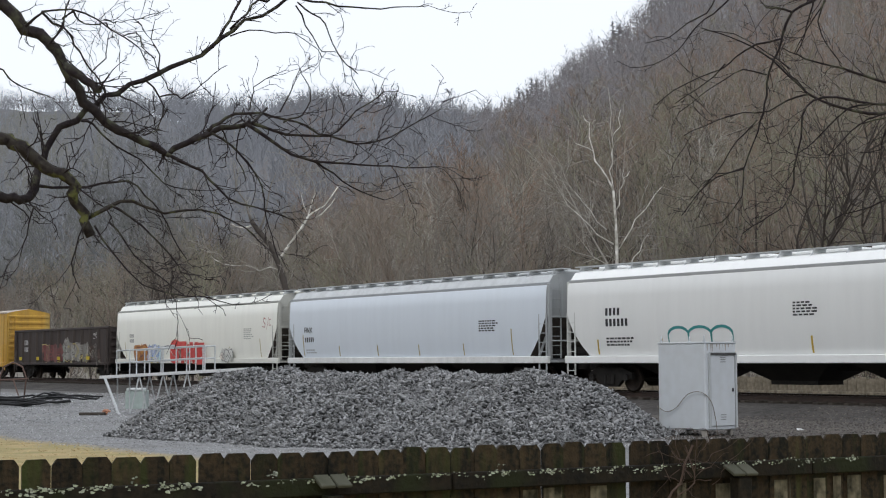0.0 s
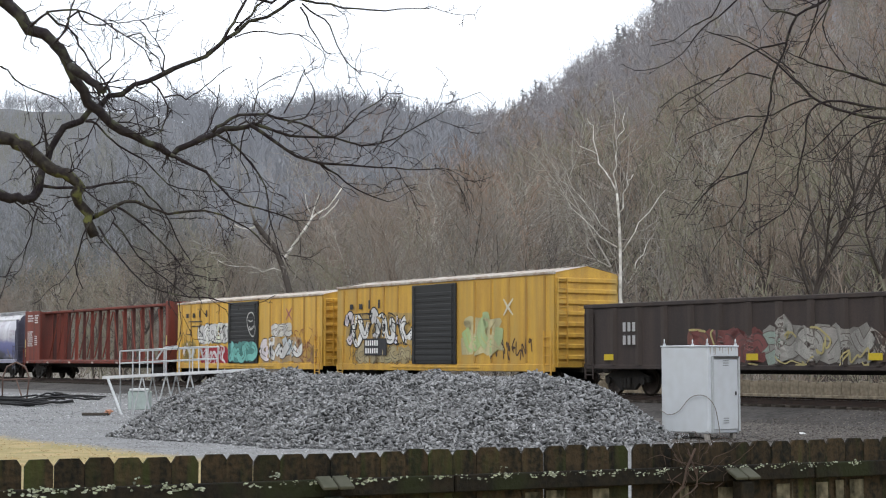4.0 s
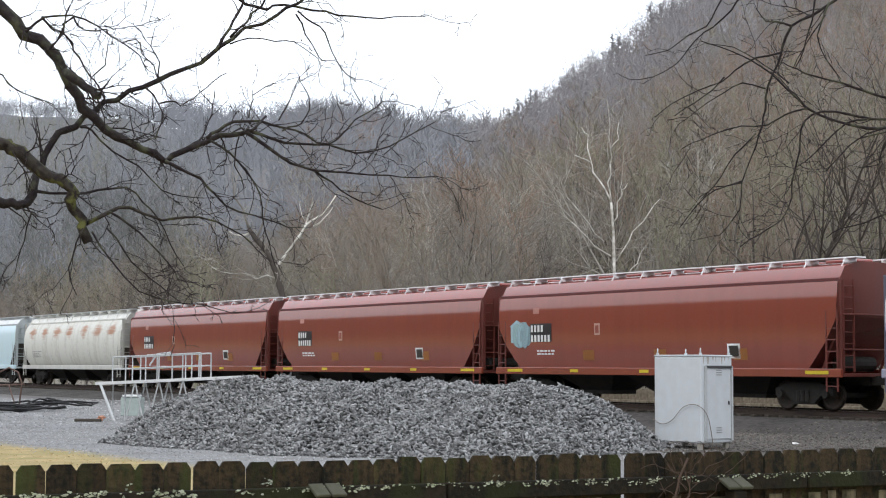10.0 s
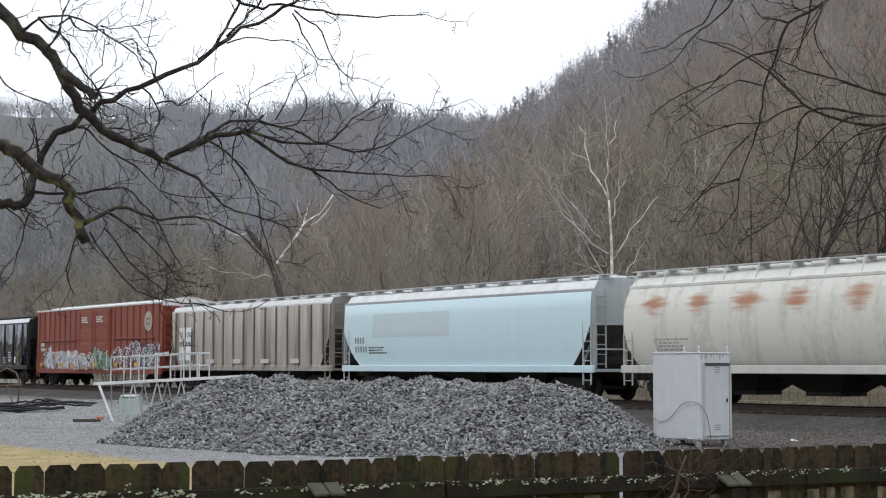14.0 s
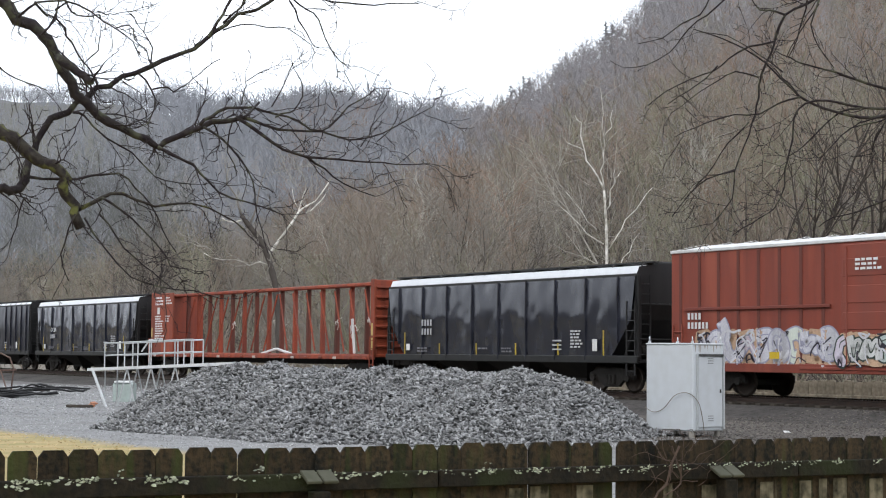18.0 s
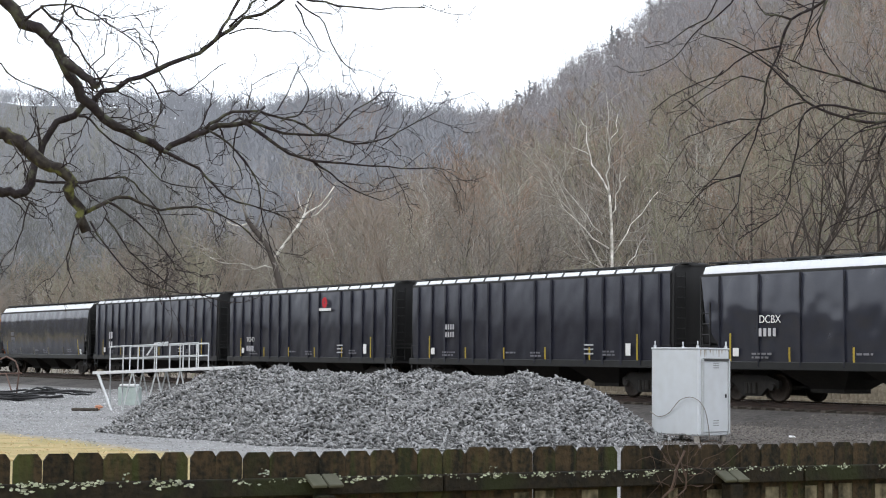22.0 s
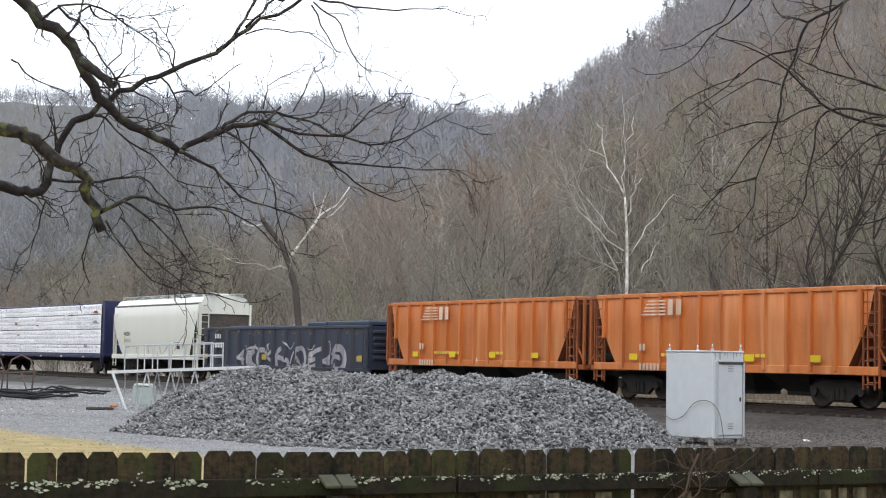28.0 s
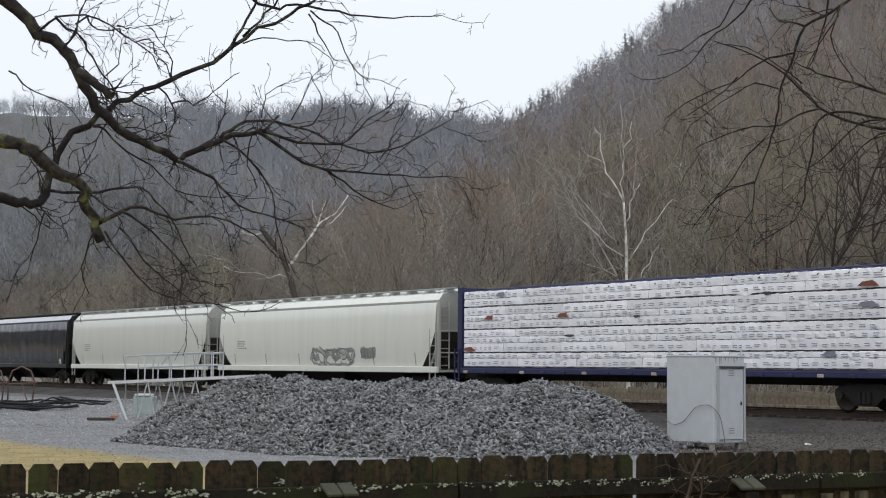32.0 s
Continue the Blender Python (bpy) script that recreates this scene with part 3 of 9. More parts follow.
def width_at(prof, z, x=0.0):
    if callable(prof):
        return prof(x)
    return float(np.interp(z, [q[1] for q in prof], [q[0] for q in prof]))


def marks(car, x, z, rows, size, mat, prof, name="stencil"):
    """Reporting marks and data as plain bars, one for each sign. rows: counts of signs."""
    g = Geo()
    for i, n in enumerate(rows):
        zz = z - i * size * 1.45
        for k in range(n):
            xx = x + k * size * 0.82
            y0, y1 = -width_at(prof, zz) - 0.006, -width_at(prof, zz + size) - 0.006
            w = size * 0.5
            # rear of the car is towards -x, so the writing runs towards +x
            g.add([(xx, y0, zz), (xx + w, y0, zz), (xx + w, y1, zz + size), (xx, y1, zz + size)], [(0, 1, 2, 3)])
    ob = part(name, g, mat, car)
    ob["kind"] = "stuff"
    return ob


def lettering(car, text, x, z, size, mat, y, stretch=1.0, bold=0.0, space=1.0, label=""):
    """Painted capitals, flat on the side at y."""
    cu = bpy.data.curves.new("lettering", "FONT")
    cu.body, cu.size, cu.extrude, cu.offset, cu.space_character = text, size, 0.002, bold, space
    temp = bpy.data.objects.new("lettering", cu)
    me = bpy.data.meshes.new_from_object(temp)
    bpy.data.objects.remove(temp)
    me.materials.clear()
    me.materials.append(mat)
    me.transform(Matrix.Diagonal((stretch, 1, 1, 1)))
    return part("lettering", me, None, car, label, at=pose(x, y, z, 90, 0, 0))


def data_lines(car, x, z, n, wide, mat, prof, size=0.06):
    g = Geo()
    rng = random.Random(int(x * 100 + z * 10))
    for i in range(n):
        zz = z - i * size * 1.8
        y0, y1 = -width_at(prof, zz) - 0.006, -width_at(prof, zz + size) - 0.006
        xx = x
        while xx < x + wide * rng.uniform(0.7, 1):
            w = rng.uniform(0.08, 0.22)
            g.add([(xx, y0, zz), (xx + w, y0, zz), (xx + w, y1, zz + size), (xx, y1, zz + size)], [(0, 1, 2, 3)])
            xx += w + 0.05
    ob = part("data_stencil", g, mat, car)
    ob["kind"] = "stuff"
    return ob


def decal(car, x0, x1, z0, z1, mat, prof, name="placard", label=""):
    """A thin plate that follows the side's curve."""
    zs = [z0 + (z1 - z0) * k / 5 for k in range(6)]
    g = Geo().skin([[(x, -width_at(prof, z) - 0.008, z) for x in (x0, x1)] for z in zs])
    g.skin([[(x, -width_at(prof, z) - 0.002, z) for x in (x1, x0)] for z in zs])
    return part(name, g, mat, car, label)


def stroke(g, pts, w, prof, lift):
    """A painted stroke on the car's side: points (x, z) along it."""
    left, right = [], []
    for i, (x, z) in enumerate(pts):
        ax, az = pts[max(i - 1, 0)]
        bx, bz = pts[min(i + 1, len(pts) - 1)]
        dx, dz = bx - ax, bz - az
        k = math.hypot(dx, dz) or 1
        ww = w * (0.55 if i in (0, len(pts) - 1) else 1)
        left.append((x - dz / k * ww, z + dx / k * ww))
        right.append((x + dz / k * ww, z - dx / k * ww))
    rows = []
    for a, b in zip(left, right):
        across_it = [(a[0] + (b[0] - a[0]) * t, a[1] + (b[1] - a[1]) * t) for t in ((0, 0.25, 0.5, 0.75, 1) if callable(prof) else (0, 1))]
        rows.append([(x, -width_at(prof, z, x) - lift, z) for x, z in across_it])
    g.skin(rows)


def draped(wall, proud, at, half=0.10):
    """The outside of a side with upright posts at the places given: a function of x."""
    def out(x):
        d = min(abs(x - p) for p in at)
        return wall + proud * min(1.0, max(0.0, (half - d) / (half * 0.5)))
    return out


def squiggle(rng):
    """An interlocking zigzag or hook in a unit box, unlike any letter."""
    kind = rng.random()
    if kind < 0.4:
        n = rng.choice((3, 4, 5))
        up = rng.random() < 0.5
        pts = [(i / (n - 1) * rng.uniform(0.85, 1.15), (rng.uniform(0.7, 1.05) if (i % 2 == 0) == up else rng.uniform(-0.05, 0.35))) for i in range(n)]
    else:
        a0, turn = rng.uniform(0, 6.28), rng.choice((-1, 1)) * rng.uniform(3.0, 5.5)
        pts = [(0.5 + rng.uniform(0.3, 0.55) * math.cos(a0 + turn * k / 6), 0.5 + rng.uniform(0.35, 0.55) * math.sin(a0 + turn * k / 6)) for k in range(7)]
        pts.append((pts[-1][0] + rng.uniform(-0.5, 0.5), pts[-1][1] + rng.uniform(-0.5, 0.5)))
    return pts


def rounded(pts, times=2):
    """Cut the corners of a line of points."""
    for _ in range(times):
        out = [pts[0]]
        for (ax, az), (bx, bz) in zip(pts, pts[1:]):
            out += [(ax * 0.75 + bx * 0.25, az * 0.75 + bz * 0.25), (ax * 0.25 + bx * 0.75, az * 0.25 + bz * 0.75)]
        pts = out + [pts[-1]]
    return pts


def graffiti(car, x0, x1, z0, z1, fill, edge, prof, seed, letters=5, label="spray-painted graffiti", thick=0.16, base=0.010, rim=0.05, cloud=None, worn=0.7):
    """Fat sprayed interlocking shapes: a cloud behind, outlined strokes that fill the space, thin inner lines, each a part."""
    rng = random.Random(seed)
    letters = int(letters * 1.5 + 0.5)
    w, h = (x1 - x0) / letters, z1 - z0
    thick = max(0.03, min(thick * 1.15, w * 0.27, h * 0.16))
    rim = min(rim, thick * 0.45)
    back_cloud = Geo()
    soft = cloud or tuple(0.75 * a + 0.25 * b for a, b in zip(fill, edge))
    n = max(24, int((x1 - x0) / 0.12))
    stroke(back_cloud, [(x0 + (x1 - x0) * k / n, z0 + h * (0.5 + rng.uniform(-0.09, 0.09))) for k in range(n + 1)], h * 0.44, prof, base - 0.004)
    tag = part("graffiti", back_cloud, paint(soft, tuple(c * 0.5 for c in soft), 0.6, 0.9), car, label)
    for i in range(letters):
        ox, shape = x0 + i * w, squiggle(rng)
        skew, grow = rng.uniform(-0.2, 0.25), rng.uniform(0.85, 1.1)
        drop = rng.uniform(-0.05, 0.06) * h
        pts = [(ox + w * (-0.12 + 1.24 * px + skew * (pz - 0.5)), z0 + drop + thick + (h - 2 * thick) * pz * grow) for px, pz in rounded(shape, 3)]
        lift = base + 0.006 * (i % 3)
        back, front, inner = Geo(), Geo(), Geo()
        stroke(back, pts, thick + rim, prof, lift)
        stroke(front, pts, thick, prof, lift + 0.002)
        outline = part("sprayed_outline", back, paint(edge, amount=0.5), tag)
        outline["label"] = "sprayed outline"
        part("sprayed_fill", front, paint(tuple(min(0.8, c * rng.uniform(0.8, 1.1)) for c in fill) if i % 3 == 0 else fill, tuple(0.45 * c + 0.02 for c in fill), 0.55, worn), tag)
        n = len(pts)
        k = rng.randrange(0, n // 2)
        stroke(inner, pts[k:k + n // 3 + 2], 0.018, prof, lift + 0.004)
        part("inner_line", inner, paint(edge, amount=0.3), tag)
    return tag


def scribble(car, x0, x1, z0, z1, color, prof, seed, n=12, width=0.022, label="thin sprayed lines", lift=0.03, step=0.35):
    """Loose thin lines, sprayed over what was there."""
    r = random.Random(seed)
    tag = None
    for _ in range(n):
        x, z, pts = r.uniform(x0, x1), r.uniform(z0, z1), []
        for _ in range(r.randrange(3, 7)):
            pts.append((min(max(x, x0), x1), min(max(z, z0), z1)))
            x, z = x + r.uniform(-step, step), z + r.choice((-1, 1)) * r.uniform(0.2, 1.2) * step
        g = Geo()
        stroke(g, rounded(pts, 2), width * r.uniform(0.6, 1.3), prof, lift)
        line = part("sprayed_line" if tag else "graffiti", g, paint(color, None, 0.6, 0.5), tag or car, "" if tag else label)
        tag = tag or line
    return tag


def hopper(label, L, body, roof=None, kind="bulged", eave=3.78, top=4.22, zmid=2.6, ribs=0, rib_w=0.09, sill=None, open_top=False,
           bays=3, rib_mat=None, hatch=None, dark_end=None, walkway=None, category="hopper car", cut=0.8, roof_ribs=0, rail_mat=None, rib_d=0.07, slope=None, board=0.07, skip=()):
    """A covered (or open) hopper car with its near side towards -y and its front towards +x."""
    car = new("open_hopper_car" if open_top else "covered_hopper_car")
    tagged(car, label, category, "freight train")
    side, lid = profile(kind, eave, top)
    roof, sill, rib_mat, dark_end = roof or body, sill or body, rib_mat or body, dark_end or body
    walkway = walkway or GALV
    half = lambda z: L / 2 - max(0.0, zmid - z) ** 1.45 * cut * 0.85
    for s, nm in ((-1, "side_sheet"), (1, "side_sheet")):
        n = 9
        rows = [[(half(z) * (2 * i / n - 1), s * w, z) for i in range(n + 1)] for w, z in side]
        part(nm, Geo().skin(rows if s < 0 else [r[::-1] for r in rows]), body, car, smooth=True)
    for sx in (-1, 1):
        # end wall above, slope sheet below; the slope's dark paint holds its shade
        prof = [(-w, z) for w, z in side] + [(w, z) for w, z in side[::-1]]
        if not open_top:
            prof = [(-w, z) for w, z in side] + [(-w, z) for w, z in lid[1:]] + [(w, z) for w, z in lid[-2::-1]] + [(w, z) for w, z in side[-2::-1]]
        zcut = max(1.3, min(zmid, eave - 0.2))
        wcut = width_at(side, zcut)
        upper = [(-wcut, zcut)] + [q for q in prof if q[1] > zcut] + [(wcut, zcut)]
        lower = [q for q in prof if q[1] < zcut and q[0] < 0] + [(-wcut, zcut), (wcut, zcut)] + [q for q in prof if q[1] < zcut and q[0] > 0]
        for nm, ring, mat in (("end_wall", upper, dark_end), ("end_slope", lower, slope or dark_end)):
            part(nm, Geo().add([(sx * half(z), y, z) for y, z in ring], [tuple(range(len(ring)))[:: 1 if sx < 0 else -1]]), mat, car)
    if open_top:
        floor = Geo()
        for sx in (-1, 1):
            floor.add([(sx * L / 2 * 0.98, -1.45, eave - 0.05), (sx * L / 2 * 0.98, 1.45, eave - 0.05), (0, 1.4, 1.9), (0, -1.4, 1.9)], [(0, 1, 2, 3)])
        part("inner_slope", floor, STEEL_DARK, car)
        g = Geo()
        for s in (-1, 1):
            g.cbox(-L / 2, L / 2, s * 1.5 - 0.07, s * 1.5 + 0.07, eave - 0.08, eave + 0.06, 0.02)
        for s in (-1, 1):
            g.cbox(s * L / 2 - 0.07, s * L / 2 + 0.07, -1.43, 1.43, eave - 0.08, eave + 0.06, 0.02)
        part("top_chord", g, rib_mat, car)
    else:
        rows = [[(L / 2 * (2 * i / 8 - 1), -w, z) for i in range(9)] for w, z in lid] + [[(L / 2 * (2 * i / 8 - 1), w, z) for i in range(9)] for w, z in lid[-2::-1]]
        part("roof", Geo().skin(rows), roof, car, smooth=True)
        g = Geo()
        for s in (-1, 1):
            g.cbox(-L / 2 - 0.02, L / 2 + 0.02, s * lid[0][0] - 0.05, s * lid[0][0] + 0.05, eave - 0.06, eave + 0.05, 0.015)
        part("eave_rail", g, rail_mat or roof, car)
        for i in range(roof_ribs):
            x = -L / 2 + L * i / (roof_ribs - 1)
            pts = [(-w, z) for w, z in lid] + [(w, z) for w, z in lid[-2::-1]]
            part("roof_rib", Geo().skin([[(x + d, y, z + 0.02) for y, z in pts] for d in (0.05, -0.05)]).skin([[(x + d, y, z + e) for y, z in pts] for d, e in ((0.05, -0.02), (0.05, 0.02))]), rail_mat or roof, car)
        # running boards on brackets, and the hatches between them
        for s in (-1, 1):
            yb = s * 0.78
            part("running_board", Geo().box(-L / 2 - 0.25, L / 2 + 0.25, yb - 0.2, yb + 0.2, top + board, top + board + 0.04), walkway, car)
            n = int(L / 1.4)
            for i in range(n + 1):
                x = -L / 2 + 0.15 + (L - 0.3) * i / n
                def bracket(g, s=s):
                    g.box(-0.03, 0.03, s * 0.55, s * 1.05, top - 0.05, top + board + 0.01)
                    g.path([(0, s * 1.0, top + board - 0.01), (0, s * lid[0][0] * 0.96, eave + 0.05)], 0.022, 4, False)
                part("board_bracket", shared(("board_bracket", walkway if rail_mat else roof, s, top, eave, kind, board), walkway if rail_mat else roof, bracket), None, car, at=pose(x, 0, 0))
        n = int(L / 1.7)
        for i in range(n):
            x = -L / 2 + L * (i + 0.5) / n
            part("hatch", shared(("hatch", hatch or roof), hatch or roof, lambda g: g.cbox(-0.62, 0.62, -0.36, 0.36, 0, 0.12, 0.04)), None, car, at=pose(x, 0, top - 0.02))
    for i in range(ribs):
        if i in skip:
            continue
        x = -L / 2 + L * (i + 0.5) / ribs
        for s in (-1, 1):
            g = Geo()
            zlow = max(side[0][1], zmid - ((L / 2 - abs(x)) / (cut * 0.85)) ** (1 / 1.45) + 0.05)
            rows = []
            for z in np.linspace(zlow, eave - 0.03, 4):
                w = width_at(side, z)
                rows.append([(x - rib_w / 2, s * w, z), (x - rib_w / 2, s * (w + rib_d), z), (x + rib_w / 2, s * (w + rib_d), z), (x + rib_w / 2, s * w, z)])
            g.skin(rows if s < 0 else [r[::-1] for r in rows])
            part("side_rib", g, rib_mat, car)
    g = [Geo().cbox(-L / 2 - 0.15, L / 2 + 0.15, s * 1.50 - 0.06, s * 1.50 + 0.06, 0.95, 1.2, 0.02) for s in (-1, 1)]
    for q in g:
        part("side_sill", q, sill, car)
    for sx in (-1, 1):
        # end platform, corner posts and ladders
        part("end_platform", Geo().box(sx * (L / 2 - 1.2), sx * (L / 2 + 0.15), -1.44, 1.44, 0.98, 1.08), dark_end, car)
        for s in (-1, 1):
            x = sx * (L / 2 + 0.05)
            part("corner_post", Geo().cbox(x - 0.06, x + 0.06, s * 1.42 - 0.05, s * 1.42 + 0.05, 1.08, eave, 0.012), dark_end, car)
            part("end_brace", Geo().path([(sx * (L / 2 - 0.9), s * 1.2, 1.1), (sx * (L / 2 - 0.05), s * 1.2, zmid)], 0.05, 5), dark_end, car)
            if s < 0:
                ladder(car, sx * (L / 2 - 0.2), -1.52, 0.55, zmid + 0.1, dark_end)
        ladder(car, sx * (L / 2 + 0.1), -1.15 if sx > 0 else 1.15, 1.1, eave, dark_end, across_car=True)
        for z in (1.75, zmid):
            part("end_rail", Geo().path([(sx * (L / 2 + 0.12), -1.4, z), (sx * (L / 2 + 0.12), 1.4, z)], 0.03, 5), dark_end, car)
        part("brake_reservoir", Geo().path([(sx * (L / 2 - 0.75), -0.7, 1.35), (sx * (L / 2 - 0.75), 0.7, 1.35)], 0.22, 12), STEEL_DARK, car)
    span = L - 5.4
    for i in range(bays):
        x = -span / 2 + span * (i + 0.5) / bays
        w = span / bays
        g = Geo().skin([[(x - w * a, -b, z), (x + w * a, -b, z), (x + w * a, b, z), (x - w * a, b, z)] for a, b, z in ((0.48, 1.3, 1.1), (0.2, 0.55, 0.42), (0.2, 0.55, 0.3))], True)
        g.f.append(tuple(range(8, 12))[::-1])
        part("discharge_bay", g, STEEL_DARK if dark_end is not body else body, car)
    running_gear(car, L, 0.65)
    return car, side


def boxcar(label, L, body, roof, door, eave=4.05, top=4.32, door_x=(-1.6, 1.6), ribs=14, door_kind="plug", end=None, post=None):
    car = tagged(new("boxcar"), label, "boxcar", "freight train")
    W = 1.45
    prof = [(W, 0.9), (W, eave)]
    for s in (-1, 1):
        part("side_wall", Geo().box(-L / 2, L / 2, s * W - (0.05 if s > 0 else 0), s * W + (0.05 if s < 0 else 0), 0.98, eave), body, car)
        for i in range(ribs):
            x = -L / 2 + L * (i + 0.5) / ribs
            if door_x[0] - 0.1 < x < door_x[1] + 0.1:
                continue
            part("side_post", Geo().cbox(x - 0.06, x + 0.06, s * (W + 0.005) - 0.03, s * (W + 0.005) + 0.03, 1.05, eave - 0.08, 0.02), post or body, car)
        part("side_sill", Geo().cbox(-L / 2, L / 2, s * W - 0.05, s * W + 0.05, 0.74, 1.0, 0.015), body, car)
        part("eave_rail", Geo().cbox(-L / 2 - 0.03, L / 2 + 0.03, s * W - 0.05, s * W + 0.06, eave - 0.05, eave + 0.05, 0.015), roof, car)
        # doors with pressed panels on a track
        n = 2 if door_kind == "double" else 1
        for k in range(n):
            a = door_x[0] + (door_x[1] - door_x[0]) * k / n
            b = door_x[0] + (door_x[1] - door_x[0]) * (k + 1) / n
            d = part("door", Geo().cbox(a + 0.02, b - 0.02, s * (W + 0.05) - 0.04, s * (W + 0.05) + 0.04, 1.0, eave - 0.12, 0.015), door, car)
            m = 4 if door_kind == "double" else 12
            for j in range(m):
                z = 1.1 + (eave - 0.4 - 1.1) * (j + 0.5) / m
                hh = (eave - 1.5) / m * 0.34
                part("panel_rib", Geo().cbox(a + 0.1, b - 0.1, s * (W + 0.075) - 0.03, s * (W + 0.075) + 0.03, z - hh, z + hh, 0.02), door, d)
            for xx in (a + 0.25, b - 0.25):
                part("lock_rod", Geo().path([(xx, s * (W + 0.11), 1.0), (xx, s * (W + 0.11), eave - 0.2)], 0.025, 6), door, d)
        part("door_track", Geo().cbox(door_x[0] - 1.6, door_x[1] + 1.6, s * (W + 0.03) - 0.05, s * (W + 0.03) + 0.05, 0.84, 0.93, 0.015), body, car)
    g = Geo()
    rows = [[(L / 2 * (2 * i / 2 - 1), y, z) for i in range(3)] for y, z in ((-W, eave), (0, top), (W, eave))]
    g.skin(rows)
    n = int(L / 1.1)
    for i in range(n + 1):
        x = -L / 2 + L * i / n
        for s in (-1, 1):
            g.add([(x - 0.05, s * W, eave + 0.03), (x + 0.05, s * W, eave + 0.03), (x + 0.05, 0, top + 0.05), (x - 0.05, 0, top + 0.05)], [(0, 1, 2, 3)])
    part("roof", g, roof, car)
    for sx in (-1, 1):
        x = sx * L / 2
        e = part("end_wall", Geo().add([(x, -W, 0.9), (x, W, 0.9), (x, W, eave), (x, 0, top), (x, -W, eave)], [(0, 1, 2, 3, 4)[:: 1 if sx > 0 else -1]]), end or body, car)
        for j in range(8):
            z = 1.25 + (eave - 1.5) * j / 7
            part("end_corrugation", Geo().cbox(min(x, x + sx * 0.08), max(x, x + sx * 0.08), -W + 0.12, W - 0.12, z - 0.09, z + 0.09, 0.035), end or body, e)
        ladder(car, sx * (L / 2 - 0.35), -W - 0.06, 0.5, 2.2, body)
        ladder(car, x + sx * 0.1, -W + 0.3 if sx > 0 else W - 0.3, 0.9, eave - 0.2, body, across_car=True)
    part("underframe", Geo().box(-L / 2 + 0.1, L / 2 - 0.1, -1.3, 1.3, 0.86, 0.98), STEEL_DARK, car)
    running_gear(car, L, 0.55)
    return car, prof


def gondola(label, L, body, top=2.95, ribs=13, inside=None, post=None, low=0.85):
    car = tagged(new("gondola_car"), label, "gondola car", "freight train")
    W = 1.45
    for s in (-1, 1):
        part("side_wall", Geo().box(-L / 2, L / 2, s * W - 0.03, s * W + 0.03, low + 0.1, top), body, car)
        part("top_chord", Geo().cbox(-L / 2, L / 2, s * W - 0.09, s * W + 0.09, top - 0.04, top + 0.1, 0.02), body, car)
        part("side_sill", Geo().cbox(-L / 2, L / 2, s * W - 0.08, s * W + 0.08, low, low + 0.15, 0.02), body, car)
        for i in range(ribs):
            x = -L / 2 + 0.3 + (L - 0.6) * i / (ribs - 1)
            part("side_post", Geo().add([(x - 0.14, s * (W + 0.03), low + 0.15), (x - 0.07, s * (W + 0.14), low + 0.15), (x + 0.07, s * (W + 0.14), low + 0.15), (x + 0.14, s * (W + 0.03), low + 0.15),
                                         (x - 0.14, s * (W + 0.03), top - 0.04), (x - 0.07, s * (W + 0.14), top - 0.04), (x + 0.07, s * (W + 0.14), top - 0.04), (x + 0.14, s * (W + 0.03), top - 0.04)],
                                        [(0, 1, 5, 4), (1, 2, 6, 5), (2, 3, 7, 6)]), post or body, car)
    for sx in (-1, 1):
        x = sx * L / 2
        e = part("end_wall", Geo().box(x - 0.04, x + 0.04, -W, W, low + 0.1, top + 0.05), body, car)
        for j in range(5):
            z = 1.2 + (top - 1.4) * j / 4
            part("end_corrugation", Geo().cbox(min(x, x + sx * 0.12), max(x, x + sx * 0.12), -W + 0.08, W - 0.08, z - 0.08, z + 0.08, 0.03), body, e)
        ladder(car, sx * (L / 2 - 0.3), -W - 0.08, 0.5, top - 0.2, body)
    part("floor", Geo().box(-L / 2, L / 2, -W, W, low + 0.1, low + 0.25), inside or STEEL_DARK, car)
    running_gear(car, L, 0.55)
    return car, [(W + 0.03, 0.9), (W + 0.03, top)]


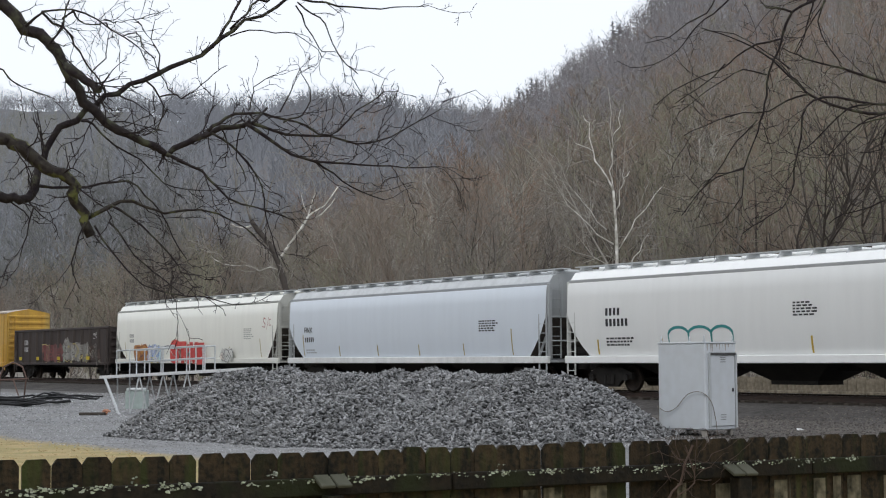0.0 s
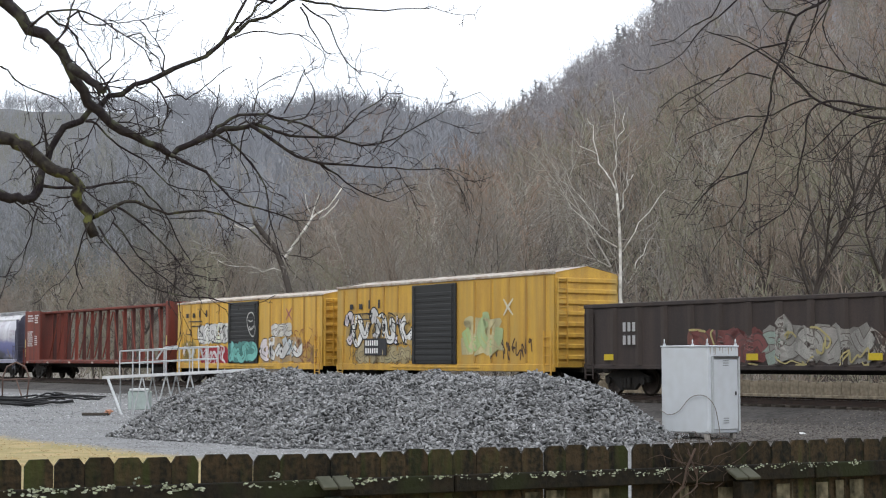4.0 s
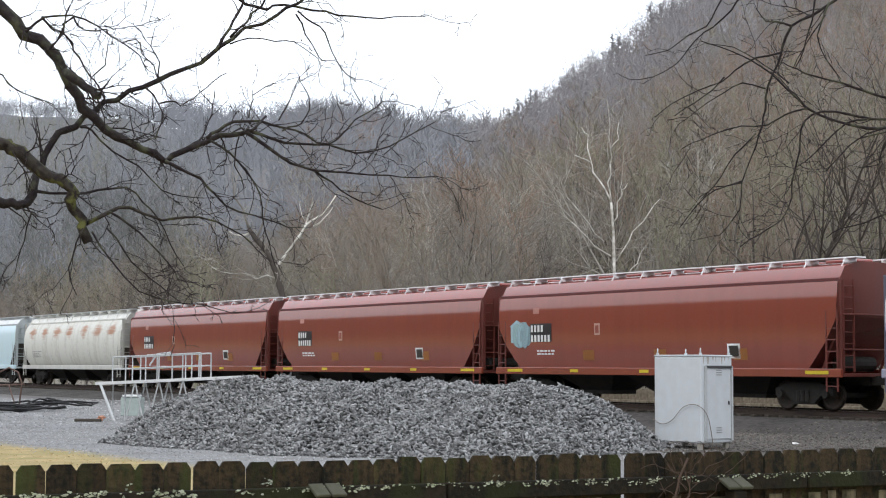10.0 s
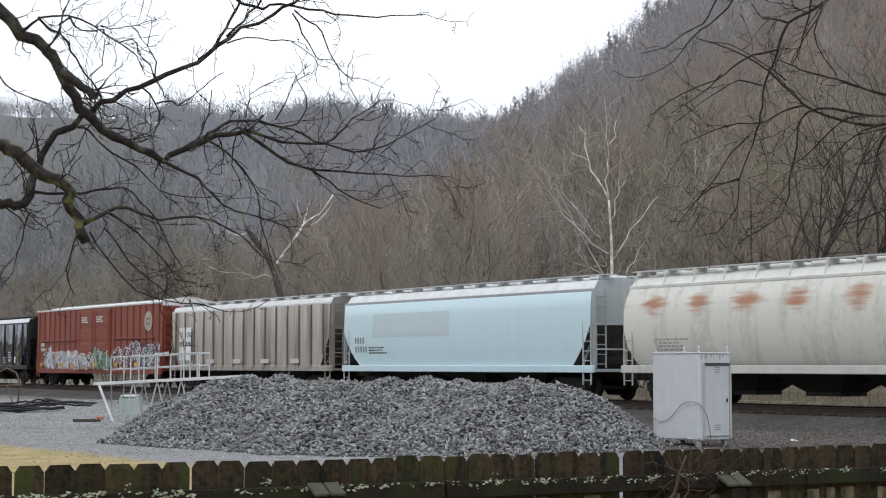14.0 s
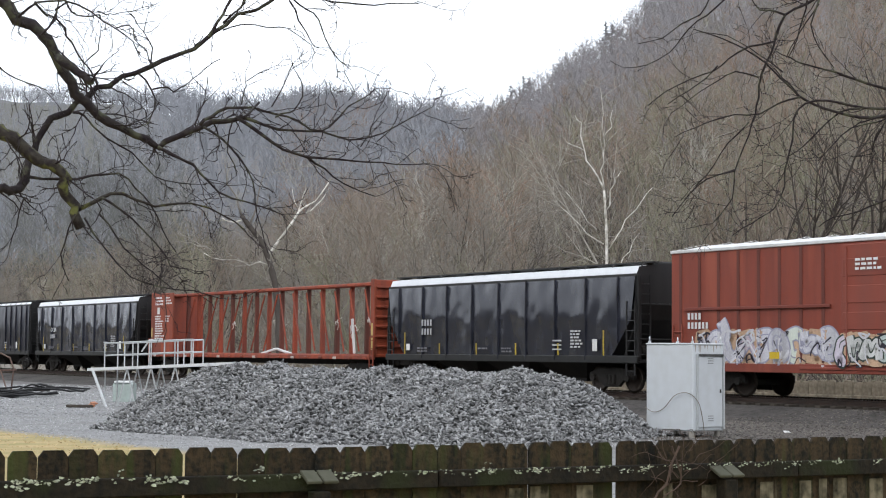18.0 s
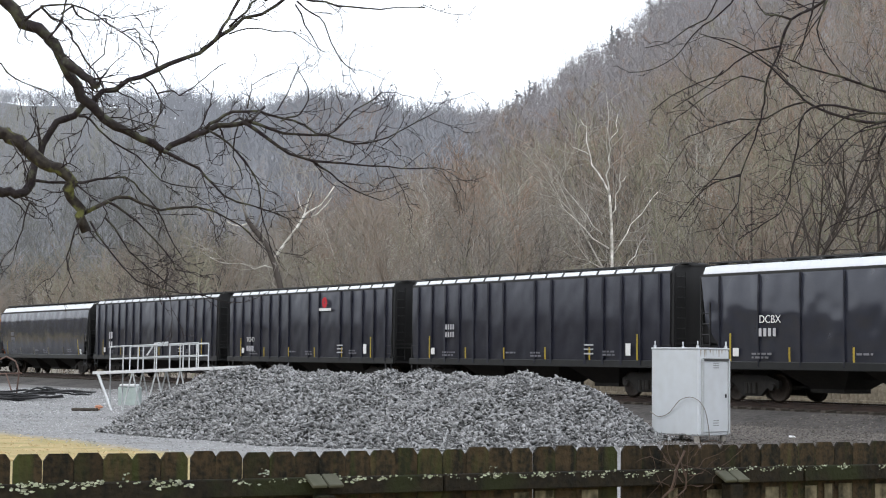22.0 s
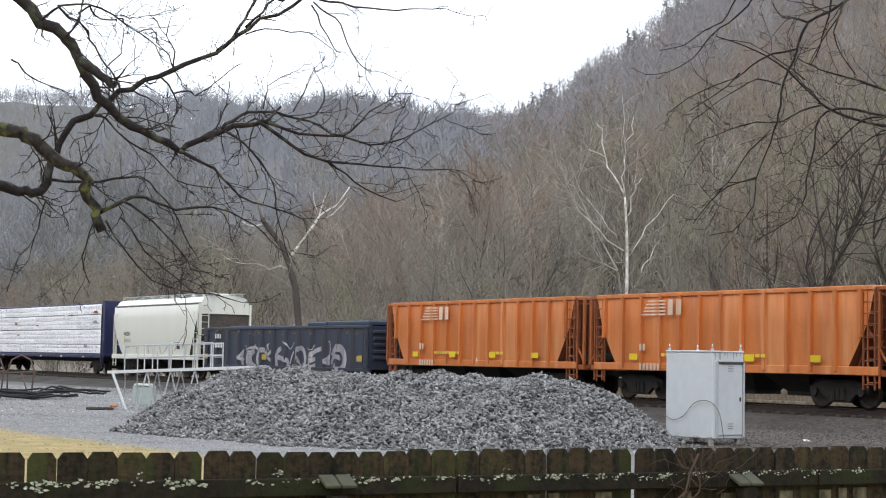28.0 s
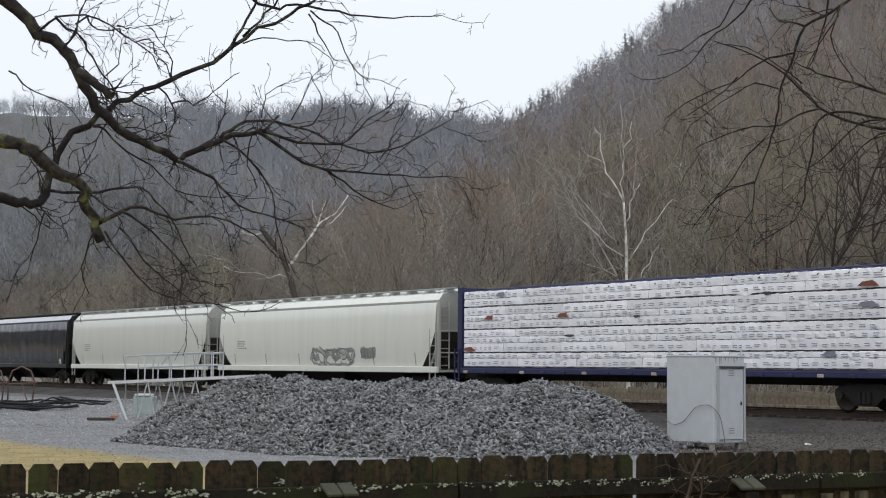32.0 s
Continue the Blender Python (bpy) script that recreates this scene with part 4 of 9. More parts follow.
def centerbeam(label, L, body, top=4.25, posts=17, panel=True, dull=None, plain_ends=False, stripes=True):
    car = tagged(new("centerbeam_flatcar"), label, "flatcar", "freight train")
    part("deck", Geo().cbox(-L / 2, L / 2, -1.42, 1.42, 1.05, 1.18, 0.02), body, car)
    for s in (-1, 1):
        part("side_sill", Geo().cbox(-L / 2, L / 2, s * 1.4 - 0.06, s * 1.4 + 0.06, 0.95, 1.14, 0.02), body, car)
        n = 18
        for i in range(n):
            x = -L / 2 + L * (i + 0.5) / n
            part("stake_pocket", Geo().cbox(x - 0.12, x + 0.12, s * 1.47 - 0.04, s * 1.47 + 0.04, 0.95, 1.06, 0.02), plain((0.45, 0.38, 0.34)) if i % 3 == 0 else body, car)
    for sx in (-1, 1):
        x = sx * (L / 2 - 0.12)
        b = part("bulkhead", Geo().cbox(x - 0.1, x + 0.1, -1.42, 1.42, 1.15, top, 0.02), body, car)
        for j in range(0 if plain_ends else 7):
            z = 1.5 + (top - 1.8) * j / 6
            part("bulkhead_rib", Geo().cbox(min(x, x + sx * 0.2), max(x, x + sx * 0.2), -1.36, 1.36, z - 0.05, z + 0.05, 0.02), body, b)
        for s in (-1, 1):
            part("bulkhead_post", Geo().cbox(x - 0.16, x + 0.16, s * 1.36 - 0.07, s * 1.36 + 0.07, 1.12, top + 0.02, 0.02), body, b)
        ladder(car, sx * (L / 2 - 0.05), -1.5, 0.6, 1.9, body, 0.3)
        for z in (1.35, 1.95) if stripes else ():
            part("safety_stripe", Geo().box(sx * (L / 2 - 0.12) - 0.07, sx * (L / 2 - 0.12) + 0.05, -1.436, -1.432, z, z + 0.5), plain((0.60, 0.47, 0.18)), car)
    part("top_chord", Geo().cbox(-L / 2 + 0.1, L / 2 - 0.1, -0.26, 0.26, top - 0.15, top, 0.03), body, car)
    x0 = -L / 2 + 0.2
    if panel:
        for s in (-1,):
            part("shear_panel", Geo().cbox(x0, x0 + 2.5, s * 1.39 - 0.03, s * 1.39 + 0.03, 1.15, top - 0.02, 0.02), body, car)
    bay = (L - 0.5) / posts
    for i in range(1, posts):
        x = x0 + bay * i
        if panel and x < x0 + 1.2:
            continue
        # tapered post: wide at the deck
        g = Geo()
        g.add([(x + dx, y, z) for z, w in ((1.15, 0.11), (top - 0.15, 0.085)) for dx, y in ((-0.055, -w), (0.055, -w), (0.055, w), (-0.055, w))],
              [(0, 1, 5, 4), (1, 2, 6, 5), (2, 3, 7, 6), (3, 0, 4, 7)])
        part("beam_post", g, dull if dull and i % 2 else body, car)
        if i < posts - 1:
            lean = -1 if i < posts / 2 else 1
            xa, xb = (x + 0.1, x + bay - 0.1) if lean > 0 else (x + bay - 0.1, x + 0.1)
            za, zb = 1.3, top - 0.3
            for s in (-1,):
                part("diagonal_brace", Geo().path([(xb, s * 0.34, za), (xa, s * 0.20, zb)], 0.04, 5), body, car)
    running_gear(car, L, 0.6)
    return car, [(1.47, 0.8), (1.47, top)]


# ---- the cars in running order: nose and tail along the track at the start ----
SCALE = 1.045
MOVING = []


def enter(car, nose, tail):
    """Stand a car on the track and put it on the list of moving things."""
    MOVING.append((car, (nose + tail) / 2 * SCALE))
    return car


def length(nose, tail):
    return (nose - tail) * SCALE


WHITE, CREAM, GREYW = (0.83, 0.84, 0.83), (0.79, 0.79, 0.73), (0.61, 0.66, 0.72)
RUSTRED, BNRED, BROWNRED = (0.23, 0.050, 0.029), (0.25, 0.055, 0.034), (0.205, 0.042, 0.027)
BLACK, YELLOW, ORANGE = (0.012, 0.013, 0.014), (0.68, 0.41, 0.062), (0.60, 0.185, 0.045)
# brown grime, darkened further for the shade under the hopper ends
SHADE_GRIME = surface("shaded_brown_grime", (0.10, 0.085, 0.072), (0.05, 0.044, 0.04), 0.85, 0, 8, 1.5, 0.7)


def yellow_ticks(car, L, prof, n=5, mat=None, tall=0.5, z=1.25):
    for i in range(n):
        x = -L / 2 + 1.6 + (L - 3.2) * i / (n - 1)
        decal(car, x, x + 0.07, z, z + tall, mat or plain((0.5, 0.34, 0.03)), prof, "safety_stripe")


def side_paint(name):
    """A paint that varies over a car's side, with the small tools to lay it out."""
    m, n, l, bs = nodes_of(name)
    co, sep = n.new("ShaderNodeTexCoord"), n.new("ShaderNodeSeparateXYZ")
    l.new(co.outputs["Object"], sep.inputs[0])

    def calc(op, p, q, r=None):
        t = n.new("ShaderNodeMath")
        t.operation = op
        for k, v in enumerate((p, q, r)):
            if v is None:
                continue
            if isinstance(v, (int, float)):
                t.inputs[k].default_value = v
            else:
                l.new(v, t.inputs[k])
        return t.outputs[0]

    def grain(sx, sz, detail):
        mp, t = n.new("ShaderNodeMapping"), n.new("ShaderNodeTexNoise")
        mp.inputs["Scale"].default_value = (sx, 1, sz)
        t.inputs["Scale"].default_value, t.inputs["Detail"].default_value = 1.0, detail
        l.new(co.outputs["Object"], mp.inputs["Vector"])
        l.new(mp.outputs[0], t.inputs["Vector"])
        return t.outputs[0]

    def ramp(v, lo, hi):
        t = n.new("ShaderNodeMapRange")
        t.interpolation_type = "SMOOTHSTEP"
        l.new(v, t.inputs[0])
        t.inputs[1].default_value, t.inputs[2].default_value = lo, hi
        return t.outputs[0]

    def over(tone, fac, color):
        t = n.new("ShaderNodeMix")
        t.data_type = "RGBA"
        l.new(fac, t.inputs[0])
        if isinstance(tone, tuple):
            t.inputs["A"].default_value = (*tone, 1)
        else:
            l.new(tone, t.inputs["A"])
        t.inputs["B"].default_value = (*color, 1)
        return t.outputs["Result"]

    def done(tone, rough):
        l.new(tone, bs.inputs["Base Color"])
        bs.inputs["Roughness"].default_value = rough
        return m

    return sep, calc, grain, ramp, over, done


def rust_stained():
    """Off-white paint with a row of blurred rust-brown stains high on the side."""
    sep, calc, grain, ramp, over, done = side_paint("rust_stained_paint")
    wave = calc("SINE", calc("MULTIPLY_ADD", sep.outputs[0], 2.9, calc("MULTIPLY", grain(0.5, 0.5, 2), 3.0)), 0)
    band = calc("ABSOLUTE", calc("SUBTRACT", sep.outputs[2], 3.16), 0)
    spot = calc("SUBTRACT", calc("MULTIPLY_ADD", wave, 0.5, 0.5), calc("MULTIPLY", band, 1.9))
    spot = calc("ADD", spot, calc("MULTIPLY_ADD", grain(1.0, 9, 6), 1.6, -0.8))
    stain = ramp(spot, 0.0, 1.0)
    streak = ramp(calc("ADD", grain(2.2, 0.25, 5), calc("MULTIPLY", grain(7, 7, 3), 0.4)), 0.66, 0.95)
    tone = over(over((0.66, 0.66, 0.61), streak, (0.53, 0.52, 0.47)), stain, (0.40, 0.20, 0.115))
    return done(tone, 0.5)


def weathered_silver():
    """Silver over faded blue: the blue shows through low down, with scuffs, violet rust bloom and black grime."""
    sep, calc, grain, ramp, over, done = side_paint("weathered_silver_paint")
    x, z = sep.outputs[0], sep.outputs[2]
    edge = calc("ADD", z, calc("MULTIPLY_ADD", grain(0.7, 3.0, 6), 0.7, -0.35))
    tone = over((0.47, 0.47, 0.52), ramp(grain(0.5, 3.5, 7), 0.50, 0.68), (0.34, 0.28, 0.35))
    tone = over(tone, ramp(calc("ADD", grain(1.6, 0.2, 5), calc("MULTIPLY", grain(9, 9, 3), 0.25)), 0.62, 0.80), (0.60, 0.60, 0.65))
    tone = over(tone, ramp(edge, 2.65, 2.2), (0.15, 0.165, 0.38))
    tone = over(tone, ramp(calc("ADD", edge, calc("MULTIPLY", grain(2.5, 0.6, 5), 0.8)), 1.98, 1.72), (0.36, 0.36, 0.46))
    low = calc("MULTIPLY", ramp(edge, 1.95, 1.55), ramp(grain(0.33, 0.5, 4), 0.46, 0.58))
    tone = over(tone, low, (0.10, 0.10, 0.115))
    return done(over(tone, ramp(grain(3.0, 5.0, 6), 0.66, 0.74), (0.16, 0.14, 0.20)), 0.32)


# white hopper at the head
a, b = -24.6, -43.4
L = length(a, b)
car, pr = hopper("white covered hopper car with curved sides and a teal tag", L, paint(WHITE, None, 0.33, 0.09, True, 0.0, 0.5), rail_mat=plain((0.36, 0.37, 0.37)), dark_end=paint((0.55, 0.56, 0.54)), slope=SHADE_GRIME)
enter(car, a, b)
marks(car, -L / 2 + 2.1, 2.55, (4, 6), 0.25, LETTER_K, pr)
data_lines(car, -L / 2 + 2.1, 1.75, 3, 1.6, LETTER_K, pr)
data_lines(car, L * 0.04 + 0.2, 2.7, 5, 1.0, LETTER_K, pr, 0.05)
yellow_ticks(car, L, pr, 6)
g = Geo()
for cx, rx in ((5.75, 0.5), (6.75, 0.55), (7.75, 0.5)):
    stroke(g, [(-L / 2 + cx - rx * math.cos(k * 0.4), 1.84 + 0.26 * math.sin(k * 0.4)) for k in range(9)], 0.045, pr, 0.010)
    stroke(g, [(-L / 2 + cx - rx, 1.86), (-L / 2 + cx - rx * 0.9, 1.5), (-L / 2 + cx - rx * 0.4, 1.32), (-L / 2 + cx + rx * 0.5, 1.34), (-L / 2 + cx + rx * 0.95, 1.52), (-L / 2 + cx + rx, 1.84)], 0.035, pr, 0.010)
part("graffiti", g, paint((0.03, 0.24, 0.24), None, 0.5, 0.3), car, "teal outline of a rounded sprayed tag")

a, b = -44.6, -63.1
L = length(a, b)
car, pr = hopper("pale blue-grey covered hopper car with curved sides", L, paint(GREYW, None, 0.33, 0.09, True, 0.0, 0.5), rail_mat=plain((0.36, 0.38, 0.4)), roof=paint((0.55, 0.57, 0.58)), dark_end=paint((0.42, 0.44, 0.45)), slope=SHADE_GRIME, sill=paint(WHITE))
enter(car, a, b)
lettering(car, "FINX", -L / 2 + 1.4, 2.3, 0.34, LETTER_K, -width_at(pr, 2.4) - 0.012)
marks(car, -L / 2 + 1.45, 1.88, (5,), 0.21, LETTER_K, pr)
data_lines(car, -L / 2 + 1.5, 1.5, 2, 0.9, plain((0.42, 0.44, 0.46)), pr)
data_lines(car, L / 2 - 4.2, 2.5, 5, 1.3, LETTER_K, pr, 0.05)
for i in range(6):
    x = -L / 2 + 1.25 + (L - 3.4) * i / 5
    decal(car, x, x + 0.06, 1.25, 2.2 if i in (0, 5) else 1.7, plain((0.40, 0.33, 0.16)), pr, "safety_stripe")

a, b = -64.3, -82.7
L = length(a, b)
car, pr = hopper("cream-white covered hopper car with red, orange and blue graffiti", L, paint(CREAM, None, 0.33, 0.12, True, 0.0, 0.5), rail_mat=plain((0.36, 0.37, 0.34)), dark_end=paint((0.5, 0.5, 0.46)), slope=SHADE_GRIME)
enter(car, a, b)
marks(car, -L / 2 + 1.85, 2.35, (4, 4), 0.19, plain((0.3, 0.3, 0.3)), pr)
# the tags run down over the sill
low = [(1.572, 0), (1.572, 1.2)] + [(max(w, 1.572), z) for w, z in pr if z > 1.25]
graffiti(car, -L / 2 + 2.75, -L / 2 + 4.3, 0.98, 2.0, (0.62, 0.27, 0.06), (0.20, 0.06, 0.04), low, 21, 2, "orange and brown sprayed tag", 0.16, cloud=(0.60, 0.26, 0.07), rim=0.06)
graffiti(car, -L / 2 + 4.5, -L / 2 + 6.1, 0.98, 1.95, (0.68, 0.72, 0.80), (0.16, 0.30, 0.66), low, 22, 2.6, "pale blue sprayed tag", 0.10, cloud=(0.62, 0.68, 0.78), rim=0.04)
scribble(car, -L / 2 + 4.8, -L / 2 + 5.9, 1.0, 1.25, (0.66, 0.58, 0.20), low, 25, 6, 0.03, "yellow sprayed lines")
front = -max(w for w, z in low if z < 2.05)
# each bubble letter leans and sits a little otherwise
RIM_RED, FILL_RED = paint((0.60, 0.16, 0.13), (0.52, 0.09, 0.08), 0.55, 0.9), paint((0.47, 0.026, 0.026), (0.56, 0.09, 0.075), 0.55, 0.9)
for i, (ch, x, z, size, wide) in enumerate((("S", 7.5, 1.06, 1.4, 1.45), ("T", 8.6, 1.1, 1.2, 0.92), ("O", 9.22, 1.06, 1.02, 0.95), ("V", 9.95, 1.08, 1.16, 0.92), ("E", 10.72, 1.04, 1.16, 1.15))):
    lettering(car, ch, -L / 2 + x, z, size, RIM_RED, front - 0.010 - 0.004 * (i % 2), wide, 0.150, 1.0, "pale red rim of a bubble tag")
    lettering(car, ch, -L / 2 + x, z, size, FILL_RED, front - 0.020 - 0.004 * (i % 2), wide, 0.105, 1.0, "bright red sprayed bubble letter")
graffiti(car, L / 2 - 5.8, L / 2 - 4.5, 0.98, 1.7, (0.76, 0.76, 0.72), (0.03, 0.03, 0.04), low, 24, 2, "small black outline tag", 0.10, cloud=(0.76, 0.76, 0.72), rim=0.03)
g = Geo()
stroke(g, [(L / 2 - 1.05, 3.0), (L / 2 - 1.30, 3.05), (L / 2 - 1.35, 2.9), (L / 2 - 1.15, 2.78), (L / 2 - 1.20, 2.62), (L / 2 - 1.45, 2.66)], 0.025, pr, 0.01)
stroke(g, [(L / 2 - 1.00, 2.5), (L / 2 - 0.80, 3.1)], 0.02, pr, 0.01)
stroke(g, [(L / 2 - 0.55, 3.0), (L / 2 - 0.75, 2.95), (L / 2 - 0.75, 2.7), (L / 2 - 0.55, 2.72)], 0.02, pr, 0.01)
part("graffiti", g, paint((0.42, 0.12, 0.11), None, 0.6, 0.6), car, "thin red scrawl")
data_lines(car, L / 2 - 3.4, 2.55, 6, 0.9, plain((0.45, 0.45, 0.42)), pr, 0.05)
for i in range(6):
    x = -L / 2 + 1.15 + (L - 2.9) * i / 5
    decal(car, x, x + 0.06, 1.25, 2.1 if i in (0, 5) else 1.75, plain((0.52, 0.45, 0.26)), pr, "safety_stripe")

a, b = -83.9, -99.3
L = length(a, b)
# posts are a lighter copy of the brown, lit ribs put into paint
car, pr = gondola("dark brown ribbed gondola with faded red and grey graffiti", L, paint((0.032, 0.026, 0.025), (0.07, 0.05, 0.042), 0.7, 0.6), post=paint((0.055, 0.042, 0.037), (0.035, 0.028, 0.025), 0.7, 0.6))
enter(car, a, b)
posts = draped(1.48, 0.115, [-L / 2 + 0.3 + (L - 0.6) * i / 12 for i in range(13)], 0.14)
graffiti(car, -2.6, 0.7, 1.05, 2.15, (0.22, 0.075, 0.07), (0.10, 0.05, 0.048), posts, 31, 3, "faded red graffiti", 0.2, worn=1.0)
graffiti(car, 0.6, 5.0, 1.05, 2.2, (0.36, 0.35, 0.32), (0.12, 0.10, 0.09), posts, 32, 4, "faded white graffiti", 0.2, worn=1.0, rim=0.03)
graffiti(car, 4.8, L / 2 - 1.4, 1.05, 2.0, (0.07, 0.058, 0.05), (0.27, 0.24, 0.20), posts, 33, 2.5, "dark graffiti with pale outlines", 0.16, worn=1.0, rim=0.03, cloud=(0.09, 0.06, 0.05))
scribble(car, L / 2 - 2.5, L / 2 - 1.5, 2.38, 2.7, (0.55, 0.54, 0.52), posts, 34, 5, 0.022, "small white scrawl", 0.02, 0.2)
scribble(car, -2.6, 4.8, 1.0, 2.1, (0.42, 0.36, 0.16), posts, 35, 12, 0.03, "faded yellow sprayed lines", 0.035, 0.4)
marks(car, -L / 2 + 2.2, 2.1, (3, 3), 0.3, plain((0.4, 0.4, 0.4)), [(1.6, 0), (1.6, 5)])
for x in (-L / 2 + 1.2, -L / 2 + 4.4, 0, L / 2 - 3.2):
    decal(car, x, x + 0.5, 1.15, 1.35, plain((0.6, 0.45, 0.03)), [(1.6, 0), (1.6, 5)], "reflector")

for k, (a, b) in enumerate(((-101.0, -115.9), (-117.2, -132.0))):
    L = length(a, b)
    # side posts get a darker copy of the yellow as painted shading
    car, pr = boxcar("yellow boxcar with a black door and black-and-white graffiti" if k == 0 else "yellow boxcar with a black door, red, teal and white graffiti", L,
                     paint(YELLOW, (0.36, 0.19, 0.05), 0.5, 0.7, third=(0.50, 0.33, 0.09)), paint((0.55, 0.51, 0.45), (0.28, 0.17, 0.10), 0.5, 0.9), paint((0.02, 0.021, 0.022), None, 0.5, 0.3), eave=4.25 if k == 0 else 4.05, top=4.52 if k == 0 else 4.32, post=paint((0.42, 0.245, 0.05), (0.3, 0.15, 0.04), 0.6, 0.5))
    enter(car, a, b)
    flat = draped(1.456, 0.036, [-L / 2 + L * (i + 0.5) / 14 for i in range(14)], 0.07)
    for q in range(4):
        decal(car, -L / 2 + 1.15 + q * 0.78, -L / 2 + 1.42 + q * 0.78 - 0.14 * (q > 1), 3.3, 3.52 + 0.14 * (q > 1), LETTER_K, [(1.49, 0), (1.49, 5)], "lettering_bar")
    g = Geo()
    ox = -L / 2 + 1.15
    for q in (((0.25, 0.65), (0.0, 0.0), (0.55, 0.0), (0.68, 0.42), (1.15, 0.42), (1.05, 0.62)), ((0.25, 0.65), (1.9, 0.65), (1.78, 0.40), (1.15, 0.42))):
        stroke(g, [(ox + x, 2.45 + z) for x, z in q], 0.032, [(1.488, 0), (1.488, 5)], 0.004)
    part("emblem", g, LETTER_K, car, "black rail-section emblem")
    if k == 0:
        graffiti(car, -L / 2 + 0.8, -1.75, 1.7, 3.15, (0.78, 0.78, 0.76), (0.012, 0.012, 0.015), flat, 41, 5, "large black and white graffiti", 0.13, cloud=(0.50, 0.34, 0.12), rim=0.06)
        graffiti(car, -L / 2 + 1.7, -1.8, 1.0, 1.75, (0.45, 0.38, 0.22), (0.10, 0.08, 0.05), flat, 40, 4, "grimy overpainted scrawl", 0.1, cloud=(0.42, 0.34, 0.18), rim=0.02)
        graffiti(car, 2.2, 4.3, 1.3, 2.9, (0.42, 0.52, 0.26), (0.52, 0.44, 0.14), flat, 42, 1.4, "faded green and white graffiti", 0.3, cloud=(0.56, 0.50, 0.28), rim=0.02)
        g = Geo()
        sr = random.Random(43)
        for k2 in range(9):
            x = 3.6 + 0.34 * k2
            stroke(g, rounded([(x + sr.uniform(-0.2, 0.2), 1.1 + sr.uniform(0, 0.9)) for _ in range(5)], 2), 0.03, flat, 0.006)
        part("graffiti", g, paint((0.10, 0.055, 0.03), None, 0.6, 0.5), car, "brown line scrawl")
        scribble(car, -L / 2 + 0.8, -1.8, 0.98, 2.2, (0.16, 0.11, 0.05), flat, 141, 22, 0.02, "dark grime scrawl")
        scribble(car, -L / 2 + 1.0, -1.8, 1.8, 3.1, (0.02, 0.02, 0.022), flat, 142, 16, 0.025, "thin black lines over the white graffiti")
        decal(car, -L / 2 + 2.4, -L / 2 + 4.2, 1.35, 2.05, LETTER_K, [(1.503, 0), (1.503, 5)], "number_panel")
        marks(car, -L / 2 + 2.5, 1.75, (6, 6), 0.22, LETTER_W, [(1.508, 0), (1.508, 5)])
        g = Geo()
        for d in (-1, 1):
            stroke(g, [(5.0 - 0.3, 3.1 - 0.3 * d), (5.0, 3.1), (5.3, 3.1 + 0.3 * d)], 0.06, flat, 0.01)
        part("emblem_cross", g, plain((0.7, 0.65, 0.5)), car)
    else:
        graffiti(car, -L / 2 + 0.9, -L / 2 + 2.0, 1.0, 2.2, (0.66, 0.66, 0.60), (0.50, 0.40, 0.16), flat, 44, 1, "pale scrawl", 0.14, cloud=(0.55, 0.40, 0.12), rim=0.02)
        graffiti(car, -5.1, -1.75, 1.95, 3.0, (0.78, 0.78, 0.76), (0.012, 0.012, 0.015), flat, 45, 3, "white graffiti with black outlines", 0.15, cloud=(0.74, 0.74, 0.70), rim=0.03)
        graffiti(car, -4.8, -1.72, 0.95, 1.9, (0.72, 0.70, 0.70), (0.36, 0.02, 0.035), flat, 46, 3.4, "red and white graffiti", 0.06, cloud=(0.36, 0.02, 0.035), rim=0.05)
        graffiti(car, -1.5, 1.5, 1.05, 2.05, (0.20, 0.56, 0.50), (0.03, 0.08, 0.075), [(1.565, 0), (1.565, 5)], 47, 3.4, "teal graffiti", 0.16, cloud=(0.12, 0.34, 0.31), rim=0.025)
        g = Geo()
        for q in ([(0.95 - 0.42 * math.cos(k2 * 0.42), 3.0 + 0.42 * math.sin(k2 * 0.42)) for k2 in range(15)], [(0.55, 2.95), (0.75, 2.5), (1.2, 2.2), (1.45, 2.5), (1.35, 2.95)], [(0.7, 3.05), (0.95, 2.95), (1.2, 3.05)], [(0.8, 2.75), (1.0, 2.6), (1.15, 2.75)]):
            stroke(g, rounded(q, 1), 0.03, [(1.565, 0), (1.565, 5)], 0.008)
        part("graffiti", g, paint((0.5, 0.5, 0.48), None, 0.6, 0.4), car, "white line drawing of a rounded shape")
        graffiti(car, 1.9, 5.9, 1.0, 2.25, (0.76, 0.76, 0.74), (0.012, 0.012, 0.015), flat, 49, 3.4, "white bubble shapes with black outlines", 0.22, cloud=(0.5, 0.36, 0.2), rim=0.04)
        graffiti(car, 2.9, 4.9, 2.2, 2.85, (0.76, 0.74, 0.68), (0.05, 0.04, 0.03), flat, 50, 2, "small white tag", 0.12, cloud=(0.70, 0.66, 0.56), rim=0.025)
        scribble(car, -5.0, -1.8, 2.0, 2.95, (0.02, 0.02, 0.022), flat, 143, 9, 0.02, "thin black lines over the white graffiti")
        scribble(car, -4.7, -1.8, 1.0, 1.85, (0.70, 0.68, 0.68), flat, 144, 9, 0.028, "thin white lines over the red graffiti")
        scribble(car, -L / 2 + 0.5, -4.9, 1.0, 2.6, (0.20, 0.14, 0.05), flat, 145, 14, 0.018, "dark grime scrawl")
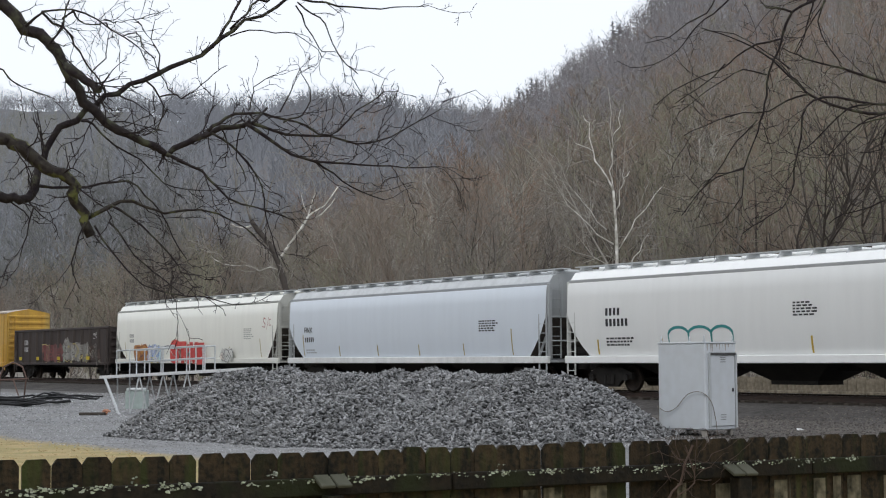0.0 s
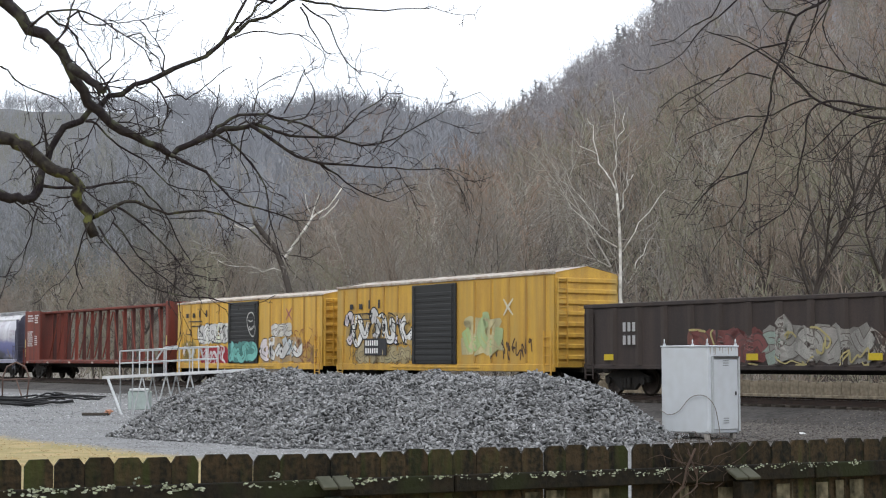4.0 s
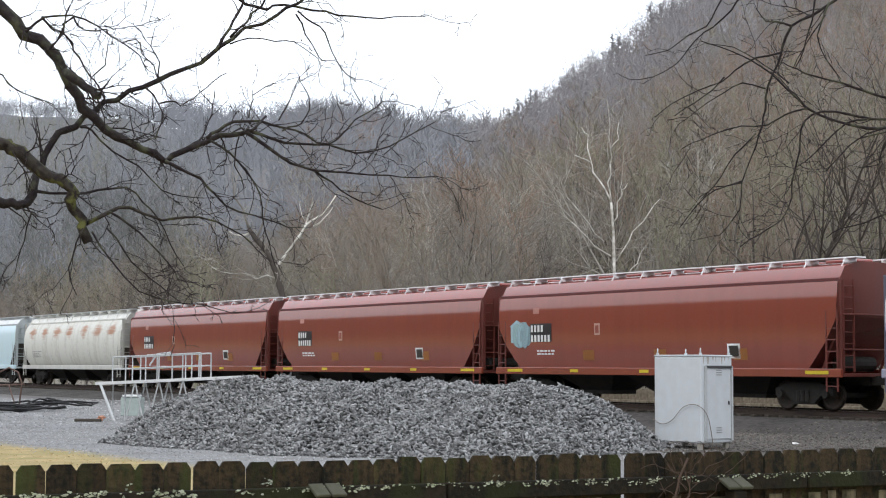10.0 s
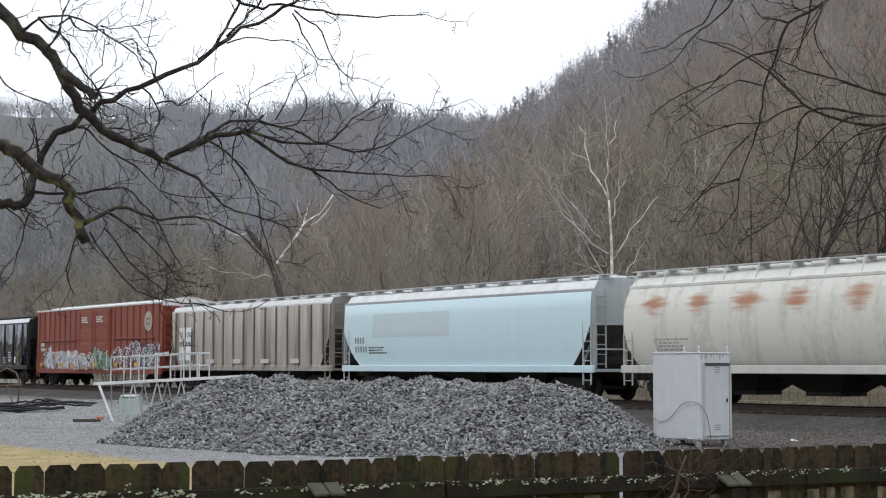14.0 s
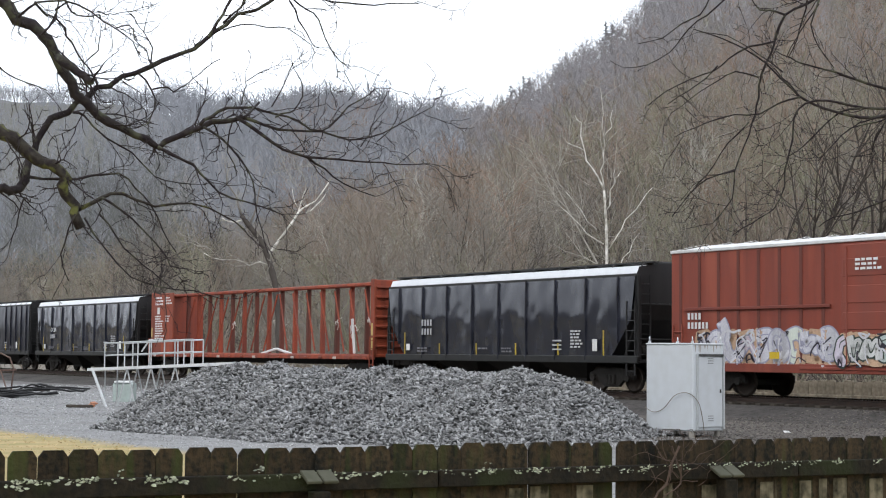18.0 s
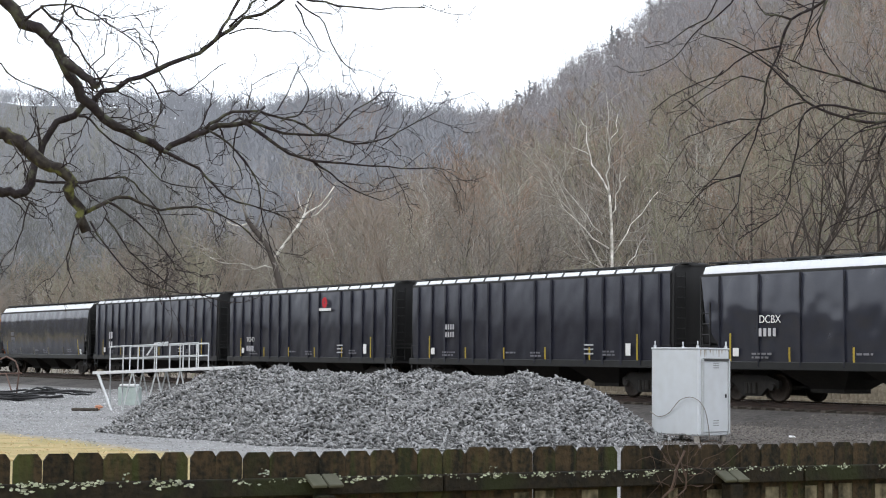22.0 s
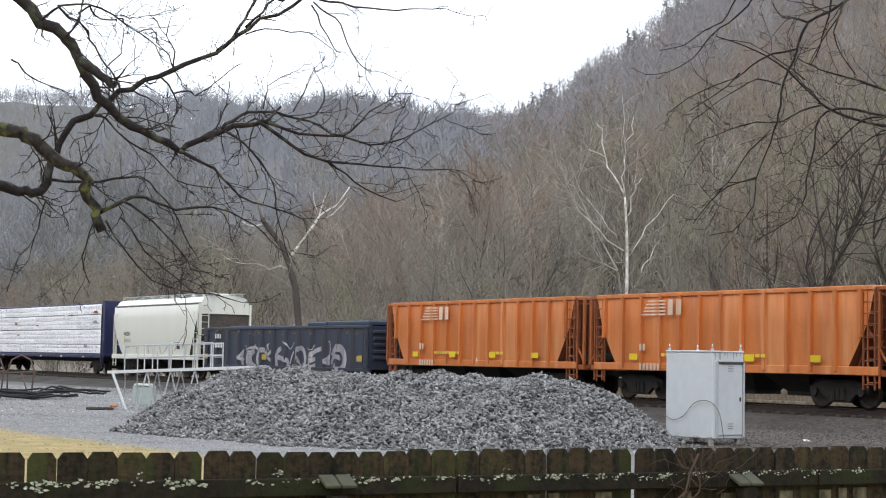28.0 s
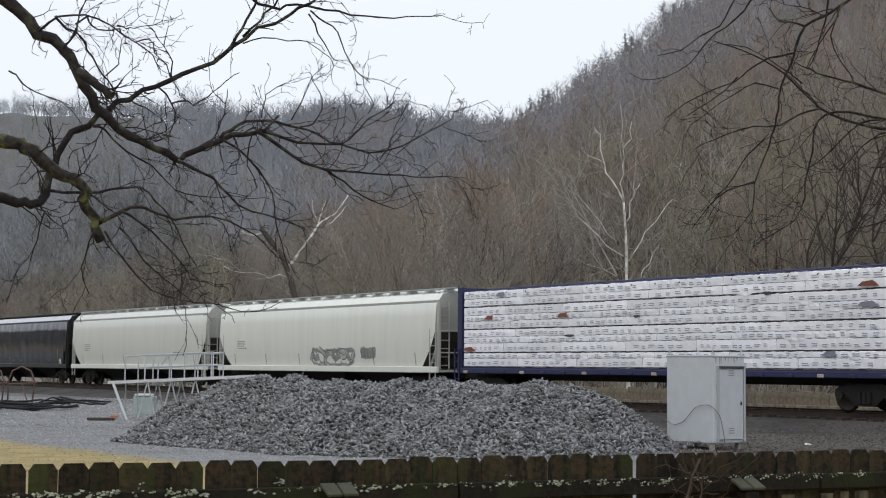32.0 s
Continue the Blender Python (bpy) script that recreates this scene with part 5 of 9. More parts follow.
        scribble(car, 5.2, L / 2 - 0.4, 1.0, 2.6, (0.30, 0.12, 0.05), flat, 146, 14, 0.02, "rust-brown scrawl")
        graffiti(car, 5.9, L / 2 - 0.5, 1.0, 1.9, (0.50, 0.30, 0.12), (0.20, 0.08, 0.05), flat, 51, 2, "faded red-brown scrawl", 0.05, cloud=(0.52, 0.33, 0.09), rim=0.02)
        g = Geo()
        for d in (-1, 1):
            stroke(g, [(4.6 - 0.28, 3.25 - 0.26 * d), (4.6, 3.25), (4.88, 3.25 + 0.26 * d)], 0.05, flat, 0.01)
        part("emblem_cross", g, plain((0.42, 0.16, 0.16)), car)

a, b = -133.3, -154.8
L = length(a, b)
car, pr = centerbeam("empty brown-red centerbeam flatcar with bulkheads at both ends", L, paint(BROWNRED, (0.07, 0.036, 0.03), 0.7, 0.8, third=(0.21, 0.055, 0.035)), plain_ends=True, dull=paint((0.10, 0.032, 0.026), (0.05, 0.03, 0.026), 0.7, 0.7))
enter(car, a, b)
data_lines(car, -L / 2 + 0.5, 3.9, 3, 1.0, LETTER_W, [(1.43, 0), (1.43, 5)], 0.09)
data_lines(car, -L / 2 + 0.5, 2.9, 8, 1.0, LETTER_W, [(1.43, 0), (1.43, 5)], 0.07)
data_lines(car, -L / 2 + 1.8, 3.9, 4, 0.6, LETTER_W, [(1.43, 0), (1.43, 5)], 0.08)
data_lines(car, -L / 2 + 1.8, 2.6, 5, 0.5, LETTER_W, [(1.43, 0), (1.43, 5)], 0.07)

a, b = -156.4, -171.1
L = length(a, b)
car, pr = hopper("silver and blue round-bodied hopper car streaked with grime and old paint", L, weathered_silver(), kind="round", roof=paint((0.66, 0.66, 0.68)), dark_end=paint((0.10, 0.10, 0.14)), sill=paint((0.30, 0.30, 0.38)), cut=0.3, zmid=2.0)
enter(car, a, b)
decal(car, -L / 2 + 1.2, -L / 2 + 2.4, 1.4, 2.35, plain((0.62, 0.64, 0.64)), [(w + 0.012, z) for w, z in pr], "notice_panel")
marks(car, -L / 2 + 1.35, 2.1, (4,), 0.24, plain((0.2, 0.22, 0.24)), [(w + 0.02, z) for w, z in pr])
marks(car, -L / 2 + 1.3, 1.6, (6,), 0.24, plain((0.3, 0.32, 0.34)), [(w + 0.02, z) for w, z in pr])
graffiti(car, -L / 2 + 2.5, -L / 2 + 6.3, 1.2, 1.75, (0.62, 0.56, 0.50), (0.30, 0.21, 0.16), pr, 61, 5, "tan and white scrawled tag", 0.07, cloud=(0.40, 0.30, 0.25), rim=0.02)
for k, q in enumerate((((5.9, 1.75), (5.9, 2.75)), ((6.0, 2.75), (6.7, 2.7)), ((6.9, 2.7), (7.5, 2.1)), ((7.0, 2.75), (7.9, 2.75), (7.8, 2.15), (7.5, 2.1)), ((6.8, 2.2), (6.9, 1.75)), ((8.0, 2.7), (8.1, 2.1)), ((7.6, 1.65), (7.8, 1.2)))):
    g = Geo()
    stroke(g, [(-L / 2 + x, z) for x, z in rounded(list(q), 2)], 0.07 + 0.07 * (k == 3), pr, 0.008)
    part("paint_remnant", g, paint((0.52, 0.40, 0.16), (0.34, 0.32, 0.42), 0.5, 0.9), car, "worn gold remnant of old lettering")
data_lines(car, L / 2 - 4.6, 1.75, 4, 1.0, plain((0.5, 0.5, 0.55)), pr)
yellow_ticks(car, L, pr, 4, plain((0.5, 0.36, 0.05)), 0.6)

for k, (a, b) in enumerate(((-172.8, -188.65), (-189.85, -205.35), (-206.55, -221.9))):
    L = length(a, b)
    car, pr = hopper("glossy oxide-red covered hopper car" + (" with a pale blue painted figure" if k == 0 else ""), L, paint(RUSTRED, (0.15, 0.032, 0.024), 0.16, 0.3, True, 0.0, 1.0), kind="bulged", eave=3.75, top=4.3,
                     roof=paint((0.26, 0.06, 0.05), None, 0.16, 0.3, True, 0.0, 1.0), rail_mat=plain((0.12, 0.035, 0.035)), dark_end=paint((0.13, 0.03, 0.022)), walkway=plain((0.78, 0.78, 0.8)), zmid=2.75, cut=0.75)
    enter(car, a, b)
    x = -L / 2 + 2.0
    decal(car, x - 0.05, x + 1.2, 2.1, 2.75, plain((0.03, 0.025, 0.025)), pr, "number_panel")
    marks(car, x, 2.45, (4, 6), 0.24, LETTER_W, [(w + 0.01, z) for w, z in pr])
    if k == 0:
        graffiti(car, x - 1.0, x - 0.2, 1.9, 2.9, (0.35, 0.52, 0.58), (0.25, 0.33, 0.36), pr, 71, 2, "pale blue painted figure", 0.1)
    data_lines(car, x + 0.3, 1.75, 2, 1.1, LETTER_W, pr)
    for i, xx in enumerate((0.05, 0.4, 0.75)):
        decal(car, -L / 2 + 4.4 + xx * (L - 6), -L / 2 + 5.0 + xx * (L - 6), 1.45, 1.8, plain((0.28, 0.11, 0.03)), pr, "stencil_panel")
    decal(car, L / 2 - 4.5, L / 2 - 3.95, 1.5, 1.95, LETTER_W, pr, "placard_holder")
    decal(car, L / 2 - 4.43, L / 2 - 4.02, 1.56, 1.89, plain((0.04, 0.035, 0.03)), [(w + 0.008, z) for w, z in pr], "placard")
    decal(car, x + 0.1, x + 0.45, 3.1, 3.3, paint((0.45, 0.2, 0.16)), pr, "stencil_panel")
    decal(car, x + 3.6, x + 3.9, 2.3, 2.7, paint((0.5, 0.3, 0.24)), pr, "placard_holder")
    decal(car, x + 3.66, x + 3.84, 2.37, 2.63, paint(RUSTRED), [(w + 0.008, z) for w, z in pr], "placard")
    for i in range(5):
        xx = -L / 2 + 0.6 + (L - 1.8) * i / 4
        part("reflector", Geo().box(xx, xx + (0.9 if i in (0, 4) else 0.45), -1.57, -1.56, 1.04, 1.14), plain((0.6, 0.45, 0.03)), car)

a, b = -223.2, -238.3
L = length(a, b)
car, pr = hopper("off-white covered hopper car with rust-brown scorched patches", L, rust_stained(), kind="round", roof=paint((0.66, 0.66, 0.62)), dark_end=paint((0.40, 0.40, 0.37)), slope=SHADE_GRIME, sill=paint((0.66, 0.66, 0.62)), zmid=2.2, cut=0.5)
enter(car, a, b)
data_lines(car, -L / 2 + 1.5, 2.0, 4, 1.5, plain((0.35, 0.35, 0.34)), pr)
yellow_ticks(car, L, pr, 5, plain((0.6, 0.6, 0.56)), 0.7)

a, b = -240.0, -256.0
L = length(a, b)
car, pr = hopper("pale sky-blue covered hopper car", L, paint((0.62, 0.80, 0.87), (0.50, 0.60, 0.63), 0.3, 0.16, True, 0.0, 0.5), roof=paint((0.66, 0.68, 0.68)), rail_mat=plain((0.4, 0.43, 0.44)), dark_end=paint((0.42, 0.46, 0.47)), slope=SHADE_GRIME)
enter(car, a, b)
decal(car, -L * 0.36, -L * 0.02, 2.35, 3.3, paint((0.56, 0.67, 0.71), (0.50, 0.58, 0.60), 0.4, 0.3), pr, "faded_panel")
marks(car, -L / 2 + 0.9, 2.1, (4, 5), 0.25, plain((0.25, 0.3, 0.34)), pr)
data_lines(car, -L / 2 + 2.0, 1.9, 3, 1.3, LETTER_K, pr)

a, b = -257.2, -273.0
L = length(a, b)
car, pr = hopper("weathered grey-tan ribbed covered hopper car with a white number panel", L, paint((0.30, 0.275, 0.245), (0.44, 0.41, 0.385), 0.7, 0.9, third=(0.19, 0.16, 0.135)), kind="flat", eave=3.9, top=4.25, roof=paint((0.6, 0.6, 0.6)), ribs=15, rib_mat=paint((0.17, 0.14, 0.112)), cut=0.5, zmid=2.8, dark_end=paint((0.25, 0.23, 0.2)), slope=SHADE_GRIME)
enter(car, a, b)
W2 = [(1.62, 0), (1.62, 5)]
for x in (-L / 2 + 1.15, -L / 2 + 1.92):
    decal(car, x, x + 0.64, 1.45, 3.1, plain((0.72, 0.74, 0.76)), W2, "number_panel")
    lettering(car, "TF" if x < -L / 2 + 1.5 else "OX", x + 0.09, 2.62, 0.36, LETTER_K, -1.635)
    marks(car, x + 0.06, 2.15, (3,), 0.24, LETTER_K, [(1.63, 0), (1.63, 5)])
for i in range(4):
    x = -L / 2 + 4.4 + i * 2.9
    decal(car, x, x + 0.8, 1.3, 1.5, plain((0.6, 0.6, 0.6)), W2, "placard")

a, b = -274.3, -292.45
L = length(a, b)
# darker post paint stands for the shadow lines along the ribs
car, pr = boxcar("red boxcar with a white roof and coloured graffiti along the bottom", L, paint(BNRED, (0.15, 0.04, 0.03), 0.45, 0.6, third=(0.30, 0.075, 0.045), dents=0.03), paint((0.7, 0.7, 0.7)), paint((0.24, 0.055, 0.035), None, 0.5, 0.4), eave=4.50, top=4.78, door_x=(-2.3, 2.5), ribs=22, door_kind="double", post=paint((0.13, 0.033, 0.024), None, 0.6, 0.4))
enter(car, a, b)
ribbed = draped(1.456, 0.036, [-L / 2 + L * (i + 0.5) / 22 for i in range(22)], 0.07)
doors = [(1.562, 0), (1.562, 5)]
PEACH = (0.62, 0.42, 0.28)
for x0, x1, z1, f, edge, back, side, seed, n in (
        (-L / 2 + 1.2, -2.5, 2.05, (0.62, 0.62, 0.68), (0.34, 0.34, 0.44), PEACH, ribbed, 80, 6),
        (-2.35, 0.1, 1.95, (0.62, 0.63, 0.62), (0.04, 0.06, 0.05), PEACH, doors, 81, 3),
        (0.1, 2.5, 2.05, (0.22, 0.46, 0.34), (0.10, 0.03, 0.045), (0.36, 0.42, 0.26), doors, 82, 3),
        (2.7, 5.4, 2.2, (0.17, 0.045, 0.06), (0.66, 0.66, 0.68), (0.30, 0.20, 0.16), ribbed, 83, 3.4),
        (5.2, L / 2 - 0.4, 2.45, (0.12, 0.12, 0.16), (0.64, 0.66, 0.70), (0.17, 0.05, 0.07), ribbed, 84, 4.6)):
    graffiti(car, x0, x1, 0.95, z1, f, edge, side, seed, n, "multicoloured graffiti with outlined shapes", 0.15, cloud=back, rim=0.05)
    wide = x1 - x0
    scribble(car, x0, x1, 0.95, z1 - 0.1, (0.03, 0.025, 0.04), side, seed + 200, int(wide * 3.5), 0.024, "thin dark sprayed lines", 0.026)
    scribble(car, x0, x1, 0.95, z1 - 0.05, (0.66, 0.66, 0.70), side, seed + 300, int(wide * 3), 0.03, "thin pale sprayed lines", 0.030)
for x in (-L / 2 + 1.0, -L / 2 + 4.5, 0.4, 3.4, 6.2):
    decal(car, x, x + 0.4, 1.15, 1.35, plain((0.6, 0.42, 0.03)), [(1.63, 0), (1.63, 5)], "reflector")
g = Geo()
g.lathe([(0.25, 0), (0.25, 0.012), (0.53, 0.012), (0.53, 0)], 24, pose(L / 2 - 1.75, -1.50, 3.55, 90))
for d in (0, 90):
    g.box(-0.38, 0.38, -0.012, 0, -0.06, 0.06, pose(L / 2 - 1.75, -1.50, 3.55, 0, d))
part("round_emblem", g, paint((0.52, 0.48, 0.40), (0.22, 0.16, 0.12), 0.6, 0.8), car, "cream ring emblem")
marks(car, -L / 2 + 0.8, 2.35, (4, 6), 0.2, LETTER_W, [(1.49, 0), (1.49, 5)])
for x in (-1.7, 0.5):
    data_lines(car, x, 3.9, 3, 1.0, LETTER_W, [(1.58, 0), (1.58, 5)], 0.07)
for x0, x1 in ((-L / 2 + 0.7, -2.7), (2.9, L / 2 - 1.0)):
    part("belt_rail", Geo().cbox(x0, x1, -1.53, -1.47, 2.62, 2.72, 0.015), paint((0.19, 0.04, 0.026), None, 0.5, 0.4), car)
part("roof_cap", Geo().add([(L / 2 - 0.02, -1.47, 4.33), (L / 2 + 0.1, -1.47, 4.33), (L / 2 + 0.1, 1.47, 4.33), (L / 2 - 0.02, 1.47, 4.33), (L / 2 - 0.02, -1.47, 4.58), (L / 2 + 0.1, -1.47, 4.58), (L / 2 + 0.1, 1.47, 4.58), (L / 2 - 0.02, 1.47, 4.58), (L / 2 + 0.1, 0, 4.84), (L / 2 - 0.02, 0, 4.84)],
     [(1, 2, 6, 8, 5), (4, 5, 8, 9), (8, 6, 7, 9), (0, 1, 5, 4), (2, 3, 7, 6)]), paint((0.62, 0.62, 0.62)), car)


LETTER_G = plain((0.45, 0.45, 0.47))
LETTER_D = plain((0.17, 0.17, 0.19))
STRIPE_Y = paint((0.50, 0.37, 0.03), (0.2, 0.15, 0.03), 0.6, 0.8)
STRIPE_DULL = paint((0.20, 0.18, 0.13), None, 0.6, 0.6)


def black_hopper(label, a, b, ribs, kind="flat", mark=(2.6, 2.3, (4, 4), 0.24), **more):
    L = length(a, b)
    # the pale roof paint stands for sky reflected in a black roof
    car, pr = hopper(label, L, paint((0.012, 0.013, 0.022) if ribs == 16 else (0.020, 0.022, 0.032), (0.036, 0.037, 0.048), 0.36 if ribs == 16 else 0.22 if ribs else 0.17, 0.6 if ribs == 16 else 0.35, False, 0.0, 0.3 if ribs == 16 else 0.5, 0.20 if ribs == 9 else 0.12 if ribs else 0.05), kind=kind, ribs=ribs, roof=paint((0.62, 0.64, 0.67), None, 0.4, 0.2), board=0.02,
                     dark_end=paint((0.012, 0.012, 0.013), None, 0.5), sill=paint(BLACK, None, 0.4), hatch=plain((0.02, 0.02, 0.02)), walkway=plain((0.05, 0.05, 0.05)), rail_mat=plain((0.03, 0.03, 0.03)), **more)
    enter(car, a, b)
    rim = [(w + (0.08 if ribs else 0), z) for w, z in pr]
    marks(car, -L / 2 + mark[0], mark[1], mark[2], mark[3], LETTER_G if ribs else LETTER_D, rim)
    data_lines(car, -L / 2 + 2.3, 1.4, 2, 0.8, LETTER_D, rim)
    data_lines(car, -1.2, 1.4, 1, 0.6, LETTER_D, rim)
    data_lines(car, 0.3, 1.4, 2, 0.8, LETTER_D, rim)
    data_lines(car, L / 2 - 3.3, 2.0 if ribs == 9 else 1.45, 6 if ribs == 9 else 2, 0.6, LETTER_G if ribs == 9 else LETTER_D, rim)
    if ribs:
        for j in range(3):
            decal(car, L / 2 - 4.3, L / 2 - 3.8, 1.38 + 0.15 * j, 1.43 + 0.15 * j, LETTER_G, rim, "data_panel")
        decal(car, L / 2 - 2.1, L / 2 - 1.85, 1.35, 1.75, LETTER_W, rim, "placard")
        decal(car, -L / 2 + 1.5, -L / 2 + 1.75, 1.35, 1.6, LETTER_W, rim, "placard")
    else:
        decal(car, L / 2 - 1.3, L / 2 - 1.05, 1.22, 1.5, LETTER_W, rim, "placard")
    # tall stripes at the ends, short ones between
    for i in range(6):
        x = -L / 2 + 1.35 + (L - 2.9) * i / 5
        decal(car, x, x + 0.07, 1.2, 2.05 if i in (0, 5) else 1.62, STRIPE_Y if ribs or i in (0, 5) else STRIPE_DULL, rim, "safety_stripe")
    return car, rim, L


black_hopper("glossy black covered hopper car with a sky-pale roof", -294.1, -308.75, 9, rib_w=0.05, eave=3.85, top=4.25, zmid=2.9, cut=0.65)

a, b = -310.0, -331.6
L = length(a, b)
car, pr = centerbeam("empty orange-red centerbeam flatcar with a few loose white boards", L, paint((0.33, 0.062, 0.026), (0.13, 0.036, 0.024), 0.6, 0.95, third=(0.20, 0.050, 0.034)), dull=paint((0.075, 0.030, 0.022), (0.16, 0.045, 0.03), 0.7, 0.8))
enter(car, a, b)
data_lines(car, -L / 2 + 0.5, 3.95, 3, 1.1, LETTER_W, [(1.43, 0), (1.43, 5)], 0.09)
data_lines(car, -L / 2 + 0.5, 3.0, 10, 1.0, LETTER_W, [(1.43, 0), (1.43, 5)], 0.07)
decal(car, -L / 2 + 0.75, -L / 2 + 1.05, 3.15, 3.5, LETTER_W, [(1.43, 0), (1.43, 5)], 'stencil')
data_lines(car, -L / 2 + 1.8, 3.95, 3, 0.6, LETTER_W, [(1.43, 0), (1.43, 5)], 0.08)
data_lines(car, -L / 2 + 1.8, 3.0, 3, 0.5, LETTER_W, [(1.43, 0), (1.43, 5)], 0.07)
# torn straps wound about the posts
straps = random.Random(77)
for x, z in ((L / 2 - 2.3, 2.75), (L / 2 - 3.5, 2.35), (L / 2 - 5.0, 2.6), (-L / 2 + 7.5, 2.7)):
    for _ in range(3):
        p = Vector((x, -0.3, z))
        pts = []
        for _ in range(7):
            pts.append(tuple(p))
            p = p + Vector((straps.uniform(-0.12, 0.16), straps.uniform(-0.06, 0.05), straps.uniform(-0.16, 0.09)))
        part("torn_strap", Geo().path(pts, 0.018, 4), plain((0.6, 0.58, 0.55)), car, "torn white strap")
for x, t in ((1.6, -9), (3.1, 9)):
    part("loose_board", Geo().cbox(-0.7, 0.7, -0.05, 0.05, -0.05, 0.05, 0.02, pose(x, -1.2, 1.27, 0, t)), plain((0.66, 0.66, 0.66)), car, "white loose board")
part("loose_board", Geo().cbox(-0.09, 0.09, -0.03, 0.03, 0, 1.5, 0.02, pose(L / 2 - 2.6, -0.8, 1.2, 0, -8)), plain((0.66, 0.66, 0.66)), car, "white loose board")

car, rim, L = black_hopper("black covered hopper car with a sky-pale roof beside the flatcar", -333.3, -347.9, 9, mark=(2.6, 1.95, (4,), 0.24), rib_w=0.05, eave=3.85, top=4.25, zmid=2.9, cut=0.65)
lettering(car, "DCBX", -L / 2 + 2.6, 2.35, 0.33, LETTER_W, -rim[0][0] - 0.012)
for k, (a, b) in enumerate(((-349.3, -364.0), (-365.5, -379.7), (-381.1, -396.2))):
    car, rim, L = black_hopper("black ribbed covered hopper car" + (" with a small red round emblem" if k == 1 else ""), a, b, 16, mark=((2.5, 2.3, (4, 4), 0.2), (2.0, 1.45, (4,), 0.24), (2.25, 2.1, (2, 2), 0.36))[k], skip=(7, 10), rib_w=0.11, eave=4.03, top=4.3, zmid=1.6, cut=0.5, roof_ribs=17)
    if k == 1:
        lettering(car, "TCHD", -L / 2 + 1.95, 1.88, 0.30, LETTER_W, -rim[0][0] - 0.012)
        part("round_emblem", Geo().lathe([(0.05, 0), (0.05, 0.01), (0.23, 0.01), (0.23, 0)], 18, pose(2.0, -1.61, 3.55, 90)), plain((0.45, 0.02, 0.03)), car, "red ring emblem")
        decal(car, 1.5, 2.55, 3.19, 3.31, LETTER_W, rim, "stencil_panel")
black_hopper("glossy black smooth-sided covered hopper car", -397.4, -412.1, 0, kind="bulged", mark=(2.2, 2.35, (3, 4), 0.22), eave=3.82, top=4.25, zmid=2.4)

for k, (a, b) in enumerate(((-414.2, -424.9), (-427.1, -438.0), (-440.2, -451.0))):
    L = length(a, b)
    car, pr = hopper("orange open-top ribbed hopper car with worn white lettering", L + 1.0, paint(ORANGE, (0.33, 0.11, 0.04), 0.55, 0.7, third=(0.62, 0.27, 0.11)), kind="flat", eave=3.42, top=3.42, ribs=13, rib_w=0.11, rib_d=0.13, open_top=True, zmid=3.2, cut=0.42, bays=3,
                     dark_end=paint((0.13, 0.045, 0.022), (0.30, 0.09, 0.03), 0.75, 0.7))
    enter(car, a, b)
    # open cages with ladders beyond the sloped ends
    for sx in (-1, 1):
        x = sx * (L / 2 + 0.95)
        ORANGE_END = paint((0.36, 0.10, 0.025), (0.14, 0.05, 0.03), 0.7, 0.6)
        part("end_sill", Geo().cbox(min(x, sx * L / 2), max(x, sx * (L / 2 - 1)), -1.45, 1.45, 0.92, 1.1, 0.02), ORANGE_END, car)
        for s in (-1, 1):
            part("cage_post", Geo().cbox(x - 0.05, x + 0.05, s * 1.42 - 0.05, s * 1.42 + 0.05, 1.1, 3.42, 0.012), ORANGE_END, car)
            part("cage_rail", Geo().cbox(min(x, sx * L / 2), max(x, sx * L / 2), s * 1.42 - 0.04, s * 1.42 + 0.04, 3.34, 3.44, 0.012), ORANGE_END, car)
            part("cage_brace", Geo().path([(x, s * 1.42, 1.2), (sx * L / 2, s * 1.42, 2.5)], 0.04, 5), ORANGE_END, car)
        part("cage_beam", Geo().cbox(x - 0.05, x + 0.05, -1.4, 1.4, 3.34, 3.44, 0.012), ORANGE_END, car)
        ladder(car, sx * (L / 2 + 0.45), -1.5, 0.6, 3.3, ORANGE_END)
        ladder(car, x + sx * 0.05, -1.0, 1.0, 3.3, ORANGE_END, across_car=True)
    rim = [(1.66, 0), (1.66, 5)]
    g = Geo()
    for j in range(5):
        g.box(-L / 2 + 2.0 + 0.08 * j, -L / 2 + 3.2, -1.665, -1.66, 2.75 + j * 0.11, 2.80 + j * 0.11)
    part("emblem", g, paint((0.68, 0.60, 0.50), (0.60, 0.22, 0.07), 0.6, 1.0), car, "worn white striped emblem")
    marks(car, -L / 2 + 3.3, 2.75, (2,), 0.5, paint((0.68, 0.60, 0.50), (0.60, 0.22, 0.07), 0.6, 1.0), rim, "lettering")
    marks(car, -L / 2 + 1.9, 1.6, (2, 0, 6), 0.22, plain((0.6, 0.5, 0.4)), rim)
    for i in range(4):
        x = -L / 2 + 1.4 + (L - 3.2) * i / 3
        decal(car, x, x + 0.4, 1.3, 1.5, plain((0.68, 0.52, 0.02)), rim, "reflector")
    data_lines(car, -L / 2 + 3.0, 1.42, 1, 2.2, plain((0.66, 0.5, 0.06)), rim, 0.1)
    data_lines(car, 1.2, 1.42, 1, 1.2, plain((0.66, 0.5, 0.06)), rim, 0.1)
    marks(car, 0.3, 1.15, (1,), 0.14, LETTER_W, rim)

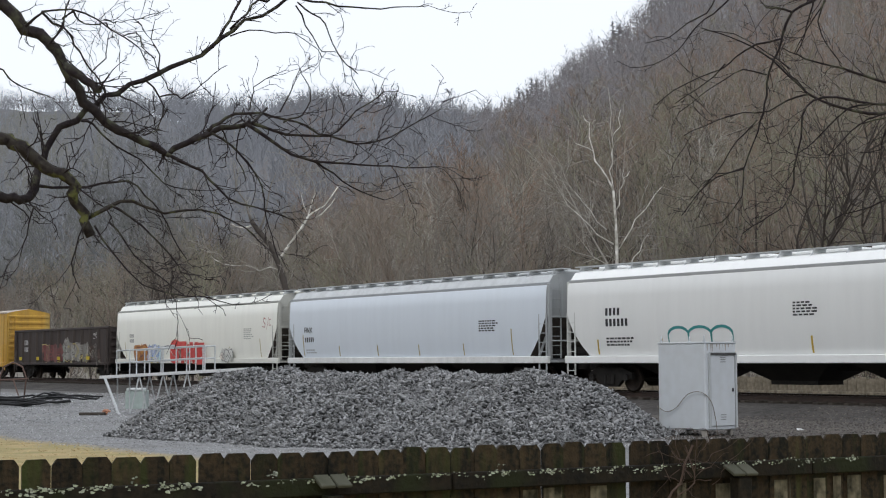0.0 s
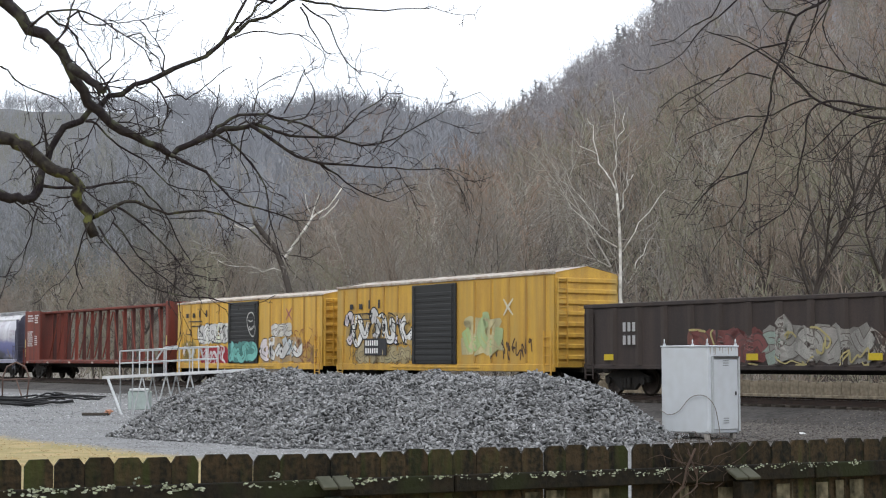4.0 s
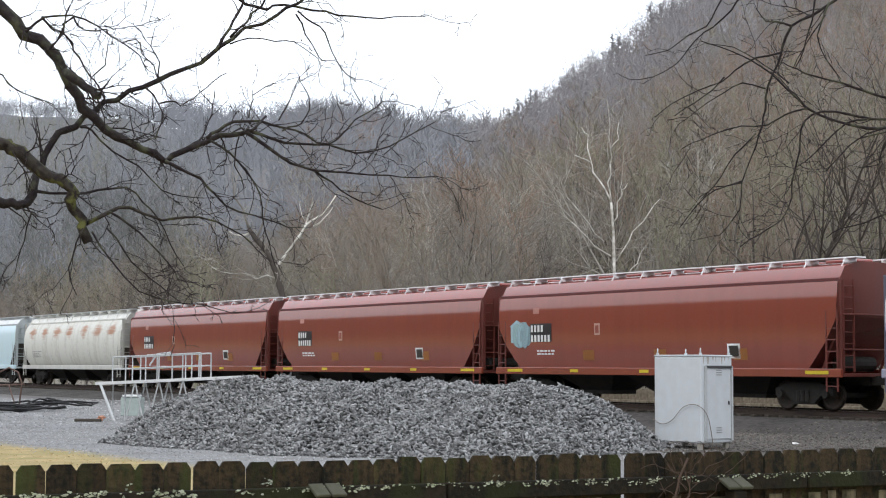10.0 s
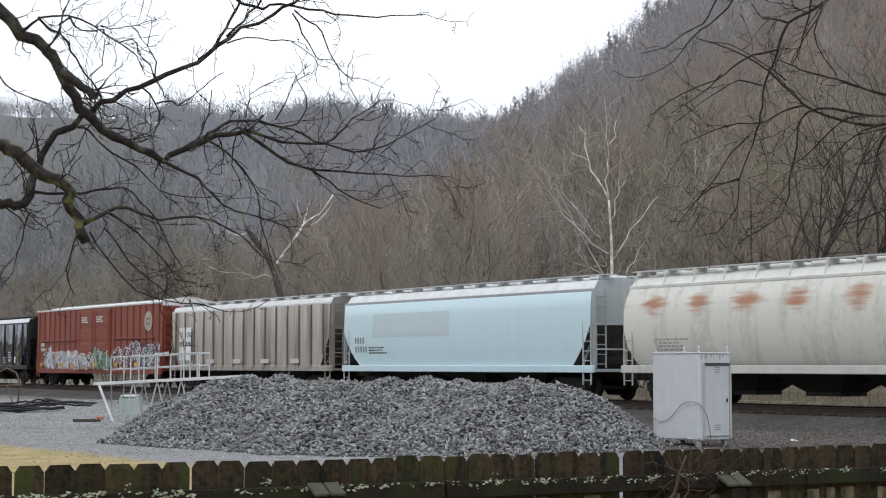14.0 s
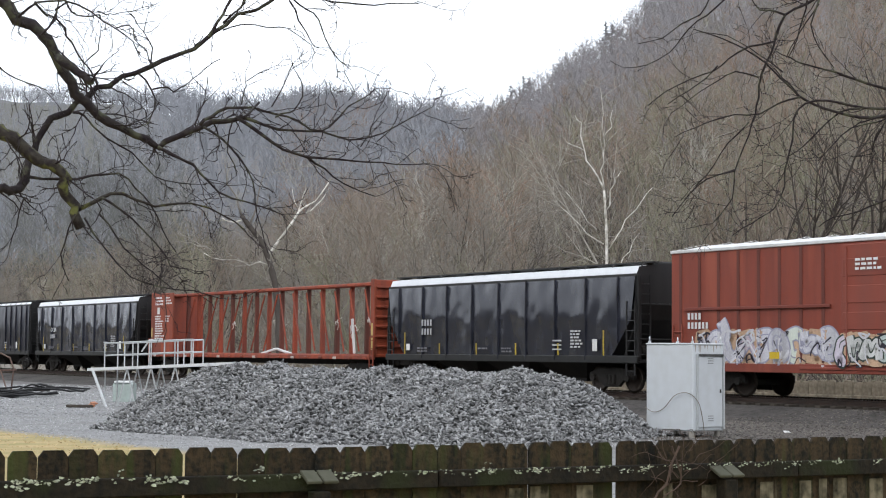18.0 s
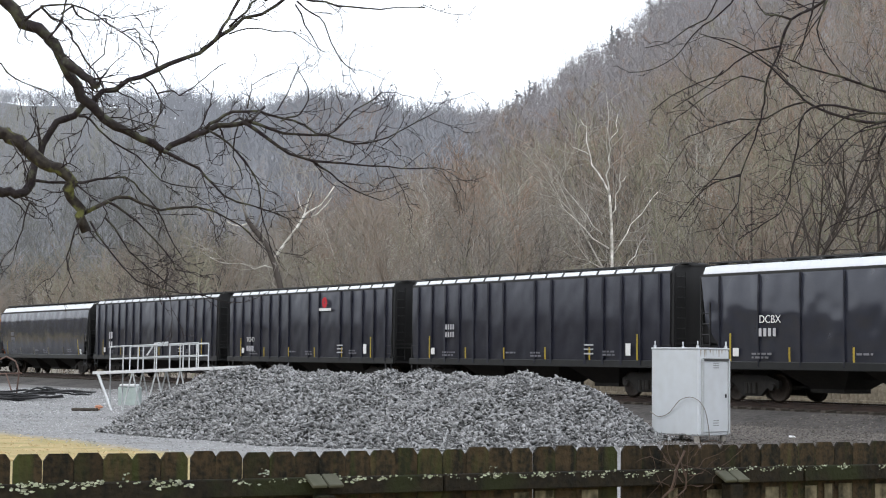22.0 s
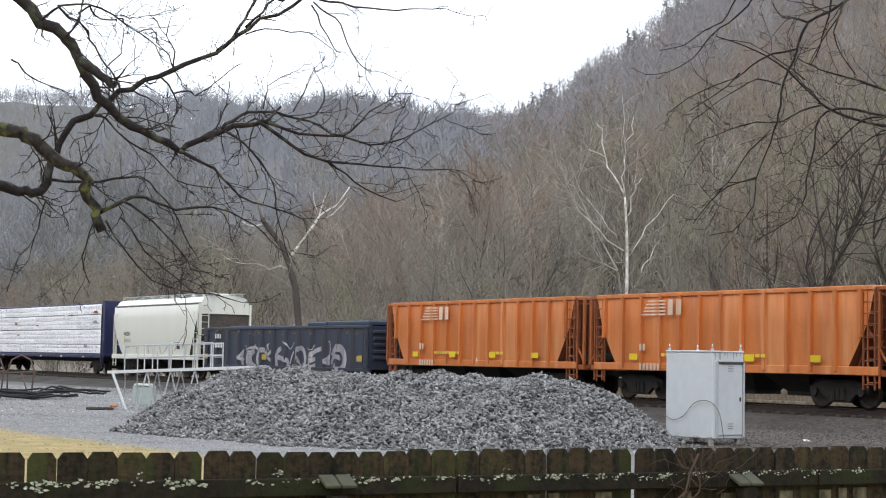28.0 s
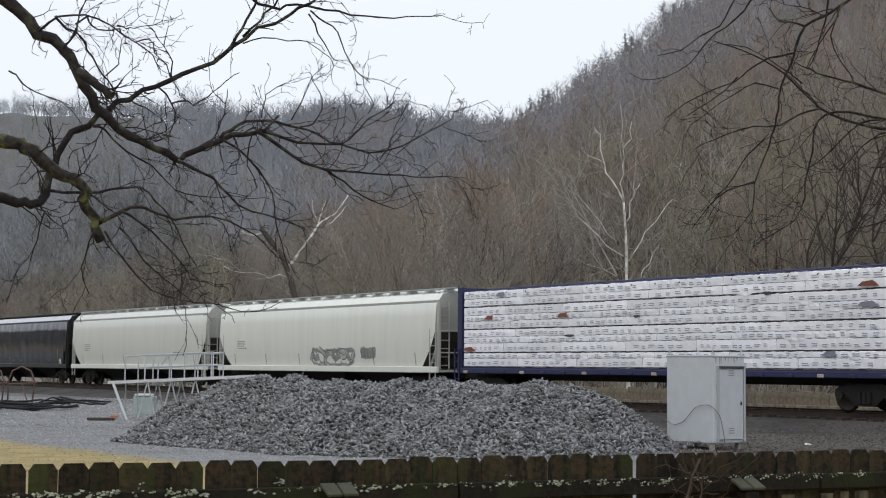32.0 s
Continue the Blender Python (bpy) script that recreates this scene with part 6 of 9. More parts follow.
a, b = -453.2, -469.0
L = length(a, b)
# post paint is lightened against the navy, as light on the ribs
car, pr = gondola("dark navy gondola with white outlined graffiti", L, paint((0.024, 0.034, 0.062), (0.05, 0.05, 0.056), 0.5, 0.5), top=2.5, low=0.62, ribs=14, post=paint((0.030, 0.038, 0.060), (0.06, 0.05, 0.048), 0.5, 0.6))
enter(car, a, b)
rim = [(1.60, 0), (1.60, 5)]
marks(car, -L / 2 + 1.5, 2.05, (4,), 0.22, LETTER_W, rim)
marks(car, -L / 2 + 1.5, 1.6, (6,), 0.22, LETTER_W, rim)
data_lines(car, -L / 2 + 1.5, 1.2, 2, 1.2, LETTER_G, rim)
posts = draped(1.482, 0.115, [-L / 2 + 0.3 + (L - 0.6) * i / 13 for i in range(14)], 0.14)
FADED = paint((0.44, 0.43, 0.44), (0.10, 0.10, 0.13), 0.6, 0.9)

def spray(w, *pts):
    """A faded sprayed stroke over the gondola's side, from its rear end."""
    g = Geo()
    stroke(g, [(-L / 2 + 0.45 + 0.975 * x, z - 0.08) for x, z in rounded(pts, 2)], w, posts, 0.012 + 0.002 * (int(pts[0][0] * 10) % 4))
    part("graffiti", g, FADED, car, "faded grey-white sprayed letter")


def ring(x, z, rx, rz, a0, a1, w):
    spray(w, *[(x + rx * math.cos(a0 + (a1 - a0) * i / 14), z + rz * math.sin(a0 + (a1 - a0) * i / 14)) for i in range(15)])


spray(0.07, (4.23, 1.57), (3.51, 1.17), (4.29, 1.12))
spray(0.11, (4.13, 1.50), (4.00, 1.21), (4.16, 0.83))
ring(5.30, 1.17, 0.80, 0.55, 0.9, 5.2, 0.06)
ring(5.63, 1.17, 0.70, 0.42, 1.9, 4.6, 0.15)
ring(6.30, 1.17, 0.60, 0.42, 1.2, 4.5, 0.12)
spray(0.08, (6.51, 1.50), (6.77, 1.32), (7.24, 1.59))
spray(0.08, (6.64, 1.28), (7.24, 1.06))
spray(0.11, (8.21, 1.66), (7.82, 1.55), (7.71, 1.21), (7.81, 0.71))
spray(0.11, (7.58, 1.32), (8.32, 1.19), (8.99, 1.12), (8.85, 0.71))
spray(0.05, (9.12, 0.94), (9.28, 1.28), (9.50, 1.53))
ring(10.17, 1.17, 0.46, 0.53, -0.2, 6.1, 0.11)
spray(0.06, (9.73, 1.63), (10.06, 0.98), (10.46, 0.66))
spray(0.10, (12.21, 1.66), (11.67, 1.59), (11.20, 1.40))
spray(0.13, (11.24, 1.40), (11.08, 0.98), (11.16, 0.62))
spray(0.10, (11.13, 1.12), (11.60, 1.21))
spray(0.09, (11.20, 0.83), (11.60, 0.94))
spray(0.10, (12.95, 1.32), (12.41, 1.09), (12.95, 1.04))
spray(0.05, (12.14, 0.62), (12.61, 0.58), (12.95, 0.74))
ring(13.75, 1.21, 0.56, 0.50, -2.6, 2.9, 0.17)
ring(13.55, 1.06, 0.38, 0.30, 0.4, 3.4, 0.09)
for x in (-L / 2 + 0.25, -L / 2 + 6.7, L / 2 - 0.9):
    decal(car, x, x + 0.45, 1.05, 1.3, plain((0.42, 0.30, 0.07)), rim, "reflector")
scribble(car, -L / 2 + 4.0, L / 2 - 2.6, 0.75, 1.9, (0.55, 0.53, 0.54), posts, 191, 8, 0.025, "thin pale sprayed lines", 0.03, 0.5)
scribble(car, -L / 2 + 0.3, L / 2 - 0.3, 2.2, 2.45, (0.16, 0.10, 0.07), posts, 192, 24, 0.02, "rust-brown scrapes under the top edge", 0.008, 0.3)
load = tagged(new("steel_cover"), "dark blue steel covers lying on the gondola", "cargo cover", "freight train")
for i, (x0, x1, z) in enumerate(((-5.8, -1.0, 0.08), (2.3, 4.1, 0.2), (4.2, 7.8, 0.22))):
    part("cover_sheet", Geo().cbox(x0, x1, -1.3, 1.3, 2.58, 2.58 + z, 0.05), paint((0.03, 0.05, 0.10), None, 0.5), load)
enter(load, a, b)

a, b = -469.8, -480.6
L = length(a, b)
car, pr = hopper("short white covered hopper car with a rounded roof", L, paint((0.76, 0.76, 0.69), None, 0.33, 0.1, True, 0.0, 0.5), rail_mat=plain((0.12, 0.12, 0.12)), dark_end=paint((0.66, 0.66, 0.59), None, 0.4, 0.2), slope=SHADE_GRIME, bays=2, zmid=3.35, cut=0.42, eave=3.85, top=4.3)
enter(car, a, b)
lettering(car, "WSOX", -L / 2 + 1.5, 2.22, 0.32, LETTER_K, -width_at(pr, 2.3) - 0.012)
marks(car, -L / 2 + 1.55, 1.85, (6,), 0.2, plain((0.42, 0.42, 0.40)), pr)
data_lines(car, -L / 2 + 1.6, 1.65, 2, 0.8, plain((0.5, 0.5, 0.46)), pr)
data_lines(car, L / 2 - 2.0, 1.75, 3, 0.7, plain((0.5, 0.5, 0.46)), pr)
# dark plate that paints the shade of a recess onto the end wall
part("end_recess", Geo().box(L / 2 + 0.004, L / 2 + 0.03, -1.35, 1.35, 2.2, 3.25), SHADE_GRIME, car)
for i in range(6):
    x = -L / 2 + 1.6 + (L - 3.2) * i / 5
    decal(car, x, x + 0.07, 1.25, 2.2 if i in (0, 5) else 1.7, plain((0.50, 0.43, 0.22)), pr, "safety_stripe")
decal(car, L / 2 - 2.6, L / 2 - 2.2, 1.5, 1.75, LETTER_K, pr, "placard")

a, b = -482.3, -503.5
L = length(a, b)
car, pr = centerbeam("dark blue centerbeam flatcar carrying wrapped lumber", L, paint((0.022, 0.026, 0.085), None, 0.5, 0.3), panel=False, plain_ends=True, stripes=False)
enter(car, a, b)
stack = tagged(new("lumber_load"), "bundles of lumber wrapped in crinkled white plastic, torn in places", "lumber", "freight train")
WRAP = surface("crinkled_white_wrap", (0.96, 0.96, 0.99), (0.85, 0.86, 0.93), 0.25, 0, 7, 2.0, 0.35, False, 0.5, depth=0.02, spec=0.5)
PRINT = plain((0.30, 0.31, 0.38))
rr = random.Random(8)
rows_n, cols_n = 10, 6
LAYERS = (0, 0.11, 0.19, 0.31, 0.39, 0.50, 0.60, 0.68, 0.80, 0.90, 1.0)
for i in range(cols_n):
    for j in range(rows_n):
        shift = 0.9 * math.sin(j * 2.4)
        x0 = -L / 2 + 0.45 + (L - 0.9) * i / cols_n + (shift if i else 0)
        x1 = -L / 2 + 0.45 + (L - 0.9) * (i + 1) / cols_n - 0.006 + (shift if i < cols_n - 1 else 0)
        z0, z1 = 1.22 + 2.85 * LAYERS[j], 1.22 + 2.85 * LAYERS[j + 1] - 0.012 - 0.035 * (j % 3 == 1)
        g = Geo()
        nx = 30
        rows = []
        for z, y in ((z0, -0.7), (z0, -1.40), (z0 + 0.01, -1.425), ((z0 + z1) / 2, -1.43), (z1 - 0.015, -1.425), (z1, -1.39), (z1, -0.7)):
            rows.append([(x0 + (x1 - x0) * k / nx, y - rr.uniform(0, 0.018), z + rr.uniform(-0.012, 0.012)) for k in range(nx + 1)])
        g.skin([r[::-1] for r in rows])
        bun = part("lumber_bundle", g, WRAP, stack)
        # printed marks on the wrap, blurred by its folds
        marks_on, xx = Geo(), x0 + rr.uniform(0.1, 0.5)
        while xx < x1 - 0.5:
            zz, wd = z0 + (z1 - z0) * 0.4 + rr.uniform(-0.025, 0.025), rr.uniform(0.15, 0.36)
            for dz in (0.035, -0.03):
                marks_on.box(xx, xx + wd * rr.uniform(0.6, 1), -1.458, -1.452, zz + dz - 0.010, zz + dz + 0.010)
            xx += wd + rr.uniform(0.06, 0.22)
        part("printed_mark", marks_on, PRINT, bun)["kind"] = "stuff"
        if rr.random() < 0.1:
            xx = rr.uniform(x0, x1 - 0.8)
            part("torn_flap", Geo().add([(xx, -1.5, z0 + 0.05), (xx + rr.uniform(0.5, 1.0), -1.5, z0 + 0.03), (xx + 0.6, -1.52, z0 + 0.2), (xx + 0.2, -1.52, z0 + 0.17)], [(0, 1, 2, 3)]),
                 plain(rr.choice(((0.32, 0.33, 0.40), (0.08, 0.07, 0.08), (0.25, 0.10, 0.07)))), bun)
for i in range(12):
    # loose folds that hang over the joints
    xx, j = rr.uniform(-L / 2 + 0.8, L / 2 - 1.6), rr.randrange(1, rows_n)
    zz, wd = 1.22 + 2.85 * LAYERS[j], rr.uniform(0.3, 1.1)
    part("wrap_fold", Geo().skin([[(xx + wd * k / 6, -1.46 - 0.02 * rr.random(), zz + d * (0.06 * math.sin(k * 0.52) + 0.02 * rr.random())) for k in range(7)] for d in (0.4, -1.0)]), rr.choice((plain((0.07, 0.065, 0.08)), WRAP, WRAP)), stack)
# dark box behind the bundles, so the gaps read as shade
part("bundle_core", Geo().box(-L / 2 + 0.5, L / 2 - 0.5, -1.3, -0.5, 1.22, 4.05), plain((0.09, 0.08, 0.08)), stack)
for i in range(18):
    x = -L / 2 + 0.8 + (L - 1.6) * i / 17
    part("tie_down", Geo().path([(x, -0.3, 4.18), (x + 0.05, -1.3, 4.08), (x + 0.05, -1.47, 3.95)], 0.02, 5), plain((0.06, 0.06, 0.12)), stack)
enter(stack, a, b)

for k, (a, b) in enumerate(((-504.9, -523.8), (-525.4, -543.5), (-544.6, -562.0))):
    L = length(a, b)
    if k == 2:
        black_hopper("black smooth covered hopper car at the tail", a, b, 0, kind="bulged", eave=3.82, top=4.25, zmid=2.4)
        continue
    car, pr = hopper("cream-white covered hopper car" + (" with black outline graffiti" if k == 0 else " following another"), L, paint((0.76, 0.77, 0.70), None, 0.35, 0.15, True, 0.0, 0.5), rail_mat=plain((0.36, 0.37, 0.34)), dark_end=paint((0.45, 0.45, 0.41)), slope=SHADE_GRIME)
    enter(car, a, b)
    data_lines(car, -L / 2 + 2.0, 2.3, 4, 0.9, plain((0.35, 0.35, 0.35)), pr)
    yellow_ticks(car, L, pr, 6, plain((0.45, 0.42, 0.3)), 0.5)
    if k == 0:
        graffiti(car, -0.4, 3.4, 1.15, 2.0, (0.5, 0.51, 0.47), (0.03, 0.03, 0.04), pr, 95, 4, "black outline graffiti", 0.07)
        graffiti(car, 4.0, 5.2, 1.5, 2.0, (0.5, 0.51, 0.47), (0.15, 0.15, 0.16), pr, 96, 3, "small grey tag", 0.03)

# ---- track ----
def along(s, p, z=0.0):
    return N * p + U * s + Vector((0, 0, z))


g = Geo()
sect = [(TRACK - 5.2, -0.05), (TRACK - 3.6, 0.08), (TRACK - 2.3, 0.30), (TRACK + 2.3, 0.30), (TRACK + 3.8, -0.6), (TRACK + 5.0, -1.3)]
g.skin([[along(s, p, z) for p, z in sect] for s in range(-760, 561, 20)])
BALLAST = surface("track_ballast", (0.08, 0.073, 0.068), (0.035, 0.032, 0.03), 0.95, 0, 6, 0.5, 0.9, False, 1.0, depth=0.06)
tagged(part("trackbed", g, BALLAST), "dark grey crushed-stone bed under the railway track", "ballast", kind="structure")
for p in (TRACK - 0.75, TRACK + 0.75):
    prof = [(-0.075, 0), (-0.012, 0.03), (-0.012, 0.13), (-0.036, 0.14), (-0.036, 0.172), (0.036, 0.172), (0.036, 0.14), (0.012, 0.13), (0.012, 0.03), (0.075, 0)]
    g = Geo().skin([[along(s, p + a, RAIL_Z - 0.175 + h) for a, h in prof] for s in range(-760, 561, 40)])
    r = tagged(part("rail", g, RAIL_SIDE), "rusty steel rail with a polished head", "rail", "running rails", "structure")
    part("rail_head", Geo().skin([[along(s, p + a, RAIL_Z) for a in (-0.034, 0.034)] for s in range(-760, 561, 40)]), RAIL_TOP, r)
ties = Geo()
for i in range(170):
    s = -130 + i * 0.6
    m = Matrix.Translation(along(s, TRACK, 0)) @ Matrix.Rotation(radians(HEADING), 4, "Z")
    ties.cbox(-0.11, 0.11, -1.28, 1.28, 0.22, RAIL_Z - 0.175, 0.015, m)
tagged(part("railway_ties", ties, TIE), "dark creosoted wooden ties under the rails", "ties", kind="stuff")

# ---- heap of crushed stone ----
STONE = surface("crushed_limestone", (0.285, 0.287, 0.29), (0.13, 0.13, 0.13), 0.95, 0, 20, 1.2, 0.5, False, 0.8, island=True, depth=0.04, isle=(0.4, 1.6))
# near-black bed: shade painted into the gaps between the stones
STONE_SHADE = surface("stone_gap_shade", (0.055, 0.055, 0.055), (0.025, 0.025, 0.025), 0.95, 0, 14, 2.0, 0.7, False, 1.0, depth=0.05)
PILE_A, PILE_B = Vector((-4.6, 39.3, 0)), Vector((2.55, 36.2, 0))


# tipped cones: place along the ridge, set-off towards the track, height
CONES = ((-0.10, 0.1, 1.44), (0.0, 0.0, 1.46), (0.11, 0.1, 1.47), (0.25, 0.2, 1.39), (0.35, 0.1, 1.36), (0.48, 0.0, 1.42), (0.60, 0.1, 1.44), (0.70, 0.1, 1.40),
         (0.80, -0.2, 1.24), (0.91, 0.0, 1.42), (1.01, 0.1, 1.28), (1.07, 0.0, 1.14), (0.05, -0.75, 1.06), (0.30, -0.8, 1.04), (0.53, -0.85, 1.08), (0.76, -0.8, 0.99), (0.94, -0.7, 0.94))
PILE_D = PILE_B - PILE_A
PILE_N = Vector((-PILE_D.y, PILE_D.x, 0)).normalized()
PEAKS = [(PILE_A + PILE_D * t + PILE_N * off, top) for t, off, top in CONES] + [(Vector(q), top) for q, top in (((-5.6, 41.0, 0), 1.3), ((-6.6, 42.6, 0), 0.95), ((-7.5, 43.8, 0), 0.6))]


def heap(x, y):
    """Height of the stone heap: a long ridge of tipped cones."""
    p = Vector((x, y, 0))
    f = (PILE_A - p).dot(PILE_N)
    if f > 0:
        # the side towards the yard has run out to a gentler slope
        p = p + PILE_N * (f * (0.42 + 0.17 * max(0.0, min(1.0, (x + 6.5) / 3.0))))
        x, y = p.x, p.y
    t = max(0.0, min(1.0, (p - PILE_A).dot(PILE_D) / PILE_D.length_squared))
    q = PILE_A + PILE_D * t
    r = (p - q).length
    rough = 0.10 * noise.noise(Vector((x * 0.75, y * 0.3, 1))) + 0.07 * noise.noise(Vector((x * 0.9, y * 0.9, 3))) + 0.05 * noise.noise(Vector((x * 2.6, y * 2.6, 7)))
    left = max(0.0, min(1.0, (q.x - p.x) / max(r, 0.01))) if t == 0 else 0.0
    steep = 0.57 + 0.01 * left * left
    h = 1.25 - 0.04 * t - steep * math.sqrt(r * r + 0.05) + 0.2
    for c, top in PEAKS:
        d2 = (x - c.x) ** 2 + (y - c.y) ** 2
        if d2 < 7:
            h = max(h, top - 0.66 * (math.sqrt(d2 + 0.03) - 0.17))
    # the end away from the cabinet is one long face that runs back towards the platform
    face = 0.60 * ((x + 4.8) * 0.945 + (y - 31.8) * 0.326)
    return min(h + rough * min(1.0, 0.4 + r * 0.5), face + 0.6 * rough)


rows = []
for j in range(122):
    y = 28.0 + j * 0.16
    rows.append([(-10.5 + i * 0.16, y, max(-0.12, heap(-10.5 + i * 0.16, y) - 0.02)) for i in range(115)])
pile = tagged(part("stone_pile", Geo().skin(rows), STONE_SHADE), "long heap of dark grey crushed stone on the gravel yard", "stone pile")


def stone_mesh(k):
    r = random.Random(k)
    bm = bmesh.new()
    # a broken eight-faced lump
    ring = [bm.verts.new((math.cos(a) * r.uniform(0.9, 1.5), math.sin(a) * r.uniform(0.7, 1.2), r.uniform(-0.25, 0.25))) for a in (0.3, 1.9, 3.4, 4.9)]
    up, down = bm.verts.new((r.uniform(-0.5, 0.5), r.uniform(-0.4, 0.4), r.uniform(0.5, 0.8))), bm.verts.new((r.uniform(-0.5, 0.5), r.uniform(-0.4, 0.4), -r.uniform(0.5, 0.8)))
    for i in range(4):
        bm.faces.new((ring[i], ring[(i + 1) % 4], up))
        bm.faces.new((ring[(i + 1) % 4], ring[i], down))
    bm.verts.index_update()
    vs = np.array([v.co[:] for v in bm.verts])
    fs = np.array([[v.index for v in f.verts] for f in bm.faces])
    bm.free()
    return vs, fs


shapes = [stone_mesh(k) for k in range(12)]
vb, fb, off = [], [], 0
loose = random.Random(12)
count = 0
while count < 36000:
    x, y = loose.uniform(-10.4, 7.6), loose.uniform(28.2, 47)
    h = heap(x, y)
    if h < -0.05 or (x > -4.6 and across(x - PILE_A.x, y - PILE_A.y) > 2.0 + 0.72 * (x - PILE_A.x)):
        continue
    vs, fs = shapes[count % 12]
    vs = vs * (1.25, 0.74, 0.6)
    k = loose.uniform(0.033, 0.062) * (1.35 if loose.random() < 0.1 else 1)
    R = np.array(Euler((loose.gauss(0.3, 0.5), loose.gauss(0, 0.5), loose.uniform(0, 6))).to_matrix())
    vb.append(vs @ R.T * k + np.array([x, y, max(h, 0.0) + loose.uniform(-0.01, 0.055)]))
    fb.append(fs + off)
    off += len(vs)
    count += 1
part("loose_stones", soup("loose_stones", np.concatenate(vb), np.concatenate(fb), [STONE]), None, pile)["kind"] = "stuff"

def strew(name, label, n, mat, box, ok, lift, size, seed):
    """Loose stones over a stretch of ground."""
    r = random.Random(seed)
    vb, fb, off, k = [], [], 0, 0
    while k < n:
        x, y = r.uniform(box[0], box[1]), r.uniform(box[2], box[3])
        if not ok(x, y, r):
            continue
        vs, fs = shapes[k % 12]
        R = np.array(Euler((r.uniform(-0.4, 0.4), r.uniform(-0.4, 0.4), r.uniform(0, 6))).to_matrix())
        vb.append(vs @ R.T * r.uniform(*size) + np.array([x, y, lift(x, y)]))
        fb.append(fs + off)
        off += len(vs)
        k += 1
    return tagged(new(name, soup(name, np.concatenate(vb), np.concatenate(fb), [mat])), label, "gravel", kind="stuff")


GRAVEL = surface("pale_gravel", (0.42, 0.422, 0.428), (0.21, 0.21, 0.211), 0.95, 0, 16, 0.25, 0.9, False, 0.6, island=True, depth=0.03, isle=(0.7, 1.35))
DULL = surface("dull_brown_gravel", (0.155, 0.139, 0.126), (0.07, 0.064, 0.058), 0.95, 0, 16, 0.25, 0.9, False, 0.6, island=True, depth=0.03)
on_yard = lambda x, y: abs(x / y) < 0.30 and heap(x, y) < 0.05
bed = lambda x, y: float(np.interp(across(x, y), [q[0] for q in sect], [q[1] for q in sect]))
strew("pale_gravel", "loose pale grey gravel strewn over the yard", 7000, GRAVEL, (-15, 5.5, 29.5, 46),
      lambda x, y, r: on_yard(x, y) and 1.47 * x + y > 21.8 + r.gauss(0, 0.8) and across(x, y) < TRACK - 5, lambda x, y: 0.003, (0.012, 0.026), 13)
strew("grey_gravel", "trodden grey gravel between the platform and the track", 6000, GRAVEL, (-24, 0, 44, 84),
      lambda x, y, r: abs(x / y) < 0.30 and heap(x, y) < 0.05 and across(x, y) < TRACK - 2.6, lambda x, y: max(0.0, bed(x, y)) + 0.006, (0.02, 0.05), 15)
strew("dull_gravel", "dull brown-grey gravel beside the track", 6500, DULL, (4.5, 16, 31, 46),
      lambda x, y, r: on_yard(x, y) and across(x, y) < TRACK - 1.4, lambda x, y: max(0.0, bed(x, y)) + 0.006, (0.014, 0.036), 14)

# tufts of winter grass
gr, blades = random.Random(41), []
for i in range(1300):
    x, y = gr.uniform(-11.5, -3), gr.uniform(26, 37)
    if 1.47 * x + y > 21.7 + gr.gauss(0, 0.5):
        continue
    h = gr.uniform(0.012, 0.034)
    blades.append((x, y, 0, x + gr.gauss(0, 0.04), y + gr.gauss(0, 0.03), h, 0.010, 0.002))
v, q = ribbons(np.array(blades))
STRAW = surface("winter_grass", (0.60, 0.47, 0.26), (0.48, 0.38, 0.21), 0.9, 0, 3, 0.8, 0.9, False, 0.0, island=True, isle=(0.8, 1.15))
tagged(new("winter_grass", soup("winter_grass", v, q, [STRAW])), "straw-coloured winter grass at the edge of the gravel", "grass", kind="stuff")

# ---- wooden picket fence ----
WOOD = surface("mossy_weathered_wood", (0.043, 0.029, 0.014), (0.006, 0.006, 0.0035), 0.9, 0, 34, 9.0, 1.0, True, 0.9, depth=0.012, vary=0.4, third=(0.030, 0.036, 0.009), shift=True)
RAIL_WOOD = surface("dark_damp_wood", (0.020, 0.015, 0.008), (0.004, 0.004, 0.0025), 0.9, 0, 30, 7.0, 0.9, False, 0.9, depth=0.012, vary=0.25, third=(0.017, 0.021, 0.006))
BARE_WOOD = surface("bare_weathered_wood", (0.17, 0.15, 0.10), (0.02, 0.019, 0.010), 0.9, 0, 16, 9.0, 1.0, True, 0.8, depth=0.01, shift=True)
MOSS = surface("lichen", (0.40, 0.43, 0.35), (0.16, 0.20, 0.10), 0.95, 0, 60, 12, 0.7, False, 0.8, island=True)
CAPWOOD = surface("grey_wood", (0.085, 0.085, 0.062), (0.045, 0.048, 0.03), 0.9, 0, 14, 4, 0.6)
FD = Vector((2, 1, 0)).normalized()
FN = Vector((-1, 2, 0)).normalized()
F0 = Vector((0, 8.66, 0.018))
FTURN = math.degrees(math.atan2(FD.y, FD.x))
fence = tagged(new("picket_fence"), "weathered dark brown dog-eared picket fence with moss and lichen", "fence")


def picket_shape(g):
    w, h, c, t = 0.0702, 1.83, 0.032, 0.009
    out = [(-w, 0), (w, 0), (w, h - c), (w - c * 0.75, h), (-w + c * 0.75, h), (-w, h - c)]
    g.add([(x, -t, z) for x, z in out] + [(x, t, z) for x, z in out],
          [(0, 1, 2, 3, 4, 5), (11, 10, 9, 8, 7, 6)] + [(i, i + 6, (i + 1) % 6 + 6, (i + 1) % 6) for i in range(6)])


fr = random.Random(2)


